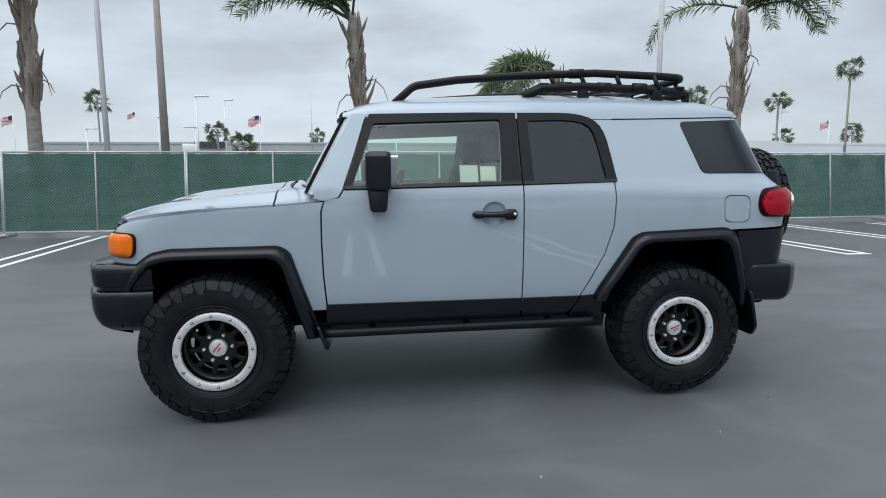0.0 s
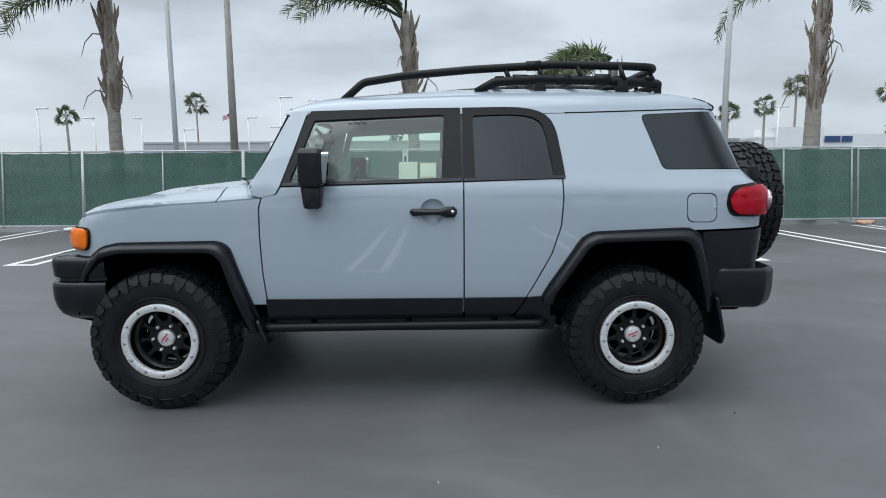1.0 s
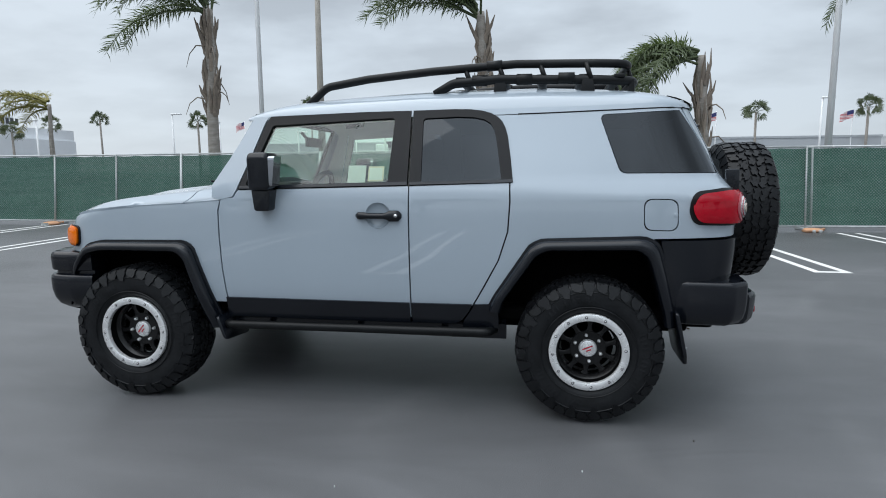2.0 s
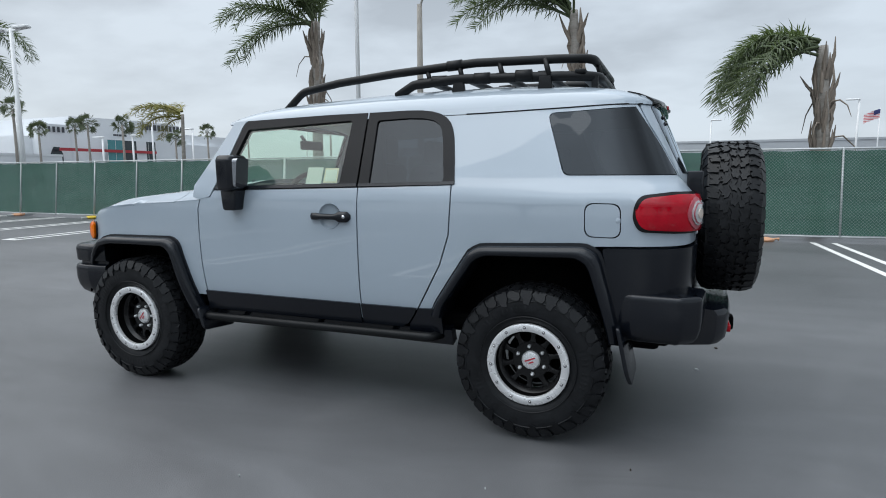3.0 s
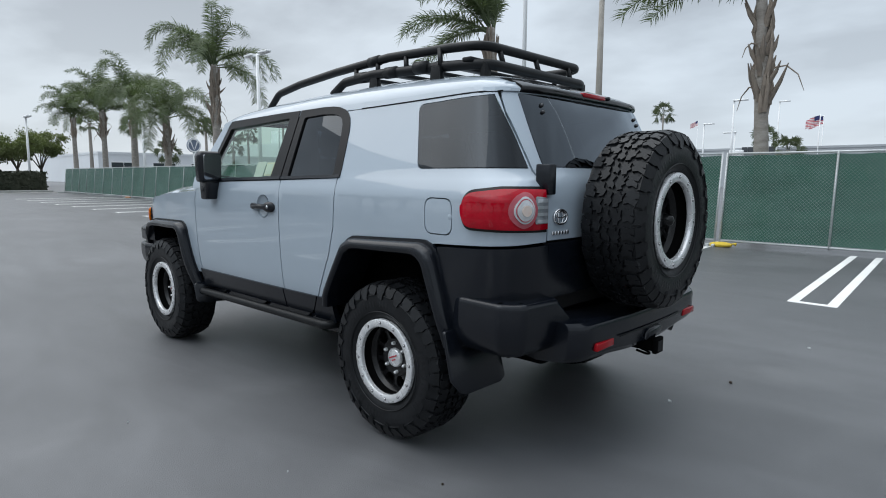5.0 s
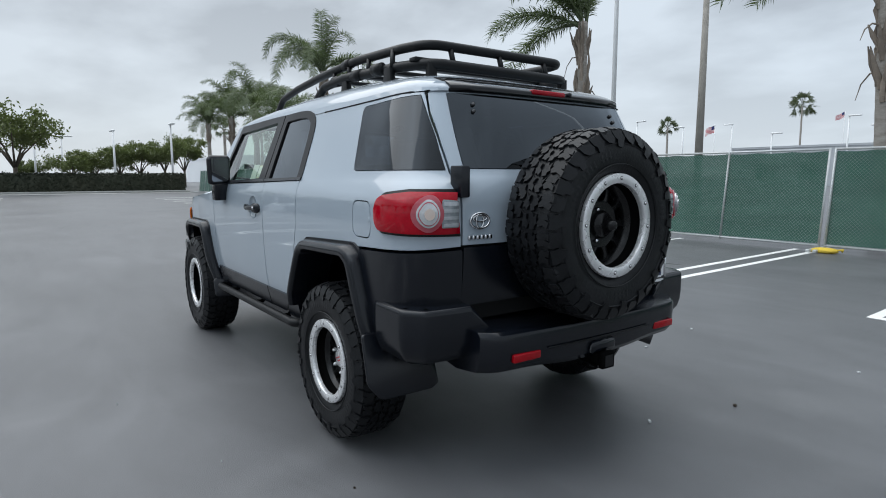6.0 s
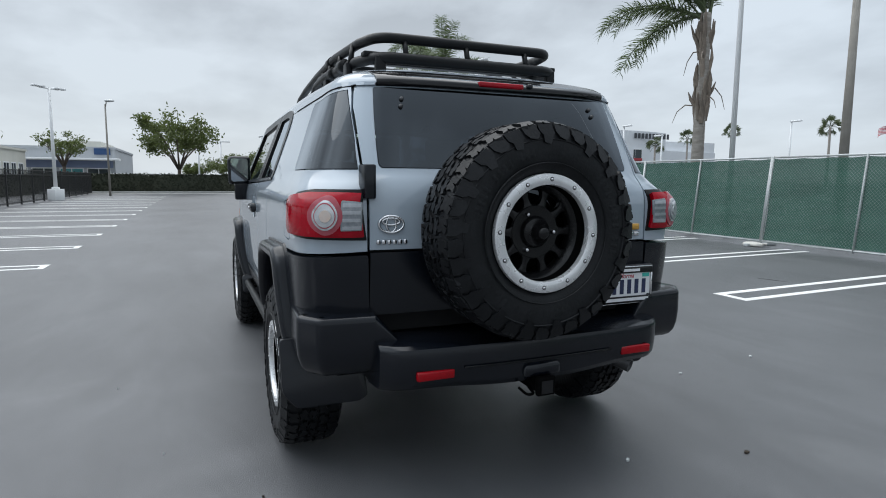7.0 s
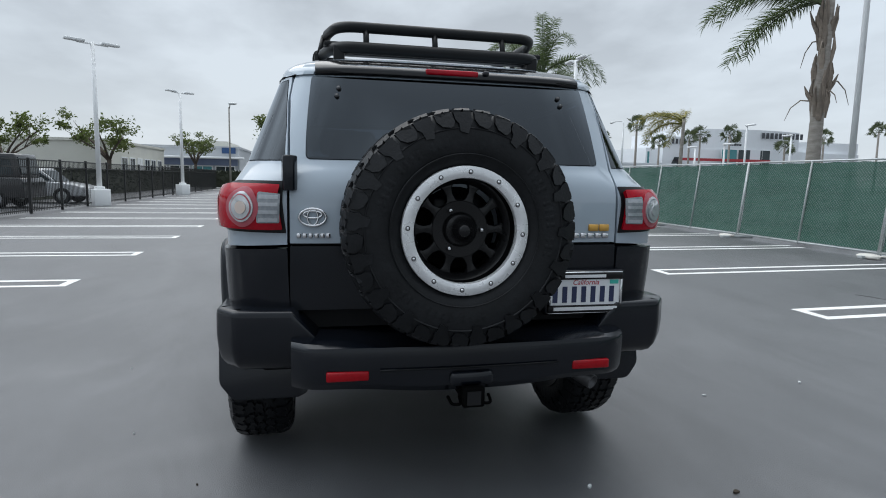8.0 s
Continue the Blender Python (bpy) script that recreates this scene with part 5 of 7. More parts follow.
def roof_w(x):
    z = seam_z(x)
    B = half_w(z) - plan_in(min(x, CR), z)
    if x > CR:
        a = min(0.985, (x - CR) / (rear_x(z) + 0.012 - CR))
        B *= (1 - a ** 4.2) ** (1 / 4.2)
    if x < -0.45:
        B -= 0.35 * (-0.45 - x) ** 2
    return B


def roof_n(x):
    """How square the roof's edge is across: rounder in front, boxy at the tail."""
    f = min(1, max(0, (x - 1.25) / 0.55))
    return 2.9 + 0.5 * f * f * (3 - 2 * f)


def roof(x, s):
    """The roof: s runs from -1 (driver's side seam) to 1."""
    th = s * math.pi / 2
    n = roof_n(x)
    c, q = abs(math.cos(th)), math.sin(th)
    rise = (roof_top(x) - seam_z(x)) * c ** (2 / n)
    # the sides go on leaning in as the flanks do
    return (x, math.copysign(abs(q) ** (2 / n), q) * (roof_w(x) - 0.34 * rise), seam_z(x) + rise)

# ---------------------------------------------------------------- the off-roader: body
car = thing("off_roader", "cement grey retro off-roader with black cladding, roof rack and all-terrain tyres", "car", pose(0, 0.042, 0, 0, 0, 0.35))

FENDER = [(-0.7505, 0.60), (-0.7655, 0.80), (-0.7705, 0.99), (-0.7690, 1.15), (-0.7525, 1.202), (-0.96, 1.184), (-1.28, 1.166), (-1.63, 1.132), (-1.80, 1.106), (-1.93, 1.072), (-2.0, 1.05), (-2.0, 0.84), (-1.70, 0.84),
          (-1.615, 0.885), (-1.51, 0.915), (-1.03, 0.915), (-0.96, 0.87), (-0.86, 0.60)]
DOOR = [(-0.737, 0.545), (-0.757, 0.80), (-0.762, 0.99), (-0.760, 1.147), (-0.742, 1.217), (-0.666, 1.221), (-0.640, 1.262), (0.3635, 1.283), (0.3655, 0.545)]
DOOR2 = [(0.3735, 0.545), (0.3715, 1.283), (0.913, 1.298), (0.916, 1.197), (0.906, 1.041), (0.856, 0.883), (0.779, 0.740), (0.718, 0.630), (0.655, 0.548)]
FRAME1 = fillet([(-0.640, 1.268), (-0.575, 1.455), (-0.512, 1.655), (-0.49, 1.686), (0.10, 1.700), (0.354, 1.701), (0.356, 1.289)], [0, 0, 0, 0, 0, 0, 0])
GLASS1 = fillet([(-0.60, 1.283), (-0.535, 1.455), (-0.472, 1.632), (0.262, 1.662), (0.246, 1.304)], 0.018, 3)
FRAME2 = [(0.368, 1.289), (0.366, 1.701), (0.60, 1.704), (0.69, 1.701), (0.755, 1.692), (0.805, 1.677), (0.842, 1.655), (0.868, 1.628), (0.886, 1.592), (0.900, 1.545), (0.918, 1.43), (0.934, 1.304)]
GLASS2 = fillet([(0.432, 1.304), (0.424, 1.655), (0.62, 1.661), (0.71, 1.656), (0.765, 1.644), (0.802, 1.622), (0.822, 1.59), (0.838, 1.53), (0.872, 1.314)], [0.012, 0.02, 0.02, 0, 0, 0, 0, 0, 0.02], 3)
QUARTER = [(0.921, 1.295), (0.924, 1.197), (0.914, 1.041), (0.8645, 0.883), (0.788, 0.738), (0.727, 0.63), (0.84, 0.63), (1.02, 0.935), (1.10, 0.97), (1.60, 0.985), (1.66, 1.012)] + [(rear_u(-0.668, z), z) for z in (1.035, 1.10, 1.15, 1.20, 1.235, 1.27, 1.30, 1.335, 1.37, 1.42, 1.50, 1.58)] + [
           (rear_u(-0.655, 1.66), 1.660), (rear_u(-0.652, 1.688), 1.688), (1.60, 1.684), (1.40, 1.677), (1.00, 1.667), (0.80, 1.664), (0.850, 1.635), (0.878, 1.592), (0.905, 1.50)]
QWIN = fillet([(1.382, 1.660), (1.488, 1.345), (rear_u(-0.676, 1.345), 1.345), (rear_u(-0.664, 1.678), 1.678)], [0.03, 0.045, 0.004, 0.004], 4)
TAILHOLE = fillet([(1.822, 1.165), (1.85, 1.246), (2.02, 1.262), (rear_u(-0.676, 1.262), 1.262), (rear_u(-0.676, 1.084), 1.084), (2.02, 1.088), (1.85, 1.092)], [0.08, 0.09, 0.1, 0.004, 0.004, 0.1, 0.09], 5)
FUEL = fillet([(1.60, 1.218), (1.768, 1.216), (1.772, 1.052), (1.604, 1.054)], 0.045, 6)
CUP = [(0.195 + 0.071 * math.cos(2 * math.pi * k / 28), 1.124 + 0.071 * math.sin(2 * math.pi * k / 28)) for k in range(28)]
PILLAR = [(-0.672, 1.226), (-0.752, 1.208), (-0.80, 1.222), (-0.805, 1.29), (-0.715, 1.443), (-0.637, 1.588), (-0.588, 1.684), (-0.502, 1.686), (-0.522, 1.655), (-0.585, 1.455), (-0.650, 1.266)]


def grow(poly, d):
    c = [sum(p[i] for p in poly) / len(poly) for i in (0, 1)]
    return [(p[0] + d * (1 if p[0] > c[0] else -1), p[1] + d * (1 if p[1] > c[1] else -1)) for p in poly]


for s in (1, -1):
    part("fender", skin(FENDER, (), body, 0.03, 0.06, s), M_PAINT, car)
    part("a_pillar", skin(PILLAR, (), body, 0.03, 0.05, s, 0.002), M_PAINT, car)
    d = part("front_door", skin(DOOR, (CUP,), body, 0.03, 0.06, s), M_PAINT, car)
    part("window_frame", skin(FRAME1, (GLASS1,), body, 0.03, 0.06, s, 0.004), M_SATIN, d, "satin black window frame")
    g = part("window_glass", skin(grow(GLASS1, 0.004), (), body, 0, 0.08, s, -0.008), G_CLEAR, d, "clear greenish glass")
    g.visible_shadow = False
    part("inner_trim", skin(FRAME1, (GLASS1,), body, 0, 0.08, s, -0.036), M_BEIGE, d, "pale inner trim")
    part("inner_trim", skin(FRAME2, (GLASS2,), body, 0, 0.08, s, -0.036), M_BEIGE, d, "pale inner trim")
    part("inner_trim", skin(PILLAR, (), body, 0, 0.08, s, -0.030), M_BEIGE, d, "pale inner trim")
    part("window_seal", skin([(-0.63, 1.268), (-0.63, 1.284), (0.357, 1.306), (0.357, 1.288)], (), body, 0.012, 0.08, s, 0.008), M_CLAD, d)
    d2 = part("rear_door", skin(DOOR2, (), body, 0.03, 0.06, s), M_PAINT, car)
    part("window_frame", skin(FRAME2, (GLASS2,), body, 0.03, 0.06, s, 0.004), M_SATIN, d2, "satin black window frame")
    part("window_glass", skin(grow(GLASS2, 0.004), (), body, 0, 0.08, s, -0.006), G_TINT, d2, "dark privacy glass")
    part("window_seal", skin([(0.369, 1.288), (0.369, 1.304), (0.932, 1.316), (0.932, 1.300)], (), body, 0.012, 0.08, s, 0.008), M_CLAD, d2)
    q = part("quarter_panel", skin(QUARTER, (QWIN, TAILHOLE, FUEL), body, 0.03, 0.05, s), M_PAINT, car)
    part("quarter_window", skin(grow(QWIN, -0.004), (), body, 0.01, 0.06, s, 0.001), G_TINT, q, "dark privacy glass")
    f = part("fuel_flap", skin(grow(FUEL, -0.005), (), body, 0.02, 0.05, s), M_PAINT, q)
    if s == 1:
        bm = bmesh.new()
        bmesh.ops.create_uvsphere(bm, u_segments=12, v_segments=8, radius=1, matrix=Matrix.Translation((1.757, -0.903, 1.135)) @ Matrix.Diagonal((0.014, 0.008, 0.018, 1)))
        part("finger_catch", bm, M_PAINT, f)
    # black strip behind all gaps on the flank
    part("inner_shell", skin([(-1.70, 0.93), (-0.74, 0.93), (-0.70, 0.60), (0.70, 0.60), (0.90, 0.70), (1.05, 1.0), (1.64, 1.04), (rear_u(-0.66), 1.04), (rear_u(-0.66), 1.30), (0.92, 1.27), (-0.70, 1.19), (-1.70, 1.05)], (), body, 0, 0.10, s, -0.022), M_SEAM, car)
    # rocker cladding under the doors
    part("rocker_trim", skin([(-0.752, 0.515), (-0.752, 0.632), (0.362, 0.632), (0.362, 0.515)], (), body, 0.03, 0.08, s, 0.012), M_CLAD, d, "black door cladding")
    part("rocker_trim", skin([(0.374, 0.518), (0.374, 0.632), (0.716, 0.634), (0.70, 0.60), (0.66, 0.545), (0.62, 0.520)], (), body, 0.03, 0.08, s, 0.012), M_CLAD, d2, "black door cladding")
    part("rocker_trim", skin([(0.728, 0.634), (0.86, 0.642), (0.86, 0.50), (0.66, 0.502), (0.668, 0.540), (0.71, 0.60)], (), body, 0.03, 0.08, s, 0.012), M_CLAD, car, "black sill cladding")
    part("sill", skin([(-0.86, 0.42), (-0.86, 0.512), (0.90, 0.512), (0.90, 0.42)], (), body, 0.06, 0.1, s, -0.01), M_CLAD, car, "black sill")

def amber_dome(u, z):
    """The corner lamp's lens, bulging out of the body."""
    p, q = Vector(body(u, z)), Vector(body(u + 0.002, z)) - Vector(body(u - 0.002, z))
    n = q.cross(Vector((0, 0, 1))).normalized()
    h = 0.010 + 0.024 * max(0, 1 - abs((u + 1.856) / 0.152) ** 4) ** 0.5 * max(0, 1 - abs((z - 0.979) / 0.066) ** 3) ** 0.5
    return tuple(p + n * h)


# front end, plain because it is never faced
for s in (1, -1):
    part("front_panel", skin([(-2.004, 0.84), (-2.004, 1.088), (U_FRONT, 1.088), (U_FRONT, 0.84)], (), body, 0.02, 0.08, s), M_CLAD, car, "black grille panel")
    AMB = fillet([(-1.722, 0.915), (-1.712, 1.040), (-2.00, 1.040), (-2.00, 0.915)], 0.048, 5)
    part("turn_signal", skin(AMB, (), amber_dome, 0.03, 0.02, s, 0.0), M_AMBER, car, "amber corner turn signal lens")
    part("signal_bezel", skin(grow(AMB, 0.004), (), body, 0.03, 0.04, s, 0.010), M_CLAD, car)
part("bonnet", skin([(-1.905, -0.58), (-1.932, -0.38), (-1.932, 0.38), (-1.905, 0.58), (-1.80, 0.775), (-1.63, 0.815), (-1.35, 0.842), (-1.026, 0.846), (-1.026, -0.846), (-1.35, -0.842), (-1.63, -0.815), (-1.80, -0.775)], (), hood, 0.03, 0.07), M_PAINT, car)
part("cowl", skin([(-1.014, -0.848), (-1.014, 0.848), (-0.77, 0.852), (-0.77, -0.852)], (), hood, 0.03, 0.07, 1, 0.002), M_PAINT, car)


# windscreen and its surround
def screen_pt(a, b):
    """a from -1 to 1 across, b from 0 at the cowl to 1 at the roof."""
    w = 0.745 - 0.085 * b
    bow = (1 - a * a)
    return (-0.838 + 0.225 * b - bow * (0.085 - 0.03 * b), a * w, 1.262 + 0.432 * b + 0.012 * bow)


g = part("windscreen", skin([(-0.972, 0.03), (0.972, 0.03), (0.972, 0.955), (-0.972, 0.955)], (), screen_pt, 0, 0.12), G_WIND, car, "clear windscreen")
g.visible_shadow = False
part("windscreen_frame", skin([(-1, -0.04), (1, -0.04), (1, 1.02), (-1, 1.02)], ([(-0.972, 0.03), (0.972, 0.03), (0.972, 0.955), (-0.972, 0.955)],), screen_pt, 0.02, 0.12, 1, 0.003), M_SATIN, car)
for s in (1, -1):
    bm = bmesh.new()
    rows = []
    for k in range(11):
        t = k / 10
        e = Vector(body(-0.808 + 0.220 * t, 1.24 + 0.444 * t))
        e.y *= s
        w = Vector(screen_pt(-1 * s, -0.02 + 1.02 * t))
        mid = (e + w) / 2 + Vector((-0.018, -0.022 * s, 0.0))
        pts = []
        for j in range(7):
            f = j / 6
            pts.append(bm.verts.new(e * (1 - f) ** 2 + mid * 2 * f * (1 - f) + w * f * f))
        rows.append(pts)
    for a, b in zip(rows, rows[1:]):
        for j in range(6):
            bm.faces.new((a[j], a[j + 1], b[j + 1], b[j]) if s < 0 else (a[j], b[j], b[j + 1], a[j + 1]))
    part("pillar_return", bm, M_PAINT, car)

part("roof", skin([(-0.64, -1), (-0.64, 1), (-0.4, 1), (1.872, 1), (1.872, -1), (-0.4, -1)], (), roof, 0.02, 0.05), M_PAINT, car)
for s in (1, -1):
    part("roof_gutter", tube(bmesh.new(), [(x, s * (roof_w(x) + 0.001), seam_z(x)) for x in [0.95 + 0.08 * k for k in range(12)]], 0.0035, 6), M_SEAM, car)
# headliner
part("headliner", skin([(-0.60, -0.96), (-0.60, 0.96), (1.80, 0.96), (1.80, -0.96)], (), lambda x, q: tuple(np.array(roof(x, q)) * (1, 0.97, 1) - np.array((0, 0, 0.035))), 0, 0.12), M_BEIGE, car, "pale headliner")

# tailgate: painted upper half with the window, black lower half
TG = 0.658
RGLASS = fillet([(rear_u(-0.600, 1.352), 1.352), (rear_u(0.600, 1.352), 1.352), (rear_u(0.576, 1.686), 1.686), (rear_u(-0.576, 1.686), 1.686)], [0.04, 0.04, 0.012, 0.012], 5)
tg = part("tailgate", skin([(rear_u(TG, z), z) for z in (1.040, 1.10, 1.15, 1.20, 1.235, 1.27, 1.30, 1.34, 1.40, 1.50, 1.60)] + [(rear_u(0.648, 1.66), 1.66), (rear_u(0.632, 1.715), 1.715), (rear_u(0.60, 1.738), 1.738), (rear_u(-0.60, 1.738), 1.738), (rear_u(-0.632, 1.715), 1.715), (rear_u(-0.648, 1.66), 1.66)] + [(rear_u(-TG, z), z) for z in (1.60, 1.50, 1.40, 1.34, 1.30, 1.27, 1.235, 1.20, 1.15, 1.10, 1.040)], (RGLASS,), body, 0.03, 0.06), M_PAINT, car)
part("rear_window", skin(grow(RGLASS, -0.003), (), body, 0.01, 0.07, 1, 0.002), G_REAR, tg, "dark privacy glass")
part("lower_panel", skin([(rear_u(-TG, 0.785), 0.785), (rear_u(TG, 0.785), 0.785), (rear_u(TG), 1.030), (rear_u(-TG), 1.030)], (), body, 0.03, 0.08, 1, 0.008), M_CLAD, tg, "black textured plastic panel")
part("inner_panel", skin([(rear_u(-0.655), 0.70), (rear_u(0.655), 0.70), (rear_u(0.655), 1.33), (rear_u(-0.655), 1.33)], (), body, 0, 0.1, 1, -0.03), M_SEAM, tg)
for y in (-0.475, 0.455):
    for k in (0, 1):
        p = body(rear_u(y, 1.62), 1.635 - 0.032 * k)
        part("glass_bolt", tube(bmesh.new(), [(p[0], p[1], p[2]), (p[0] + 0.012, p[1], p[2] + 0.004)], [0.011, 0.008], 10), M_STEEL, tg)
# black spoiler band over the tailgate, flush with the roof
def roof_at(x, y):
    lo, hi = 0.0, 1.0
    for k in range(24):
        s = (lo + hi) / 2
        lo, hi = (s, hi) if roof(x, s)[1] < abs(y) else (lo, s)
    return roof(x, lo)[2]


bm = bmesh.new()
rows = []
for k in range(29):
    y = -0.562 + 1.124 * k / 28
    lip = 0.012 * max(0, 1 - (abs(y) / 0.575) ** 6)
    q = body(rear_u(y, 1.69), 1.69)
    prof = [(x, max(1.69, roof_at(x, y)) + h) for x, h in ((q[0] - 0.125, -0.004), (q[0] - 0.11, 0.005), (q[0] - 0.06, 0.008), (q[0] - 0.02, 0.010))]
    prof += [(q[0] + 0.006 + lip, 1.722), (q[0] + 0.012 + lip, 1.712), (q[0] + 0.010 + lip, 1.698), (q[0] + 0.004, 1.690), (q[0] - 0.06, 1.684)]
    rows.append([bm.verts.new((x, q[1], z)) for x, z in prof])
for a, b in zip(rows, rows[1:]):
    for j in range(8):
        bm.faces.new((a[j], b[j], b[j + 1], a[j + 1]))
bm.faces.new(rows[0]); bm.faces.new(rows[-1][::-1])
bmesh.ops.recalc_face_normals(bm, faces=bm.faces[:])
sp = part("spoiler", sharp(bm, 50), M_GLOSS, tg, "gloss black roof spoiler")
part("brake_light", boxm(1.905, 1.940, -0.125, 0.095, 1.706, 1.729, 0.006), M_RED, car, "red high brake light")
part("washer_nozzle", boxm(1.91, 1.944, 0.115, 0.14, 1.712, 1.732, 0.006), M_CLAD, car)
# hinge covers and badge
for z0, z1 in ((1.235, 1.365),):
    bm = bmesh.new()
    prism(bm, fillet([(2.045, -0.690), (2.118, -0.680), (2.125, -0.640), (2.085, -0.628), (2.05, -0.65)], 0.012, 3), z0, z1, "z", 0.008)
    part("hinge_cover", sharp(bm), M_CLAD, car)


def on_tail(y, z, lift=0.004):
    p = Vector(body(rear_u(y, z), z))
    return p + Vector((lift, 0, 0))


def oval(cy, cz, ry, rz, r, tilt=0.0, n=28):
    return [on_tail(cy + ry * math.cos(a) , cz + rz * math.sin(a) + tilt, 0.006) for a in [2 * math.pi * k / n for k in range(n + 1)]]


bm = bmesh.new()
tube(bm, oval(-0.575, 1.138, 0.049, 0.032, 0.006), 0.005, 6, caps=False)
tube(bm, oval(-0.575, 1.138, 0.019, 0.030, 0.005), 0.004, 6, caps=False)
tube(bm, oval(-0.575, 1.148, 0.034, 0.013, 0.005), 0.004, 6, caps=False)
part("badge", bm, M_CHROME, tg, "oval chrome badge")
for k in range(6):
    y = -0.634 + 0.0215 * k
    p = on_tail(y, 1.07)
    part("badge_bar", boxm(p.x - 0.003, p.x + 0.004, y, y + 0.0165, 1.061, 1.078, 0.002, 1), M_CHROME, tg, "plain chrome lettering bar")
for k in range(7):
    y = 0.40 + 0.033 * k
    p = on_tail(y, 1.062)
    part("badge_bar", boxm(p.x - 0.004, p.x + 0.004, y, y + 0.027, 1.058, 1.078, 0.002, 1), M_CHROME, tg, "plain chrome lettering bar")
for k in range(2):
    y = 0.535 + 0.048 * k
    p = on_tail(y, 1.105)
    part("badge_plate", boxm(p.x - 0.004, p.x + 0.004, y, y + 0.044, 1.086, 1.114, 0.003, 1), M_GOLD, tg, "small gold badge")

# tail lamps
def disc_of(uc, zc, ru, rz, n=28):
    return [(uc + ru * math.cos(2 * math.pi * k / n), zc + rz * math.sin(2 * math.pi * k / n)) for k in range(n)]


U_LAMP0, U_LAMP1 = 1.815, rear_u(-0.672, 1.17)


def lamp_base(u, z):
    """The tail lamp's lens swells out of the body towards its middle."""
    p, q = Vector(body(u, z)), Vector(body(u + 0.002, z)) - Vector(body(u - 0.002, z))
    n = q.cross(Vector((0, 0, 1))).normalized()
    f = (u - (U_LAMP0 + U_LAMP1) / 2) / ((U_LAMP1 - U_LAMP0) / 2)
    h = 0.024 * max(0, 1 - abs(f) ** 4) ** 0.5 * max(0, 1 - abs((z - 1.173) / 0.095) ** 4) ** 0.5
    return tuple(p + n * h)


for s in (1, -1):
    out = grow(TAILHOLE, -0.010)
    lamp = part("tail_lamp", skin(out, (), lamp_base, 0.03, 0.03, s, 0.012), M_RED, car, "red tail lamp lens")
    part("lamp_gasket", skin(grow(TAILHOLE, 0.006), (), body, 0.03, 0.04, s, 0.0045), M_SATIN, lamp)
    uc, zc = rear_u(-0.812), 1.172
    part("lamp_ring", skin(disc_of(uc, zc, 0.079, 0.068), (), lamp_base, 0.01, 0.03, s, 0.016), M_PINK, lamp, "frosted pink lamp ring")
    part("chrome_ring", skin(disc_of(uc, zc, 0.058, 0.051), (), lamp_base, 0.01, 0.03, s, 0.021), M_CLEARLAMP, lamp, "bright clear lamp rim")
    part("reverse_lamp", skin(disc_of(uc, zc, 0.050, 0.044), (), lamp_base, 0.012, 0.03, s, 0.0235), M_PINK if s == 1 else M_GREYLENS, lamp, "clear round lamp")
    part("lens_face", skin(disc_of(uc, zc, 0.046, 0.040), (), lamp_base, 0.012, 0.03, s, 0.026), M_CLEARLAMP, lamp, "clear round lens")
    part("bulb", skin(disc_of(uc + 0.004, zc, 0.026, 0.022, 20), (), lamp_base, 0.01, 0.02, s, 0.030), M_BULB if s == 1 else M_CLEARLAMP, lamp)
    sq = fillet([(uc + 0.070, 1.118), (rear_u(-0.694), 1.118), (rear_u(-0.694), 1.222), (uc + 0.070, 1.226)], 0.006, 3)
    part("clear_section", skin(sq, (), lamp_base, 0.01, 0.03, s, 0.0145), M_GREYLENS, lamp, "grey prism lens section")
    for z0 in (1.122, 1.150, 1.178, 1.204):
        part("prism_bar", skin([(uc + 0.078, z0), (rear_u(-0.700), z0), (rear_u(-0.700), z0 + 0.013), (uc + 0.078, z0 + 0.013)], (), lamp_base, 0.02, 0.03, s, 0.0175), M_PRISM, lamp)
# ---------------------------------------------------------------- the off-roader: cladding, bumpers, fittings
def arch(poly_out, poly_in, s, name="wheel_arch_flare"):
    """A black arch moulding: a rounded band between an outer and an inner line, standing off the body."""
    N = 44

    def walk_line(poly):
        pts = [Vector((*p, 0)) for p in fillet([(a, b, 0) for a, b in poly], 0.07, 6, closed=False)]
        acc = [0]
        for a, b in zip(pts, pts[1:]):
            acc.append(acc[-1] + (b - a).length)
        res = []
        for k in range(N + 1):
            d = acc[-1] * k / N
            i = max(0, min(len(pts) - 2, int(np.searchsorted(acc, d) - 1)))
            t = (d - acc[i]) / max(1e-9, acc[i + 1] - acc[i])
            res.append(pts[i].lerp(pts[i + 1], t))
        return res
    A, B = walk_line(poly_out), walk_line(poly_in)
    prof = ((-0.10, -0.006), (-0.08, 0.010), (0.10, 0.012), (0.14, 0.034), (0.24, 0.050), (0.48, 0.062), (0.76, 0.065), (0.93, 0.058), (1.0, 0.040), (1.0, -0.06), (0.96, -0.16))
    bm = bmesh.new()
    rows = []
    for a, b in zip(A, B):
        row = []
        for f, h in prof:
            p = a.lerp(b, f)
            q = Vector(body(p.x, max(0.45, p.y)))
            row.append(bm.verts.new((p.x if abs(p.x) < 1.5 else q.x, (q.y - h) * s, p.y)))
        rows.append(row)
    for a, b in zip(rows, rows[1:]):
        for j in range(len(prof) - 1):
            bm.faces.new((a[j], a[j + 1], b[j + 1], b[j]))
    bmesh.ops.recalc_face_normals(bm, faces=bm.faces[:])
    return part(name, sharp(bm, 50), M_CLAD, car, "black plastic wheel arch flare")


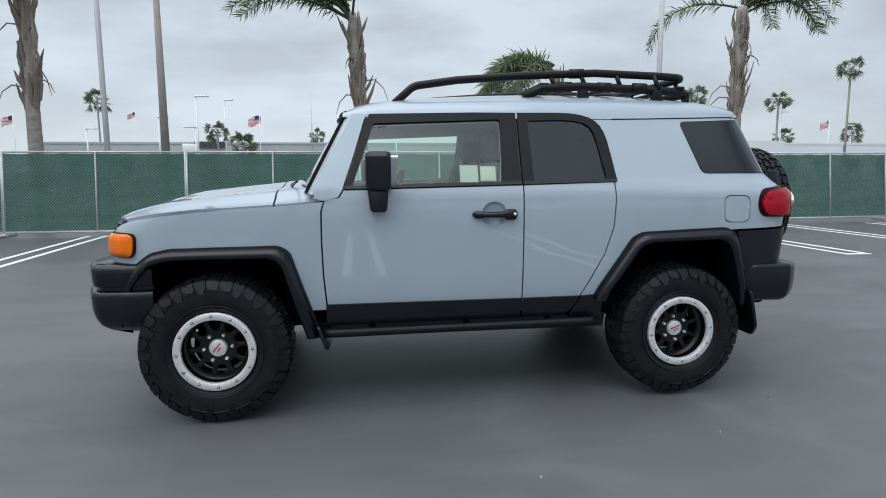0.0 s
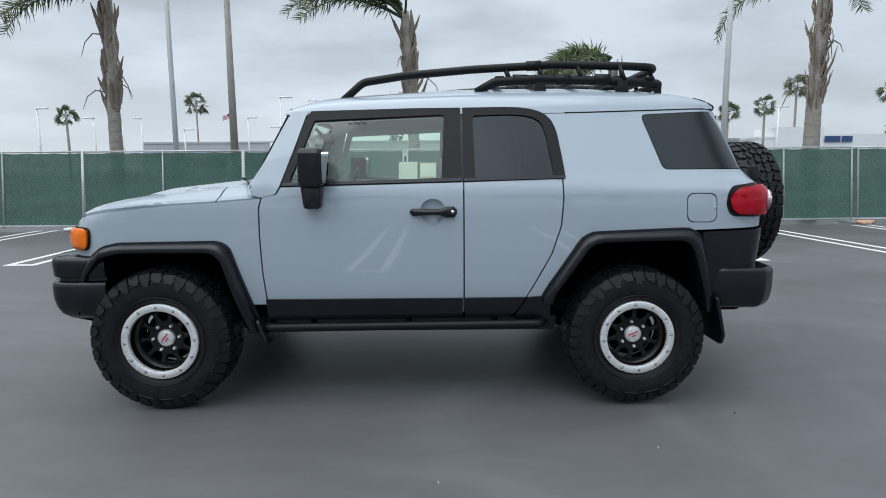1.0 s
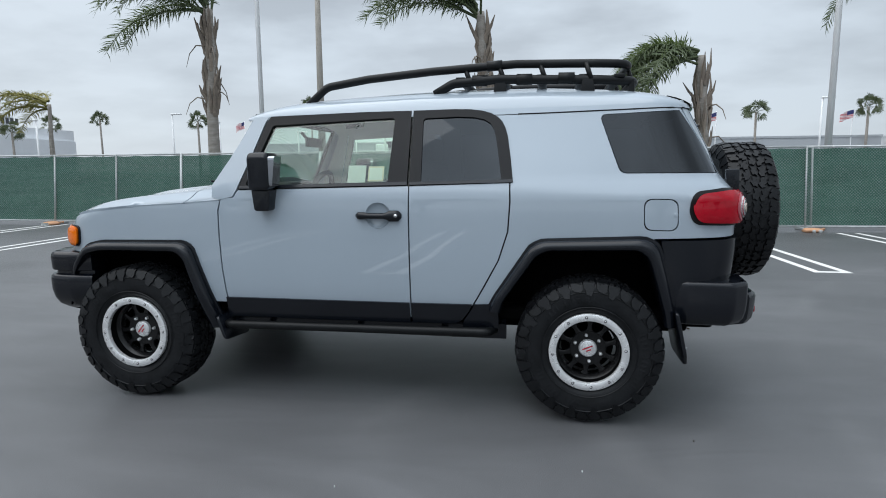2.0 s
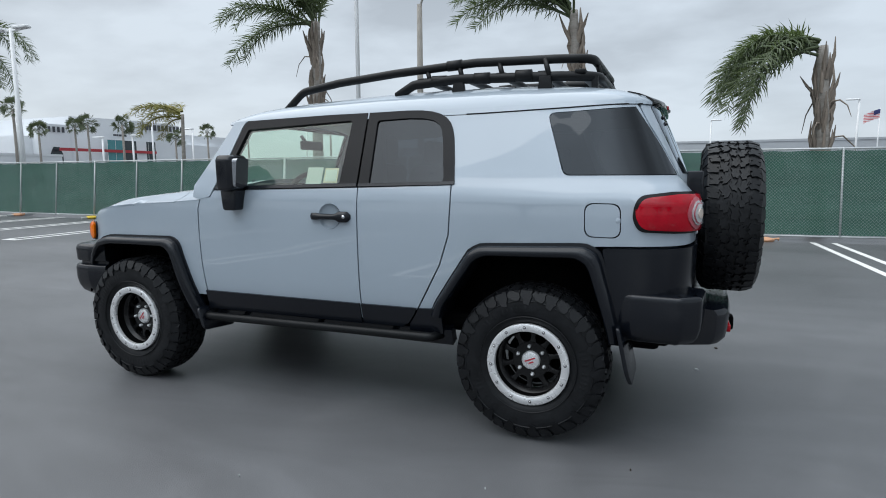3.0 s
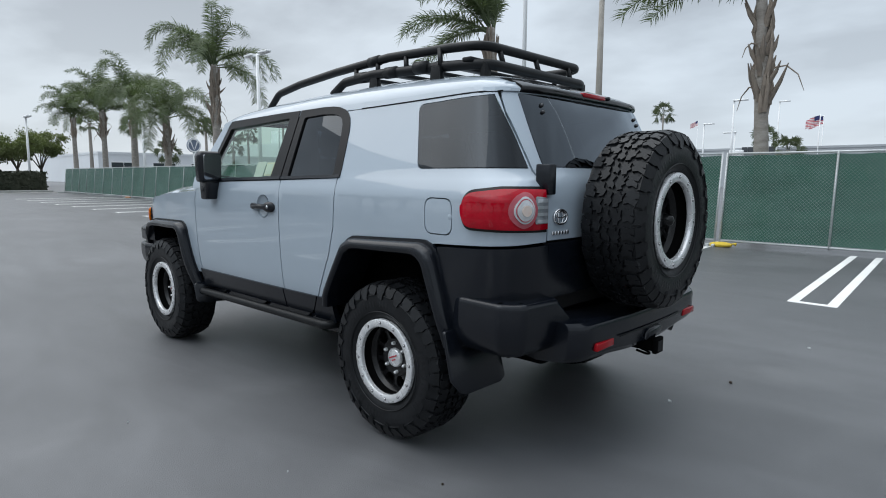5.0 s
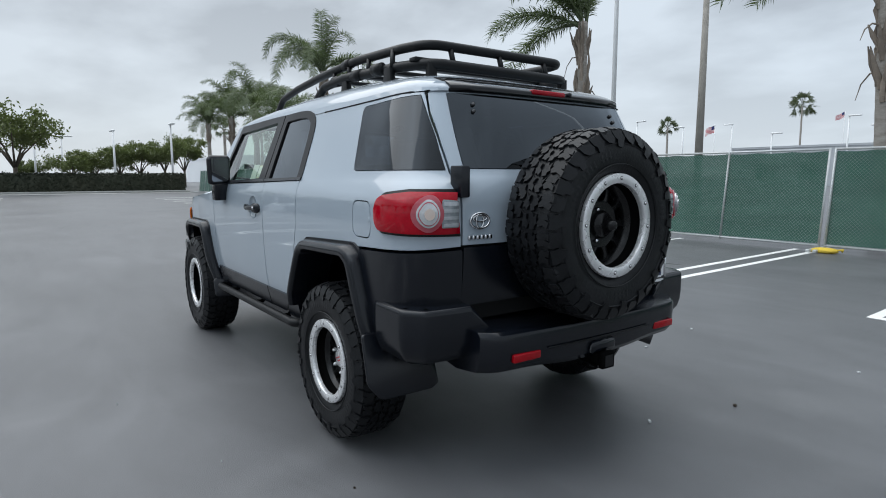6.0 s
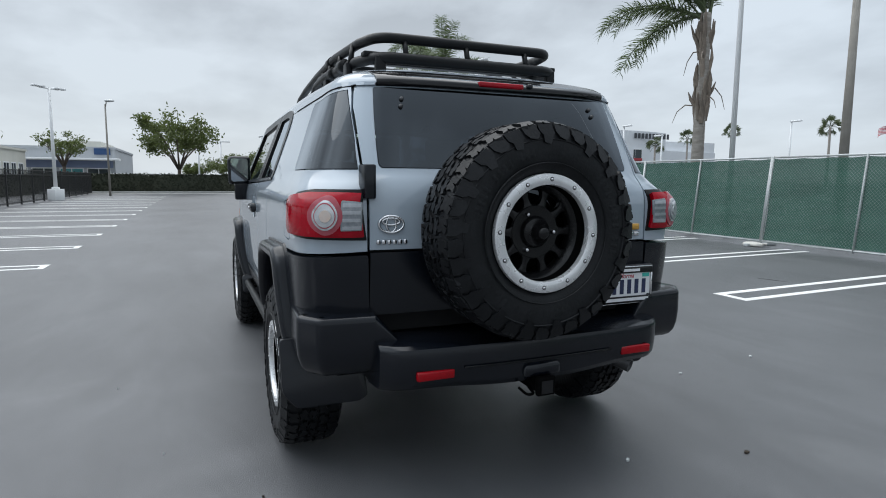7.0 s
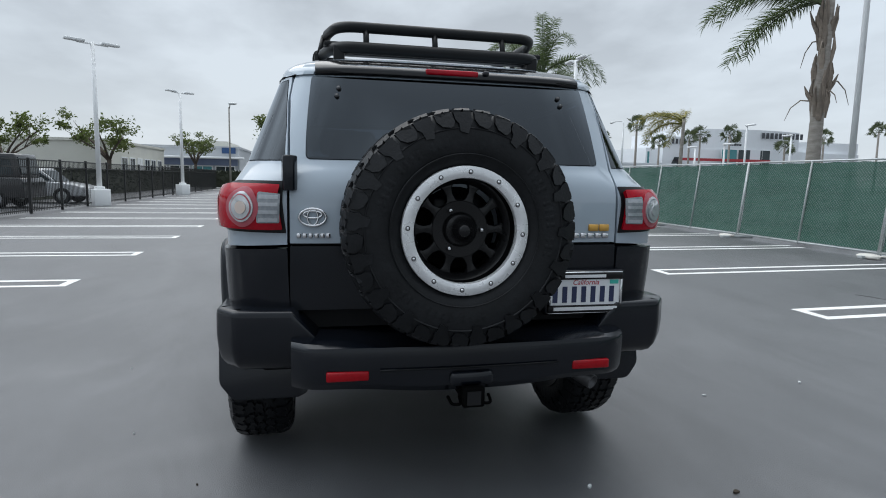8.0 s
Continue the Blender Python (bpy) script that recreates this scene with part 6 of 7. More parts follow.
F_OUT = [(-1.815, 0.765), (-1.775, 0.830), (-1.635, 0.935), (-1.54, 0.958), (-1.00, 0.966), (-0.940, 0.935), (-0.800, 0.500), (-0.785, 0.44)]
F_IN = [(-1.775, 0.690), (-1.748, 0.745), (-1.625, 0.878), (-1.52, 0.902), (-1.032, 0.904), (-0.980, 0.858), (-0.872, 0.470), (-0.865, 0.44)]
R_OUT = [(0.800, 0.610), (0.835, 0.685), (1.028, 0.975), (1.09, 1.003), (1.61, 1.022), (1.68, 0.990), (1.80, 0.62), (1.82, 0.55)]
R_IN = [(0.872, 0.600), (0.890, 0.665), (1.065, 0.920), (1.125, 0.946), (1.575, 0.955), (1.625, 0.920), (1.735, 0.61), (1.75, 0.55)]
for s in (1, -1):
    arch(F_OUT, F_IN, s)
    arch(R_OUT, R_IN, s)
    # wheel well liners
    for cx, r, top in ((-WB + 0.035, 0.585, 0.925), (WB - 0.035, 0.60, 0.985)):
        bm = bmesh.new()
        rows = []
        for k in range(25):
            a = math.radians(12 + 156 * k / 24)
            x, z = cx + r * 0.90 * math.copysign(abs(math.cos(a)) ** 0.7, math.cos(a)), 0.30 + (top - 0.30) * math.sin(a) ** 0.6
            rows.append([bm.verts.new((x, -y * s, z)) for y in (0.872, 0.74, 0.645)])
        for a, b in zip(rows, rows[1:]):
            for j in range(2):
                bm.faces.new((a[j], a[j + 1], b[j + 1], b[j]))
        bm.faces.new([r_[2] for r_ in rows])
        part("wheel_well", bm, M_DARK, car, "black wheel well liner")
    # step bar
    bm = tube(bmesh.new(), fillet([(-0.76, -0.76 * s, 0.462), (-0.76, -0.892 * s, 0.468), (0.80, -0.892 * s, 0.480), (0.86, -0.76 * s, 0.482)], 0.05, 6, closed=False), 0.025, 12)
    st = part("step_bar", bm, M_RACK, car, "black tubular side step")
    for x in (-0.5, 0.05, 0.55):
        part("bracket", boxm(x - 0.018, x + 0.018, min(-0.89 * s, -0.6 * s), max(-0.89 * s, -0.6 * s), 0.462, 0.482, 0.005, 1), M_DARK, st)
    # mud flaps
    bm = prism(bmesh.new(), fillet([(-0.965 * s, 0.64), (-0.62 * s, 0.64), (-0.60 * s, 0.37), (-0.64 * s, 0.350), (-0.905 * s, 0.350), (-0.962 * s, 0.42)], [0.02, 0.02, 0.02, 0.03, 0.06, 0.06], 6), 1.765, 1.785, "x", 0.006, 2)
    for v in bm.verts:
        v.co.x += max(0, 0.64 - v.co.z) * 0.22
    part("mud_flap", bm, M_CLAD, car, "black rear mud flap")
    bm = prism(bmesh.new(), fillet([(-0.93 * s, 0.52), (-0.66 * s, 0.52), (-0.66 * s, 0.36), (-0.93 * s, 0.38)], 0.03, 4), -0.81, -0.79, "x", 0.004, 1)
    for v in bm.verts:
        v.co.x += max(0, 0.52 - v.co.z) * 0.35
    part("mud_flap", bm, M_CLAD, car, "black front mud flap")
    # black lower rear corner
    part("corner_panel", skin(fillet([(1.690, 1.002), (rear_u(-0.668), 1.022), (rear_u(-0.668), 0.74), (1.84, 0.70), (1.84, 0.56), (1.79, 0.56)], 0.01, 3), (), body, 0.05, 0.05, s, 0.012), M_CLAD, car, "black rear corner cladding")
    # bumper end: one band round the corner with a ledge, a chamfer and a tucked-in foot
    plan = fillet([(1.775, -0.900), (1.83, -0.921), (2.050, -0.932), (2.135, -0.862), (2.155, -0.655), (2.168, -0.560)], [0, 0.03, 0.05, 0.05, 0.03, 0], 7, closed=False)
    cut = ((-0.15, 0.802), (-0.020, 0.798), (-0.008, 0.793), (-0.001, 0.784), (0.001, 0.770), (0.002, 0.690), (-0.003, 0.636), (-0.014, 0.598), (-0.034, 0.572), (-0.066, 0.558), (-0.17, 0.552))
    bm = bmesh.new()
    rows = []
    for k, q in enumerate(plan):
        a, b = Vector(plan[max(0, k - 1)][:2]), Vector(plan[min(len(plan) - 1, k + 1)][:2])
        t = (b - a).normalized()
        nrm = Vector((-t.y, t.x)) * -1
        end = max(0, (q[1] + 0.655) / 0.095)
        low = 0.795 - 0.105 * end * end
        row = []
        for o, z in cut:
            w = Vector((q[0], q[1])) + nrm * o
            row.append(bm.verts.new((w.x, w.y * s, min(z, low - (0.795 - z) * 0.25))))
        rows.append(row)
    for a, b in zip(rows, rows[1:]):
        for j in range(len(cut) - 1):
            bm.faces.new((a[j], a[j + 1], b[j + 1], b[j]))
    bm.faces.new(rows[0]); bm.faces.new(rows[-1][::-1])
    bmesh.ops.recalc_face_normals(bm, faces=bm.faces[:])
    part("corner_bumper", sharp(bm, 60), M_CLAD, car, "black bumper end")

# centre rear bumper with step
sect = [(2.00, 0.702), (2.20, 0.698), (2.274, 0.692), (2.290, 0.680), (2.296, 0.665), (2.292, 0.590), (2.284, 0.545), (2.262, 0.520), (2.10, 0.505), (2.00, 0.52)]
bm = bmesh.new()
rows = []
for k in range(33):
    y = -0.655 + 1.31 * k / 32
    e = max(0, (abs(y) - 0.56) / 0.095)
    dip = 0.018 * math.exp(-(y / 0.32) ** 4)
    rows.append([bm.verts.new((x - 0.05 * e * e * (x - 2.03) / 0.27 - 0.035 * (y / 0.66) ** 2, y, z - (dip if z < 0.56 else 0) - (0.02 * math.exp(-(y / 0.4) ** 4) if z > 0.68 else 0))) for x, z in sect])
for a, b in zip(rows, rows[1:]):
    for j in range(len(sect) - 1):
        bm.faces.new((a[j], b[j], b[j + 1], a[j + 1]))
bm.faces.new(rows[0]); bm.faces.new(rows[-1][::-1])
bmesh.ops.recalc_face_normals(bm, faces=bm.faces[:])
rb = part("rear_bumper", sharp(bm, 30), M_CLAD, car, "black plastic rear bumper with a step")
part("trim_line", tube(bmesh.new(), [(2.299 - 0.035 * (y / 0.66) ** 2, y, 0.598) for y in [-0.34 + 0.076 * k for k in range(10)]], 0.004, 6), M_RACK, rb)
for y0, y1 in ((-0.532, -0.380), (0.410, 0.565)):
    p = 2.297 - 0.035 * ((y0 + y1) / 1.32) ** 2
    bm = boxm(p - 0.02, p + 0.004, y0, y1, 0.560, 0.596, 0.006)
    part("reflector", bm, M_REDREF, rb, "red rear reflector")
# hitch receiver
hi = part("tow_hitch", boxm(2.05, 2.325, -0.034, 0.034, 0.462, 0.524, 0.008), M_DARK, car, "black tow hitch receiver")
part("receiver_rim", boxm(2.308, 2.335, -0.042, 0.042, 0.453, 0.532, 0.008), M_DARK, hi)
# flat dark plate on the rim, standing for the shade inside the tube
part("receiver_hollow_shade", boxm(2.334, 2.337, -0.026, 0.026, 0.464, 0.516), M_SEAM, hi, smooth=False)
for s in (1, -1):
    part("chain_loop", tube(bmesh.new(), fillet([(2.25, 0.036 * s, 0.470), (2.305, 0.040 * s, 0.458), (2.305, 0.075 * s, 0.458), (2.25, 0.08 * s, 0.470)], 0.018, 4, closed=False), 0.006, 8), M_DARK, hi)
part("hitch_cover", boxm(2.27, 2.31, -0.085, 0.085, 0.525, 0.585, 0.02), M_CLAD, rb)
# exhaust
bm = bmesh.new()
lathe(bm, [(0.026, -0.25), (0.031, -0.25), (0.031, 0.0), (0.027, 0.0), (0.026, -0.2)], 20, "x", m=Matrix.Translation((2.17, 0.555, 0.462)) @ Matrix.Rotation(radians(28), 4, "Z") @ Matrix.Rotation(radians(14), 4, "Y"))
part("exhaust_tip", bm, M_STEEL, car, "dark steel exhaust tip")
# number plate with its frame; the characters are plain bars
pl = part("number_plate", boxm(2.142, 2.147, 0.362, 0.668, 0.762, 0.912, 0.001, 1), M_PLATE, tg, "white number plate in a chrome frame", smooth=False)
for y0, y1, z0, z1 in ((0.352, 0.678, 0.755, 0.786), (0.352, 0.678, 0.892, 0.920), (0.352, 0.364, 0.786, 0.892), (0.666, 0.678, 0.786, 0.892)):
    part("plate_frame", boxm(2.140, 2.154, y0, y1, z0, z1, 0.003, 1), M_CHROME if z1 - z0 > 0.05 else M_SATIN, pl)
part("plate_frame", boxm(2.13, 2.150, 0.350, 0.680, 0.916, 0.924, 0.003, 1), M_CHROME, pl)
part("plate_frame", boxm(2.13, 2.150, 0.350, 0.680, 0.751, 0.757, 0.003, 1), M_CHROME, pl)
for k in range(7):
    y = 0.372 + 0.0415 * k
    part("plate_bar", boxm(2.147, 2.149, y, y + 0.021, 0.797, 0.863), M_NAVY, pl, "plain navy bar", smooth=False)
txt = bpy.data.curves.new("state_word", "FONT")
txt.body, txt.size, txt.align_x, txt.extrude, txt.shear = "California", 0.030, "CENTER", 0.0006, 0.25
tmp = bpy.data.objects.new("state_word", txt)
bm = bmesh.new()
bm.from_mesh(tmp.to_mesh())
tmp.to_mesh_clear()
bpy.data.objects.remove(tmp)
for v in bm.verts:
    v.co = Vector((2.1478 + v.co.z, 0.515 + v.co.x, 0.870 + v.co.y))
part("state_word", bm, M_REDDECAL, pl, "red lettered state word", smooth=False)
part("plate_sticker", boxm(2.147, 2.1492, 0.622, 0.660, 0.872, 0.889), M_TEALST, pl, "teal sticker", smooth=False)
part("frame_bar", boxm(2.154, 2.156, 0.375, 0.655, 0.765, 0.779), M_PLATE, pl, "plain white bar", smooth=False)
part("frame_bar", boxm(2.154, 2.156, 0.42, 0.60, 0.900, 0.912), M_PLATE, pl, "plain white bar", smooth=False)
part("plate_recess", boxm(2.10, 2.141, 0.34, 0.69, 0.745, 0.93, 0.01), M_CLAD, tg)

# front bumper: one band round both corners, an upper block and a lower block with a slot between them
half = fillet([(-1.66, -0.872), (-1.80, -0.893), (-1.955, -0.880), (-2.035, -0.700), (-2.046, -0.300)], [0, 0.03, 0.09, 0.08, 0], 7, closed=False)
half = [(p[0], p[1]) for p in half]
plan = half + [(x, -y) for x, y in reversed(half)]
cut = ((-0.16, 0.884), (-0.030, 0.881), (-0.012, 0.874), (-0.003, 0.860), (0.000, 0.842), (-0.004, 0.772), (-0.010, 0.764), (-0.030, 0.760), (-0.030, 0.742), (-0.006, 0.738), (0.004, 0.728), (0.008, 0.705), (0.006, 0.640), (-0.006, 0.590), (-0.030, 0.548), (-0.080, 0.515), (-0.18, 0.480))
bm = bmesh.new()
rows = []
for k, q in enumerate(plan):
    t = (Vector(plan[min(len(plan) - 1, k + 1)]) - Vector(plan[max(0, k - 1)])).normalized()
    nrm = Vector((t.y, -t.x))
    nrm = nrm if nrm.dot(Vector((q[0] + 1.2, q[1]))) > 0 else -nrm
    rows.append([bm.verts.new((q[0] + nrm.x * o, q[1] + nrm.y * o, z)) for o, z in cut])
for a, b in zip(rows, rows[1:]):
    for j in range(len(cut) - 1):
        bm.faces.new((a[j], a[j + 1], b[j + 1], b[j]))
bm.faces.new(rows[0][::-1]); bm.faces.new(rows[-1])
bmesh.ops.recalc_face_normals(bm, faces=bm.faces[:])
part("front_bumper", sharp(bm, 40), M_CLAD, car, "black plastic front bumper with a slot round it")

# underbody
ub = part("chassis", boxm(-1.60, 1.95, -0.45, 0.45, 0.40, 0.56, 0.03), M_DARK, car, "black chassis and underbody")
part("floor_pan", boxm(-1.7, 2.0, -0.78, 0.78, 0.52, 0.60, 0.02), M_DARK, car)
for x in (-WB, WB):
    part("axle", tube(bmesh.new(), [(x, -0.68, HUB_Z), (x, 0.68, HUB_Z)], 0.045, 12), M_DARK, ub)
bm = bmesh.new()
bmesh.ops.create_uvsphere(bm, u_segments=16, v_segments=10, radius=0.14, matrix=Matrix.Translation((WB, 0.05, HUB_Z)))
part("differential", bm, M_DARK, ub)
for s in (1, -1):
    for x in (-WB, WB):
        part("shock_absorber", tube(bmesh.new(), [(x + 0.12, 0.52 * s, 0.36), (x + 0.05, 0.48 * s, 0.82)], [0.032, 0.026], 10), M_DARK, ub)
bm = tube(bmesh.new(), [(0.9, 0.45, 0.44), (1.4, 0.5, 0.48), (1.95, 0.5, 0.47)], 0.03, 10)
part("exhaust_pipe", bm, M_STEEL, ub)
part("muffler", tube(bmesh.new(), [(0.2, 0.38, 0.42), (0.85, 0.42, 0.43)], 0.09, 14), M_STEEL, ub)

# door handles
for s in (1, -1):
    for d in [o for o in car.children if o.name.startswith("front_door")][(0 if s == 1 else 1):][:1]:
        bm = bmesh.new()
        rows = []
        for k in range(17):
            x = 0.068 + 0.262 * k / 16
            f = k / 16
            bow = 0.030 + 0.016 * math.sin(math.pi * f)
            h = 0.021 + 0.010 * (f > 0.72) - 0.004 * (0.2 < f < 0.65)
            ends = min(1, min(f, 1 - f) * 10 + 0.35)
            rows.append([bm.verts.new((x, -(0.904 + bow * (0.5 + 0.5 * math.cos(a)) * ends) * s, 1.122 + h * math.sin(a) * ends)) for a in [2 * math.pi * j / 14 for j in range(14)]])
        for a, b in zip(rows, rows[1:]):
            for j in range(14):
                bm.faces.new((a[j], a[(j + 1) % 14], b[(j + 1) % 14], b[j]))
        bm.faces.new(rows[0]); bm.faces.new(rows[-1])
        bmesh.ops.recalc_face_normals(bm, faces=bm.faces[:])
        hd = part("door_handle", bm, M_CLAD, d, "black pull handle")
        bm = bmesh.new()
        lathe(bm, [(0.0708, 0.001), (0.067, -0.005), (0.055, -0.013), (0.03, -0.019), (0.001, -0.020)], 32, "y", m=Matrix.Translation((0.195, -0.9115 * s, 1.124)) @ Matrix.Rotation(0 if s == 1 else math.pi, 4, "Z") @ Matrix.Diagonal((1, -1, 1, 1)))
        part("handle_cup", bm, M_PAINT, d)
        bm = bmesh.new()
        lathe(bm, [(0.010, 0.0), (0.010, -0.004), (0.001, -0.005)], 16, "y", m=Matrix.Translation((0.305, -0.948 * s, 1.124)) @ Matrix.Diagonal((1, s, 1, 1)))
        part("keyhole", bm, M_CHROME, d)
        # mirror
        ms = bmesh.new()
        prism(ms, fillet([(-1.030 * s, 1.262), (-1.035 * s, 1.445), (-1.015 * s, 1.472), (-0.885 * s, 1.472), (-0.870 * s, 1.45), (-0.875 * s, 1.275)], 0.025, 4), -0.522, -0.388, "x", 0.028, 4)
        for v in ms.verts:
            if v.co.x < -0.46:
                v.co.y += s * 0.02 * (abs(v.co.y) - 0.95) / 0.08
        mo = part("wing_mirror", sharp(ms, 50), M_CLAD, d, "black door mirror")
        mg = prism(bmesh.new(), fillet([(-1.012 * s, 1.282), (-1.015 * s, 1.452), (-0.893 * s, 1.452), (-0.893 * s, 1.290)], 0.02, 4), -0.3890, -0.3865, "x")
        for v in mg.verts:
            if v.co.x > -0.388:
                v.co.x += (v.co.z - 1.28) * 0.12 + (abs(v.co.y) - 0.89) * 0.12
        part("mirror_glass", mg, M_MIRROR, mo, smooth=False)
        sk = bmesh.new()
        prism(sk, fillet([(-0.500, 1.148), (-0.515, 1.28), (-0.400, 1.28), (-0.412, 1.148)], 0.02, 4), -0.985 * s, -0.87 * s, "y", 0.010, 2)
        part("mirror_foot", sharp(sk, 50), M_CLAD, mo)

# wipers
for y in (-0.45, 0.05):
    part("wiper", tube(bmesh.new(), [(-0.96, y, 1.285), (-0.93, y - 0.12, 1.30), (-0.90, y - 0.28, 1.312)], [0.012, 0.008, 0.006], 6), M_CLAD, car, "black windscreen wiper")

# roof rack
zb = roof(-0.42, -0.76)[2] - 0.02
rk = part("roof_rack", tube(bmesh.new(), fillet([(-0.40, -0.58, zb), (-0.215, -0.565, 1.862), (0.05, -0.562, 1.898), (0.45, -0.56, 1.928), (0.95, -0.556, 1.952), (1.40, -0.540, 1.944), (1.60, -0.495, 1.942),
          (1.60, 0.495, 1.942), (1.40, 0.540, 1.944), (0.95, 0.556, 1.952), (0.45, 0.56, 1.928), (0.05, 0.562, 1.898), (-0.215, 0.565, 1.862), (-0.40, 0.58, zb)], [0, 0.12, 0.3, 0.3, 0.3, 0.14, 0.13, 0.13, 0.14, 0.3, 0.3, 0.3, 0.12, 0], 8, closed=False), 0.0225, 12), M_RACK, car, "black tubular roof rack")
rk.matrix_basis = Matrix.Translation((-0.40, 0, 1.74)) @ Matrix.Diagonal((0.982, 0.930, 1.09, 1)) @ Matrix.Translation((0.40, 0, -1.74))
part("lower_rail", tube(bmesh.new(), fillet([(0.47, -0.600, 1.80), (0.58, -0.595, 1.856), (0.85, -0.590, 1.872), (1.42, -0.560, 1.858), (1.635, -0.505, 1.853), (1.635, 0.505, 1.853), (1.42, 0.560, 1.858), (0.85, 0.590, 1.872), (0.58, 0.595, 1.856), (0.47, 0.600, 1.80)],
     [0, 0.1, 0.2, 0.2, 0.14, 0.14, 0.2, 0.2, 0.1, 0], 8, closed=False), 0.0245, 12), M_RACK, rk)
for s in (1, -1):
    for x, zu, zl in ((0.66, 1.938, 1.864), (0.86, 1.948, 1.872), (1.10, 1.948, 1.866), (1.36, 1.945, 1.860)):
        part("rack_post", tube(bmesh.new(), [(x - 0.01, -0.556 * s, zu), (x + 0.02, -0.580 * s, zl)], 0.0145, 8), M_RACK, rk)
    for x in (0.86, 1.36):
        part("rack_foot", sharp(prism(bmesh.new(), [(x - 0.05, 1.74), (x + 0.05, 1.74), (x + 0.03, 1.86), (x - 0.03, 1.86)], -0.605 * s, -0.57 * s, "y", 0.006)), M_RACK, rk)
    for x in (0.74, 1.00, 1.24):
        part("rail_clamp", tube(bmesh.new(), [(x - 0.045, -0.588 * s, 1.869), (x + 0.045, -0.584 * s, 1.868)], 0.029, 12), M_RACK, rk)
    part("rail_clamp", tube(bmesh.new(), [(0.78, -0.557 * s, 1.945), (0.87, -0.556 * s, 1.949)], 0.027, 12), M_RACK, rk)
    part("rail_base", tube(bmesh.new(), [(-0.47, -0.585 * s, roof(-0.47, -0.78)[2]), (-0.33, -0.580 * s, roof(-0.33, -0.78)[2] - 0.002)], 0.032, 10, squash=0.5), M_RACK, rk)
for y in (-0.36, -0.02, 0.33):
    part("rack_post", tube(bmesh.new(), [(1.60, y, 1.942), (1.635, y, 1.853)], 0.0145, 8), M_RACK, rk)
for s in (1, -1):
    part("rack_foot", sharp(prism(bmesh.new(), [(-0.49 * s - 0.03, 1.72), (-0.49 * s + 0.03, 1.72), (-0.49 * s + 0.025, 1.86), (-0.49 * s - 0.025, 1.86)], 1.595, 1.63, "x", 0.006)), M_RACK, rk)
for x in (0.62, 0.86, 1.10, 1.34, 1.54):
    part("crossbar", sharp(boxm(x - 0.03, x + 0.03, -0.56, 0.56, 1.880 - 0.02 * abs(x - 0.9), 1.900 - 0.02 * abs(x - 0.9), 0.006)), M_RACK, rk)

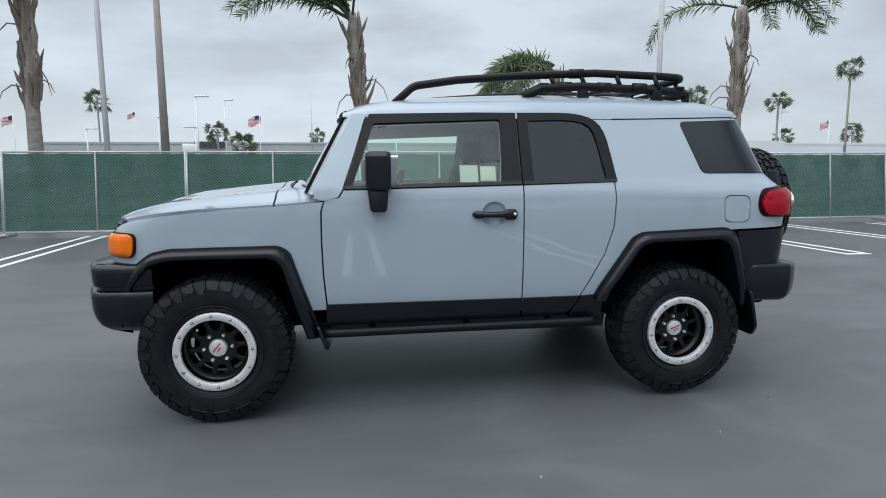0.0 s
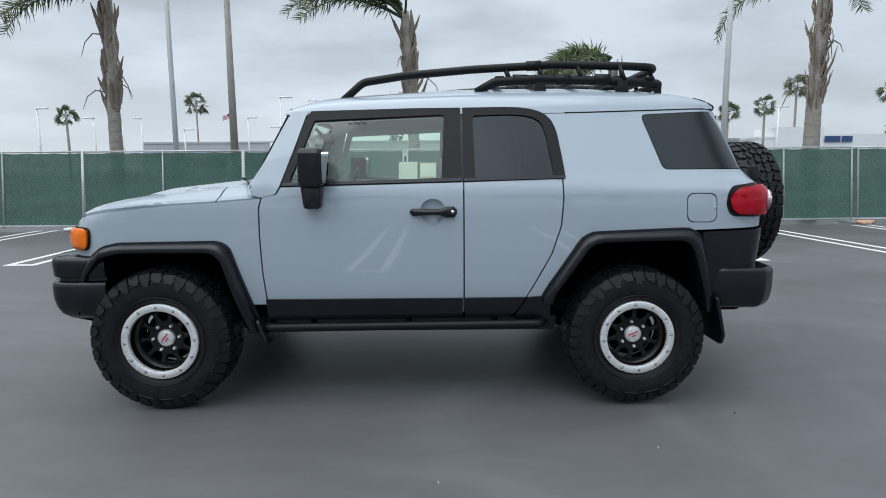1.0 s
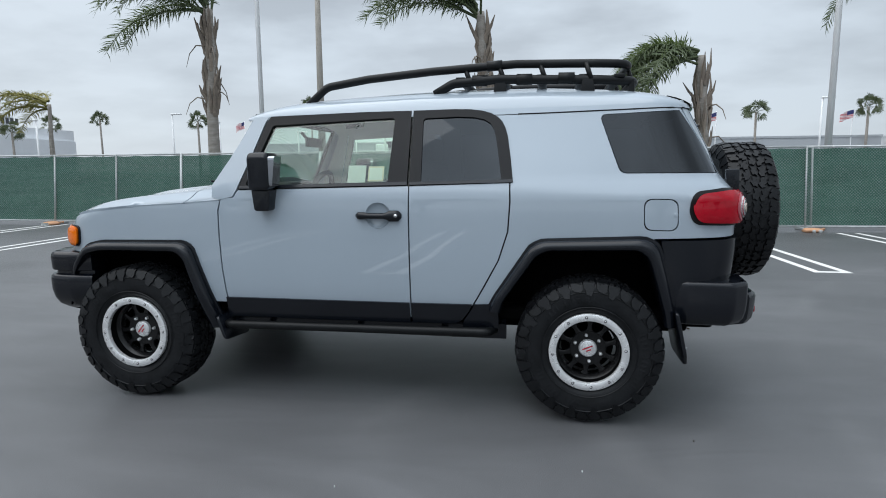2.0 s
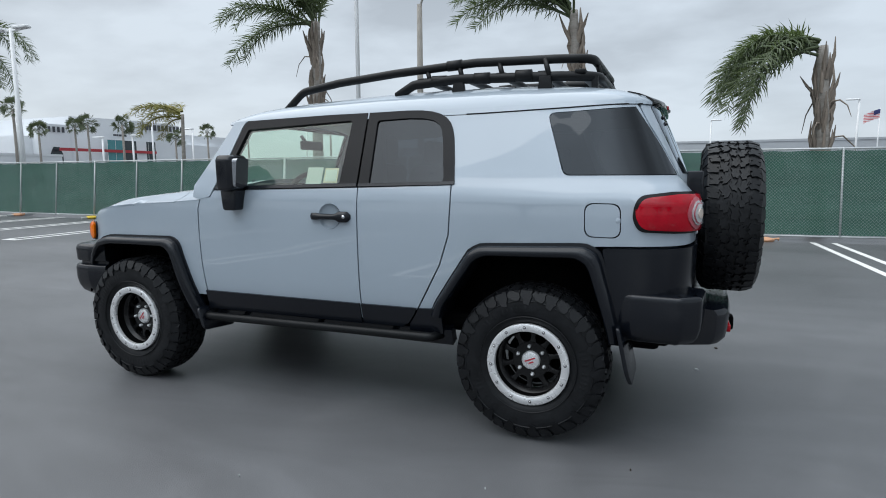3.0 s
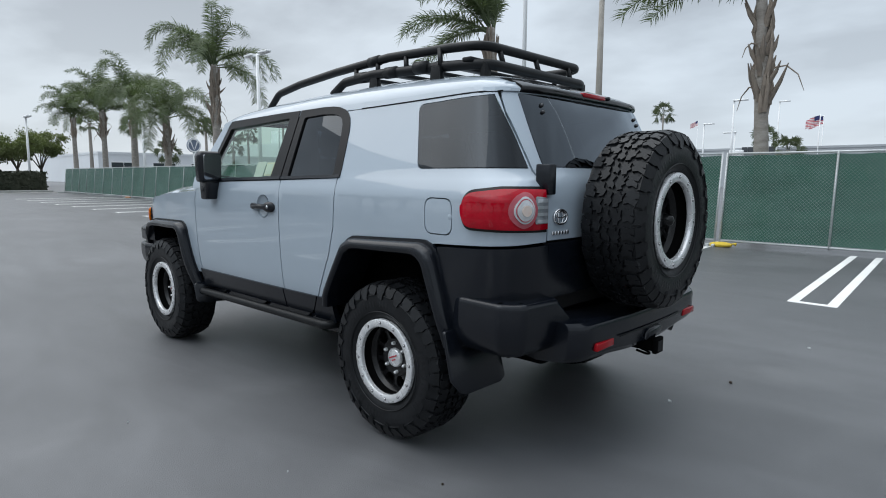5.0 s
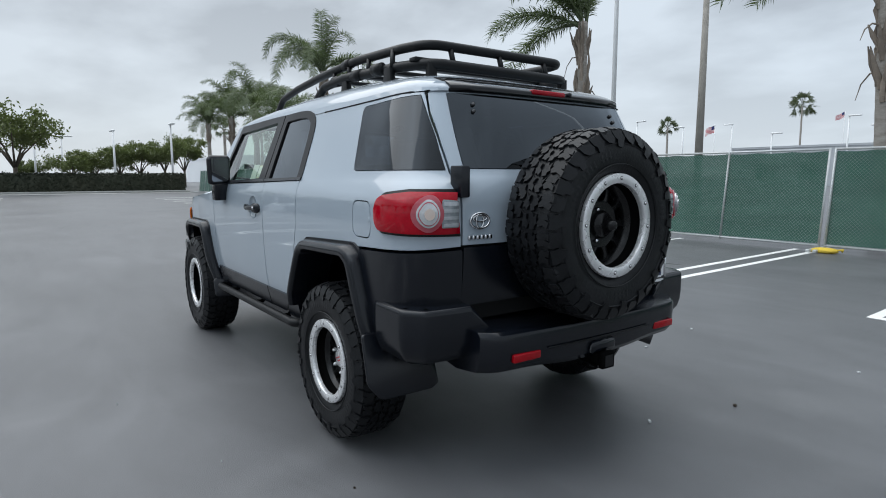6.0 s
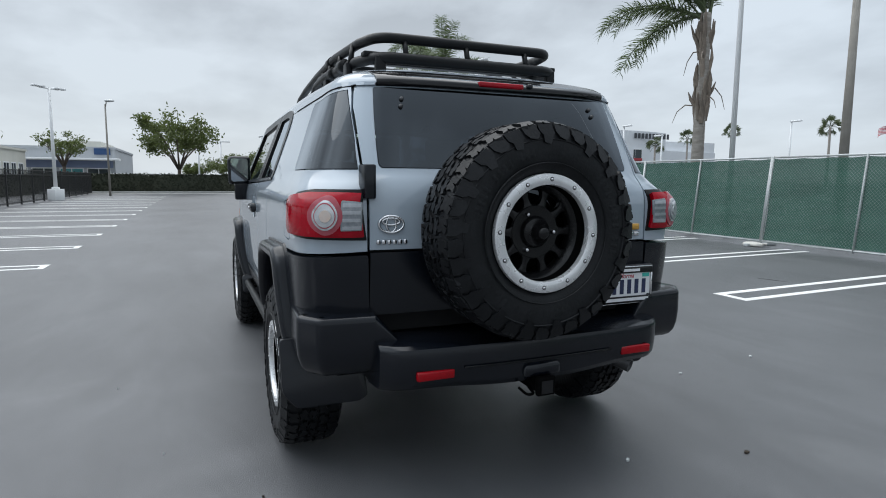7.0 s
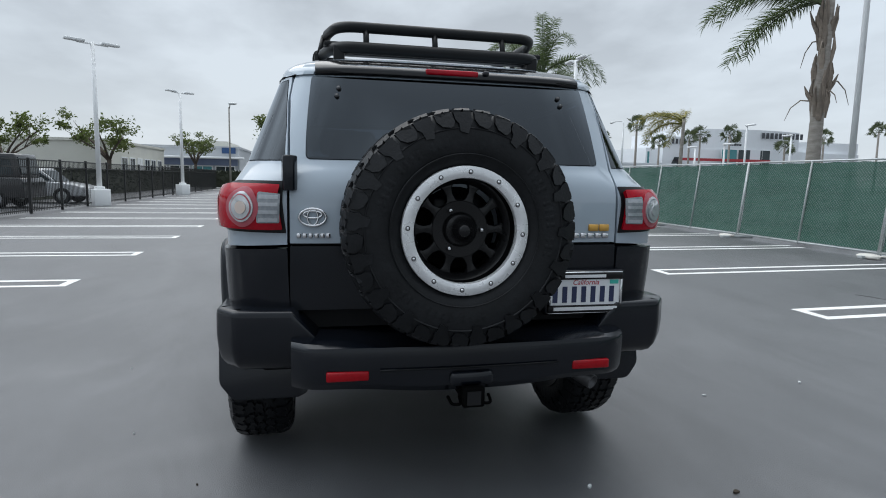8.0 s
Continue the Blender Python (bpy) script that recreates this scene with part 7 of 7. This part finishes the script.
# ---------------------------------------------------------------- wheels
def tyre_mesh():
    """All-terrain tyre, axis y, outside towards -y: carcass plus separate staggered tread lugs and shoulder lugs."""
    bm = bmesh.new()
    R = R_TYRE - 0.012
    prof = [(0.215, -0.105), (0.232, -0.122), (0.255, -0.134), (0.30, -0.142), (0.335, -0.141), (0.365, -0.136), (0.385, -0.126), (R - 0.004, -0.110), (R, -0.08), (R, 0.08), (R - 0.004, 0.110), (0.385, 0.126),
            (0.365, 0.136), (0.335, 0.141), (0.30, 0.142), (0.255, 0.134), (0.232, 0.122), (0.215, 0.105)]
    lathe(bm, prof, 72, "y")
    # plain raised marks on the wall where the maker's lettering stands
    for s in (-1, 1):
        for a0 in (0.5, 2.6, 4.7):
            for k in range(13):
                a, r = a0 + 0.085 * k, 0.305
                if k in (4, 9):
                    continue
                vs = []
                for da, rr, yy in ((-0.030, r - 0.016, 0.1395), (0.030, r - 0.016, 0.1395), (0.030, r + 0.016, 0.1395), (-0.030, r + 0.016, 0.1395), (-0.024, r - 0.013, 0.1404), (0.024, r - 0.013, 0.1404), (0.024, r + 0.013, 0.1404), (-0.024, r + 0.013, 0.1404)):
                    vs.append(bm.verts.new((rr * math.sin(a + da), s * (yy + 0.0015), rr * math.cos(a + da))))
                for q in ((4, 5, 6, 7), (0, 1, 5, 4), (1, 2, 6, 5), (2, 3, 7, 6), (3, 0, 4, 7)):
                    bm.faces.new([vs[i] for i in q])
    # raised rings on the wall
    for s in (-1, 1):
        for r, w in ((0.262, 0.003), (0.347, 0.004)):
            lathe(bm, [(r - w, s * 0.139), (r, s * 0.1455), (r + w, s * 0.139)], 72, "y")

    def lug(poly, r0, r1):
        """A tread block: an outline in (angle, y) raised from r0 to r1, narrowed at the top."""
        cx = sum(p[0] for p in poly) / len(poly); cy = sum(p[1] for p in poly) / len(poly)
        lo, up = [], []
        poly = [(a + 0.018 * math.sin(y * 55), y + 0.005 * math.sin(a * 25)) for a, y in poly]
        for a, y in poly:
            lo.append(bm.verts.new((r0 * math.sin(a), y, r0 * math.cos(a))))
            a2, y2 = cx + (a - cx) * 0.93, cy + (y - cy) * 0.94
            rr = r1 - 0.010 * max(0, (abs(y2) - 0.085) / 0.03)
            up.append(bm.verts.new((rr * math.sin(a2), y2, rr * math.cos(a2))))
        f = [bm.faces.new(up)]
        n = len(poly)
        for k in range(n):
            f.append(bm.faces.new((lo[k], lo[(k + 1) % n], up[(k + 1) % n], up[k])))
        return f
    fs = []
    N = 35
    st = 2 * math.pi / N
    rt = random.Random(77)
    for k in range(N):
        a = k * st + rt.uniform(-0.06, 0.06) * st
        for s in (-1, 1):
            o = a + (0.5 * st if s > 0 else 0)
            long = 0.118 if k % 2 else 0.128
            # shoulder row: two claws with a notch
            fs += lug([(o - 0.42 * st, s * 0.072), (o - 0.12 * st, s * 0.066), (o + 0.02 * st, s * 0.080), (o + 0.10 * st, s * 0.070), (o + 0.40 * st, s * 0.079), (o + 0.34 * st, s * 0.102), (o + 0.42 * st, s * long), (o + 0.08 * st, s * long), (o + 0.02 * st, s * (long - 0.018)), (o - 0.06 * st, s * long), (o - 0.40 * st, s * (long - 0.004)), (o - 0.34 * st, s * 0.096)], R - 0.016, R_TYRE)
            # intermediate row: hooked block
            fs += lug([(o - 0.46 * st, s * 0.030), (o - 0.10 * st, s * 0.019), (o + 0.06 * st, s * 0.032), (o + 0.40 * st, s * 0.026), (o + 0.46 * st, s * 0.046), (o + 0.22 * st, s * 0.050), (o + 0.30 * st, s * 0.068), (o - 0.02 * st, s * 0.060), (o - 0.20 * st, s * 0.067), (o - 0.26 * st, s * 0.050), (o - 0.48 * st, s * 0.052)], R - 0.006, R_TYRE - rt.uniform(0, 0.002))
            # claws down the side wall
            yy = lambda r, e: s * (0.139 - max(0, (r - 0.365)) * 0.62 + e)
            deep = 0.328 if k % 2 else 0.350
            pts = [(-0.39, R - 0.004), (0.39, R - 0.004), (0.34, 0.386), (0.41, 0.370), (0.30, 0.354), (0.20, deep), (-0.20, deep + 0.008), (-0.24, 0.362), (-0.38, 0.376)]
            lo = [bm.verts.new((r * math.sin(o + q * 1.24 * st), yy(r, -0.006), r * math.cos(o + q * 1.24 * st))) for q, r in pts]
            up = [bm.verts.new((r * math.sin(o + q * 1.14 * st), yy(r, 0.009), r * math.cos(o + q * 1.14 * st))) for q, r in pts]
            fs.append(bm.faces.new(up))
            for j in range(9):
                fs.append(bm.faces.new((lo[j], lo[(j + 1) % 9], up[(j + 1) % 9], up[j])))
        # centre row: zigzag block
        fs += lug([(a - 0.44 * st, -0.010), (a - 0.10 * st, -0.019), (a + 0.08 * st, -0.005), (a + 0.42 * st, -0.012), (a + 0.34 * st, 0.004), (a + 0.42 * st, 0.016), (a + 0.08 * st, 0.010), (a - 0.10 * st, 0.020), (a - 0.46 * st, 0.012), (a - 0.36 * st, 0.002)], R - 0.006, R_TYRE - rt.uniform(0, 0.002))
    bmesh.ops.recalc_face_normals(bm, faces=bm.faces[:])
    for f in fs:
        for e in f.edges:
            e.smooth = False
    return bm


def rim_face():
    """The black wheel disc: hub plate, ten waisted spokes and an outer band, axis y."""
    bm = bmesh.new()
    lathe(bm, [(0.045, -0.010), (0.098, -0.014), (0.104, -0.020), (0.106, -0.038), (0.100, -0.044), (0.045, -0.042)], 48, "y")
    lathe(bm, [(0.181, 0.004), (0.164, -0.002), (0.160, -0.010), (0.160, -0.036), (0.164, -0.046), (0.181, -0.062)], 56, "y")
    for k in range(10):
        a = 2 * math.pi * (k + 0.5) / 10
        pts = []
        for r, h in ((0.096, 0.028), (0.108, 0.017), (0.130, 0.0125), (0.150, 0.016), (0.163, 0.027)):
            pts.append((r, h))
        poly = [(r, h) for r, h in pts] + [(r, -h) for r, h in reversed(pts)]
        poly = [(x * math.cos(a) - y * math.sin(a), x * math.sin(a) + y * math.cos(a)) for x, y in poly]
        prism(bm, poly, -0.012, -0.042, "y", 0.004, 2)
    return sharp(bm, 45)


def make_wheel(cap=True):
    """A wheel of the off-roader as a part of it, outside towards -y, centred on the origin."""
    w = new("wheel")
    part("tyre", tyre_mesh(), M_RUBBER, w, "black all-terrain tyre")
    bm = bmesh.new()
    lathe(bm, [(0.222, -0.128), (0.214, -0.126), (0.204, -0.10), (0.183, -0.085), (0.180, -0.02), (0.176, 0.02), (0.186, 0.10), (0.215, 0.112)], 56, "y")
    part("rim", bm, M_DARK, w, "black rim barrel")
    part("rim_disc", rim_face(), M_RIM, w, "gloss black disc with ten openings")
    bm = bmesh.new()
    lathe(bm, [(0.181, -0.112), (0.1815, -0.1355), (0.183, -0.137), (0.2210, -0.137), (0.2225, -0.1355), (0.2235, -0.118)], 64, "y")
    rg = part("beadlock_ring", sharp(bm, 25), M_RING, w, "bright machined ring")
    for k in range(12):
        a = 2 * math.pi * (k + 0.5) / 12
        bm = bmesh.new()
        at = Matrix.Translation((0.2025 * math.cos(a), -0.1365, 0.2025 * math.sin(a)))
        # raised dark washer that draws the shaded edge of the bolt's recess
        lathe(bm, [(0.0085, 0.0), (0.0085, -0.0012), (0.0050, -0.0014), (0.0050, 0.0)], 12, "y", m=at)
        bolt = part("bolt_recess_shade", sharp(bm, 30), M_STEEL, w)
        bm = bmesh.new()
        lathe(bm, [(0.0052, 0.0), (0.0052, -0.0035), (0.0035, -0.0048), (0.0005, -0.0048)], 10, "y", m=at)
        part("bolt_head", bm, M_CHROME, bolt)
    bm = bmesh.new()
    lathe(bm, [(0.001, 0.03), (0.15, 0.03)], 32, "y")
    part("brake_disc", bm, M_DARK, w)
    bm = bmesh.new()
    if cap:
        lathe(bm, [(0.052, -0.02), (0.052, -0.050), (0.047, -0.058), (0.044, -0.060), (0.001, -0.062)], 32, "y")
    else:
        lathe(bm, [(0.062, -0.02), (0.062, -0.05), (0.052, -0.064), (0.034, -0.066), (0.033, -0.085), (0.026, -0.100), (0.022, -0.116), (0.012, -0.122), (0.001, -0.122)], 32, "y")
    part("hub", sharp(bm, 30), M_RING if cap else M_RIM, w, "brushed metal centre cap" if cap else "black hub with a locking bolt")
    if cap:
        for k, (da, ln) in enumerate(((0.007, 0.031), (-0.010, 0.014))):
            bm = boxm(-ln, ln, -0.0640, -0.0615, da - 0.0035, da + 0.0035)
            for v in bm.verts:
                c, s_ = math.cos(1.1), math.sin(1.1)
                v.co.x, v.co.z = v.co.x * c - v.co.z * s_, v.co.x * s_ + v.co.z * c
            part("cap_mark", bm, M_REDDECAL, w, "plain red mark", smooth=False)
    for k in range(6 if cap else 3):
        a = 2 * math.pi * k / (6 if cap else 3) + 0.3
        bm = bmesh.new()
        lathe(bm, [(0.010, -0.02), (0.010, -0.056), (0.006, -0.063), (0.0005, -0.064)], 10, "y", m=Matrix.Translation((0.078 * math.cos(a), 0, 0.078 * math.sin(a))))
        part("wheel_nut", bm, M_CHROME if not cap else M_RING, w)
    return w


w0 = make_wheel()
w0.parent = car
w0.matrix_basis = pose(-WB, -HUB_Y, HUB_Z, 0, 12, 0) @ Matrix.Scale(0.970, 4)
for x, y, ry, rz in ((WB, -HUB_Y, 40, 0), (-WB, HUB_Y, 70, 180), (WB, HUB_Y, 25, 180)):
    copy_thing(w0, pose(x, y, HUB_Z) @ pose(0, 0, 0, 0, 0, rz) @ pose(0, 0, 0, 0, ry, 0) @ Matrix.Scale(0.970, 4))
sp_w = make_wheel(False)
sp_w.name = "spare_wheel"
tagged(sp_w, "spare wheel with all-terrain tyre on the tailgate")
sp_w.parent = car
sp_w.matrix_basis = pose(2.272, -0.064, 1.112) @ pose(0, 0, 0, 0, 0, 90) @ pose(0, 0, 0, 0, 18, 0)
part("spare_carrier", boxm(2.08, 2.25, -0.16, 0.04, 1.03, 1.23, 0.02), M_RACK, car)

# ---------------------------------------------------------------- cabin
def seat(x, y, back=True):
    st = new("seat")
    st.parent = car
    tagged(st, "dark fabric front seat")
    part("cushion", boxm(x - 0.26, x + 0.26, y - 0.26, y + 0.26, 0.72, 0.92, 0.06, 4), M_SEAT, st)
    bm = boxm(x + 0.18, x + 0.34, y - 0.25, y + 0.25, 0.86, 1.42, 0.06, 4)
    for v in bm.verts:
        v.co.x += (v.co.z - 0.86) * 0.24
    part("backrest", bm, M_SEAT, st)
    bm = boxm(x + 0.36, x + 0.45, y - 0.13, y + 0.13, 1.43, 1.60, 0.04, 4)
    part("headrest", bm, M_SEAT, st)
    for s in (1, -1):
        part("headrest_rod", tube(bmesh.new(), [(x + 0.37, y + 0.05 * s, 1.38), (x + 0.40, y + 0.05 * s, 1.46)], 0.007, 6), M_STEEL, st)
    return st


seat(-0.12, -0.40)
seat(-0.12, 0.40)
rs = part("rear_bench", boxm(0.72, 1.15, -0.62, 0.62, 0.72, 0.92, 0.06, 4), M_SEAT, car, "dark fabric rear bench")
bm = boxm(1.08, 1.24, -0.62, 0.62, 0.86, 1.36, 0.06, 4)
for v in bm.verts:
    v.co.x += (v.co.z - 0.86) * 0.2
part("backrest", bm, M_SEAT, rs)
for y in (-0.38, 0.38):
    part("headrest", boxm(1.22, 1.30, y - 0.12, y + 0.12, 1.37, 1.52, 0.035, 4), M_SEAT, rs)
bm = prism(bmesh.new(), fillet([(-0.86, 0.75), (-0.86, 1.20), (-0.74, 1.262), (-0.50, 1.25), (-0.42, 1.17), (-0.46, 0.85)], 0.05, 4), -0.76, 0.76, "y", 0.02)
part("dashboard", sharp(bm, 40), M_DASH, car, "dark grey dashboard")
bm = boxm(-0.62, -0.45, -0.56, -0.24, 1.22, 1.30, 0.03, 3)
part("instrument_hood", bm, M_DASH, car)
bm = bmesh.new()
ring = [Vector((0.0, 0.185 * math.cos(a), 0.185 * math.sin(a))) for a in [2 * math.pi * k / 32 for k in range(33)]]
mw = Matrix.Translation((-0.36, -0.40, 1.19)) @ Matrix.Rotation(radians(24), 4, "Y")
tube(bm, [mw @ p for p in ring], 0.017, 8, caps=False)
wh = part("steering_wheel", bm, M_DASH, car, "black three-spoke steering wheel")
bm = bmesh.new()
lathe(bm, [(0.001, 0.02), (0.06, 0.02), (0.07, 0.0), (0.07, -0.04)], 20, "x", m=mw)
part("airbag_cover", bm, M_DASH, wh)
for a in (0.2, 2.94, 4.71):
    part("spoke", tube(bmesh.new(), [mw @ Vector((0, 0.05 * math.cos(a), 0.05 * math.sin(a))), mw @ Vector((0, 0.18 * math.cos(a), 0.18 * math.sin(a)))], 0.015, 6), M_DASH, wh)
part("rear_view_mirror", boxm(-0.545, -0.515, -0.13, 0.13, 1.535, 1.60, 0.012, 3), M_DASH, car)
part("mirror_stalk", tube(bmesh.new(), [(-0.56, 0, 1.57), (-0.62, 0, 1.64)], 0.012, 8), M_DASH, car)
for s in (1, -1):
    part("b_pillar_trim", sharp(prism(bmesh.new(), [(0.27, 0.8), (0.45, 0.8), (0.43, 1.69), (0.29, 1.69)], -0.66 * s, -0.72 * s, "y", 0.01)), M_BEIGE, car)
    part("door_card", sharp(prism(bmesh.new(), [(-0.66, 0.62), (0.34, 0.62), (0.34, 1.275), (-0.60, 1.255)], -0.80 * s, -0.835 * s, "y", 0.01)), M_DASH, car)
    part("rear_door_card", sharp(prism(bmesh.new(), [(0.38, 0.62), (0.70, 0.62), (0.88, 0.95), (0.90, 1.285), (0.38, 1.275)], -0.79 * s, -0.83 * s, "y", 0.01)), M_DASH, car)
    part("side_trim", skin([(0.96, 1.06), (0.98, 1.645), (1.36, 1.645), (1.46, 1.33), (2.15, 1.33), (2.15, 1.06)], (), lambda u, z: tuple(np.array(body(u, z)) * (0.985, 0.95, 1)), 0, 0.12, s), M_DASH, car)
part("cargo_floor", boxm(1.25, 2.02, -0.62, 0.62, 0.80, 0.86, 0.01), M_DASH, car)
part("firewall", boxm(-0.98, -0.92, -0.78, 0.78, 0.55, 1.20, 0.01), M_DARK, car)
# papers behind the driver's window
for x0, x1, z0, z1, m_, lb in ((0.008, 0.112, 1.303, 1.398, M_PAPER, "pale paper sheet in the window"), (0.126, 0.216, 1.310, 1.392, M_PAPERY, "framed paper slip in the window")):
    sheet = part("window_sticker", skin([(x0, z0), (x1, z0), (x1, z1), (x0, z1)], (), lambda u, z: tuple(np.array(body(u, z)) - np.array((0, -0.016, 0))), 0.001, 0.1, 1), m_, car, lb)
part("paper_face", skin([(0.134, 1.318), (0.208, 1.318), (0.208, 1.384), (0.134, 1.384)], (), lambda u, z: tuple(np.array(body(u, z)) - np.array((0, -0.0135, 0))), 0.001, 0.1, 1), M_PAPER, sheet)
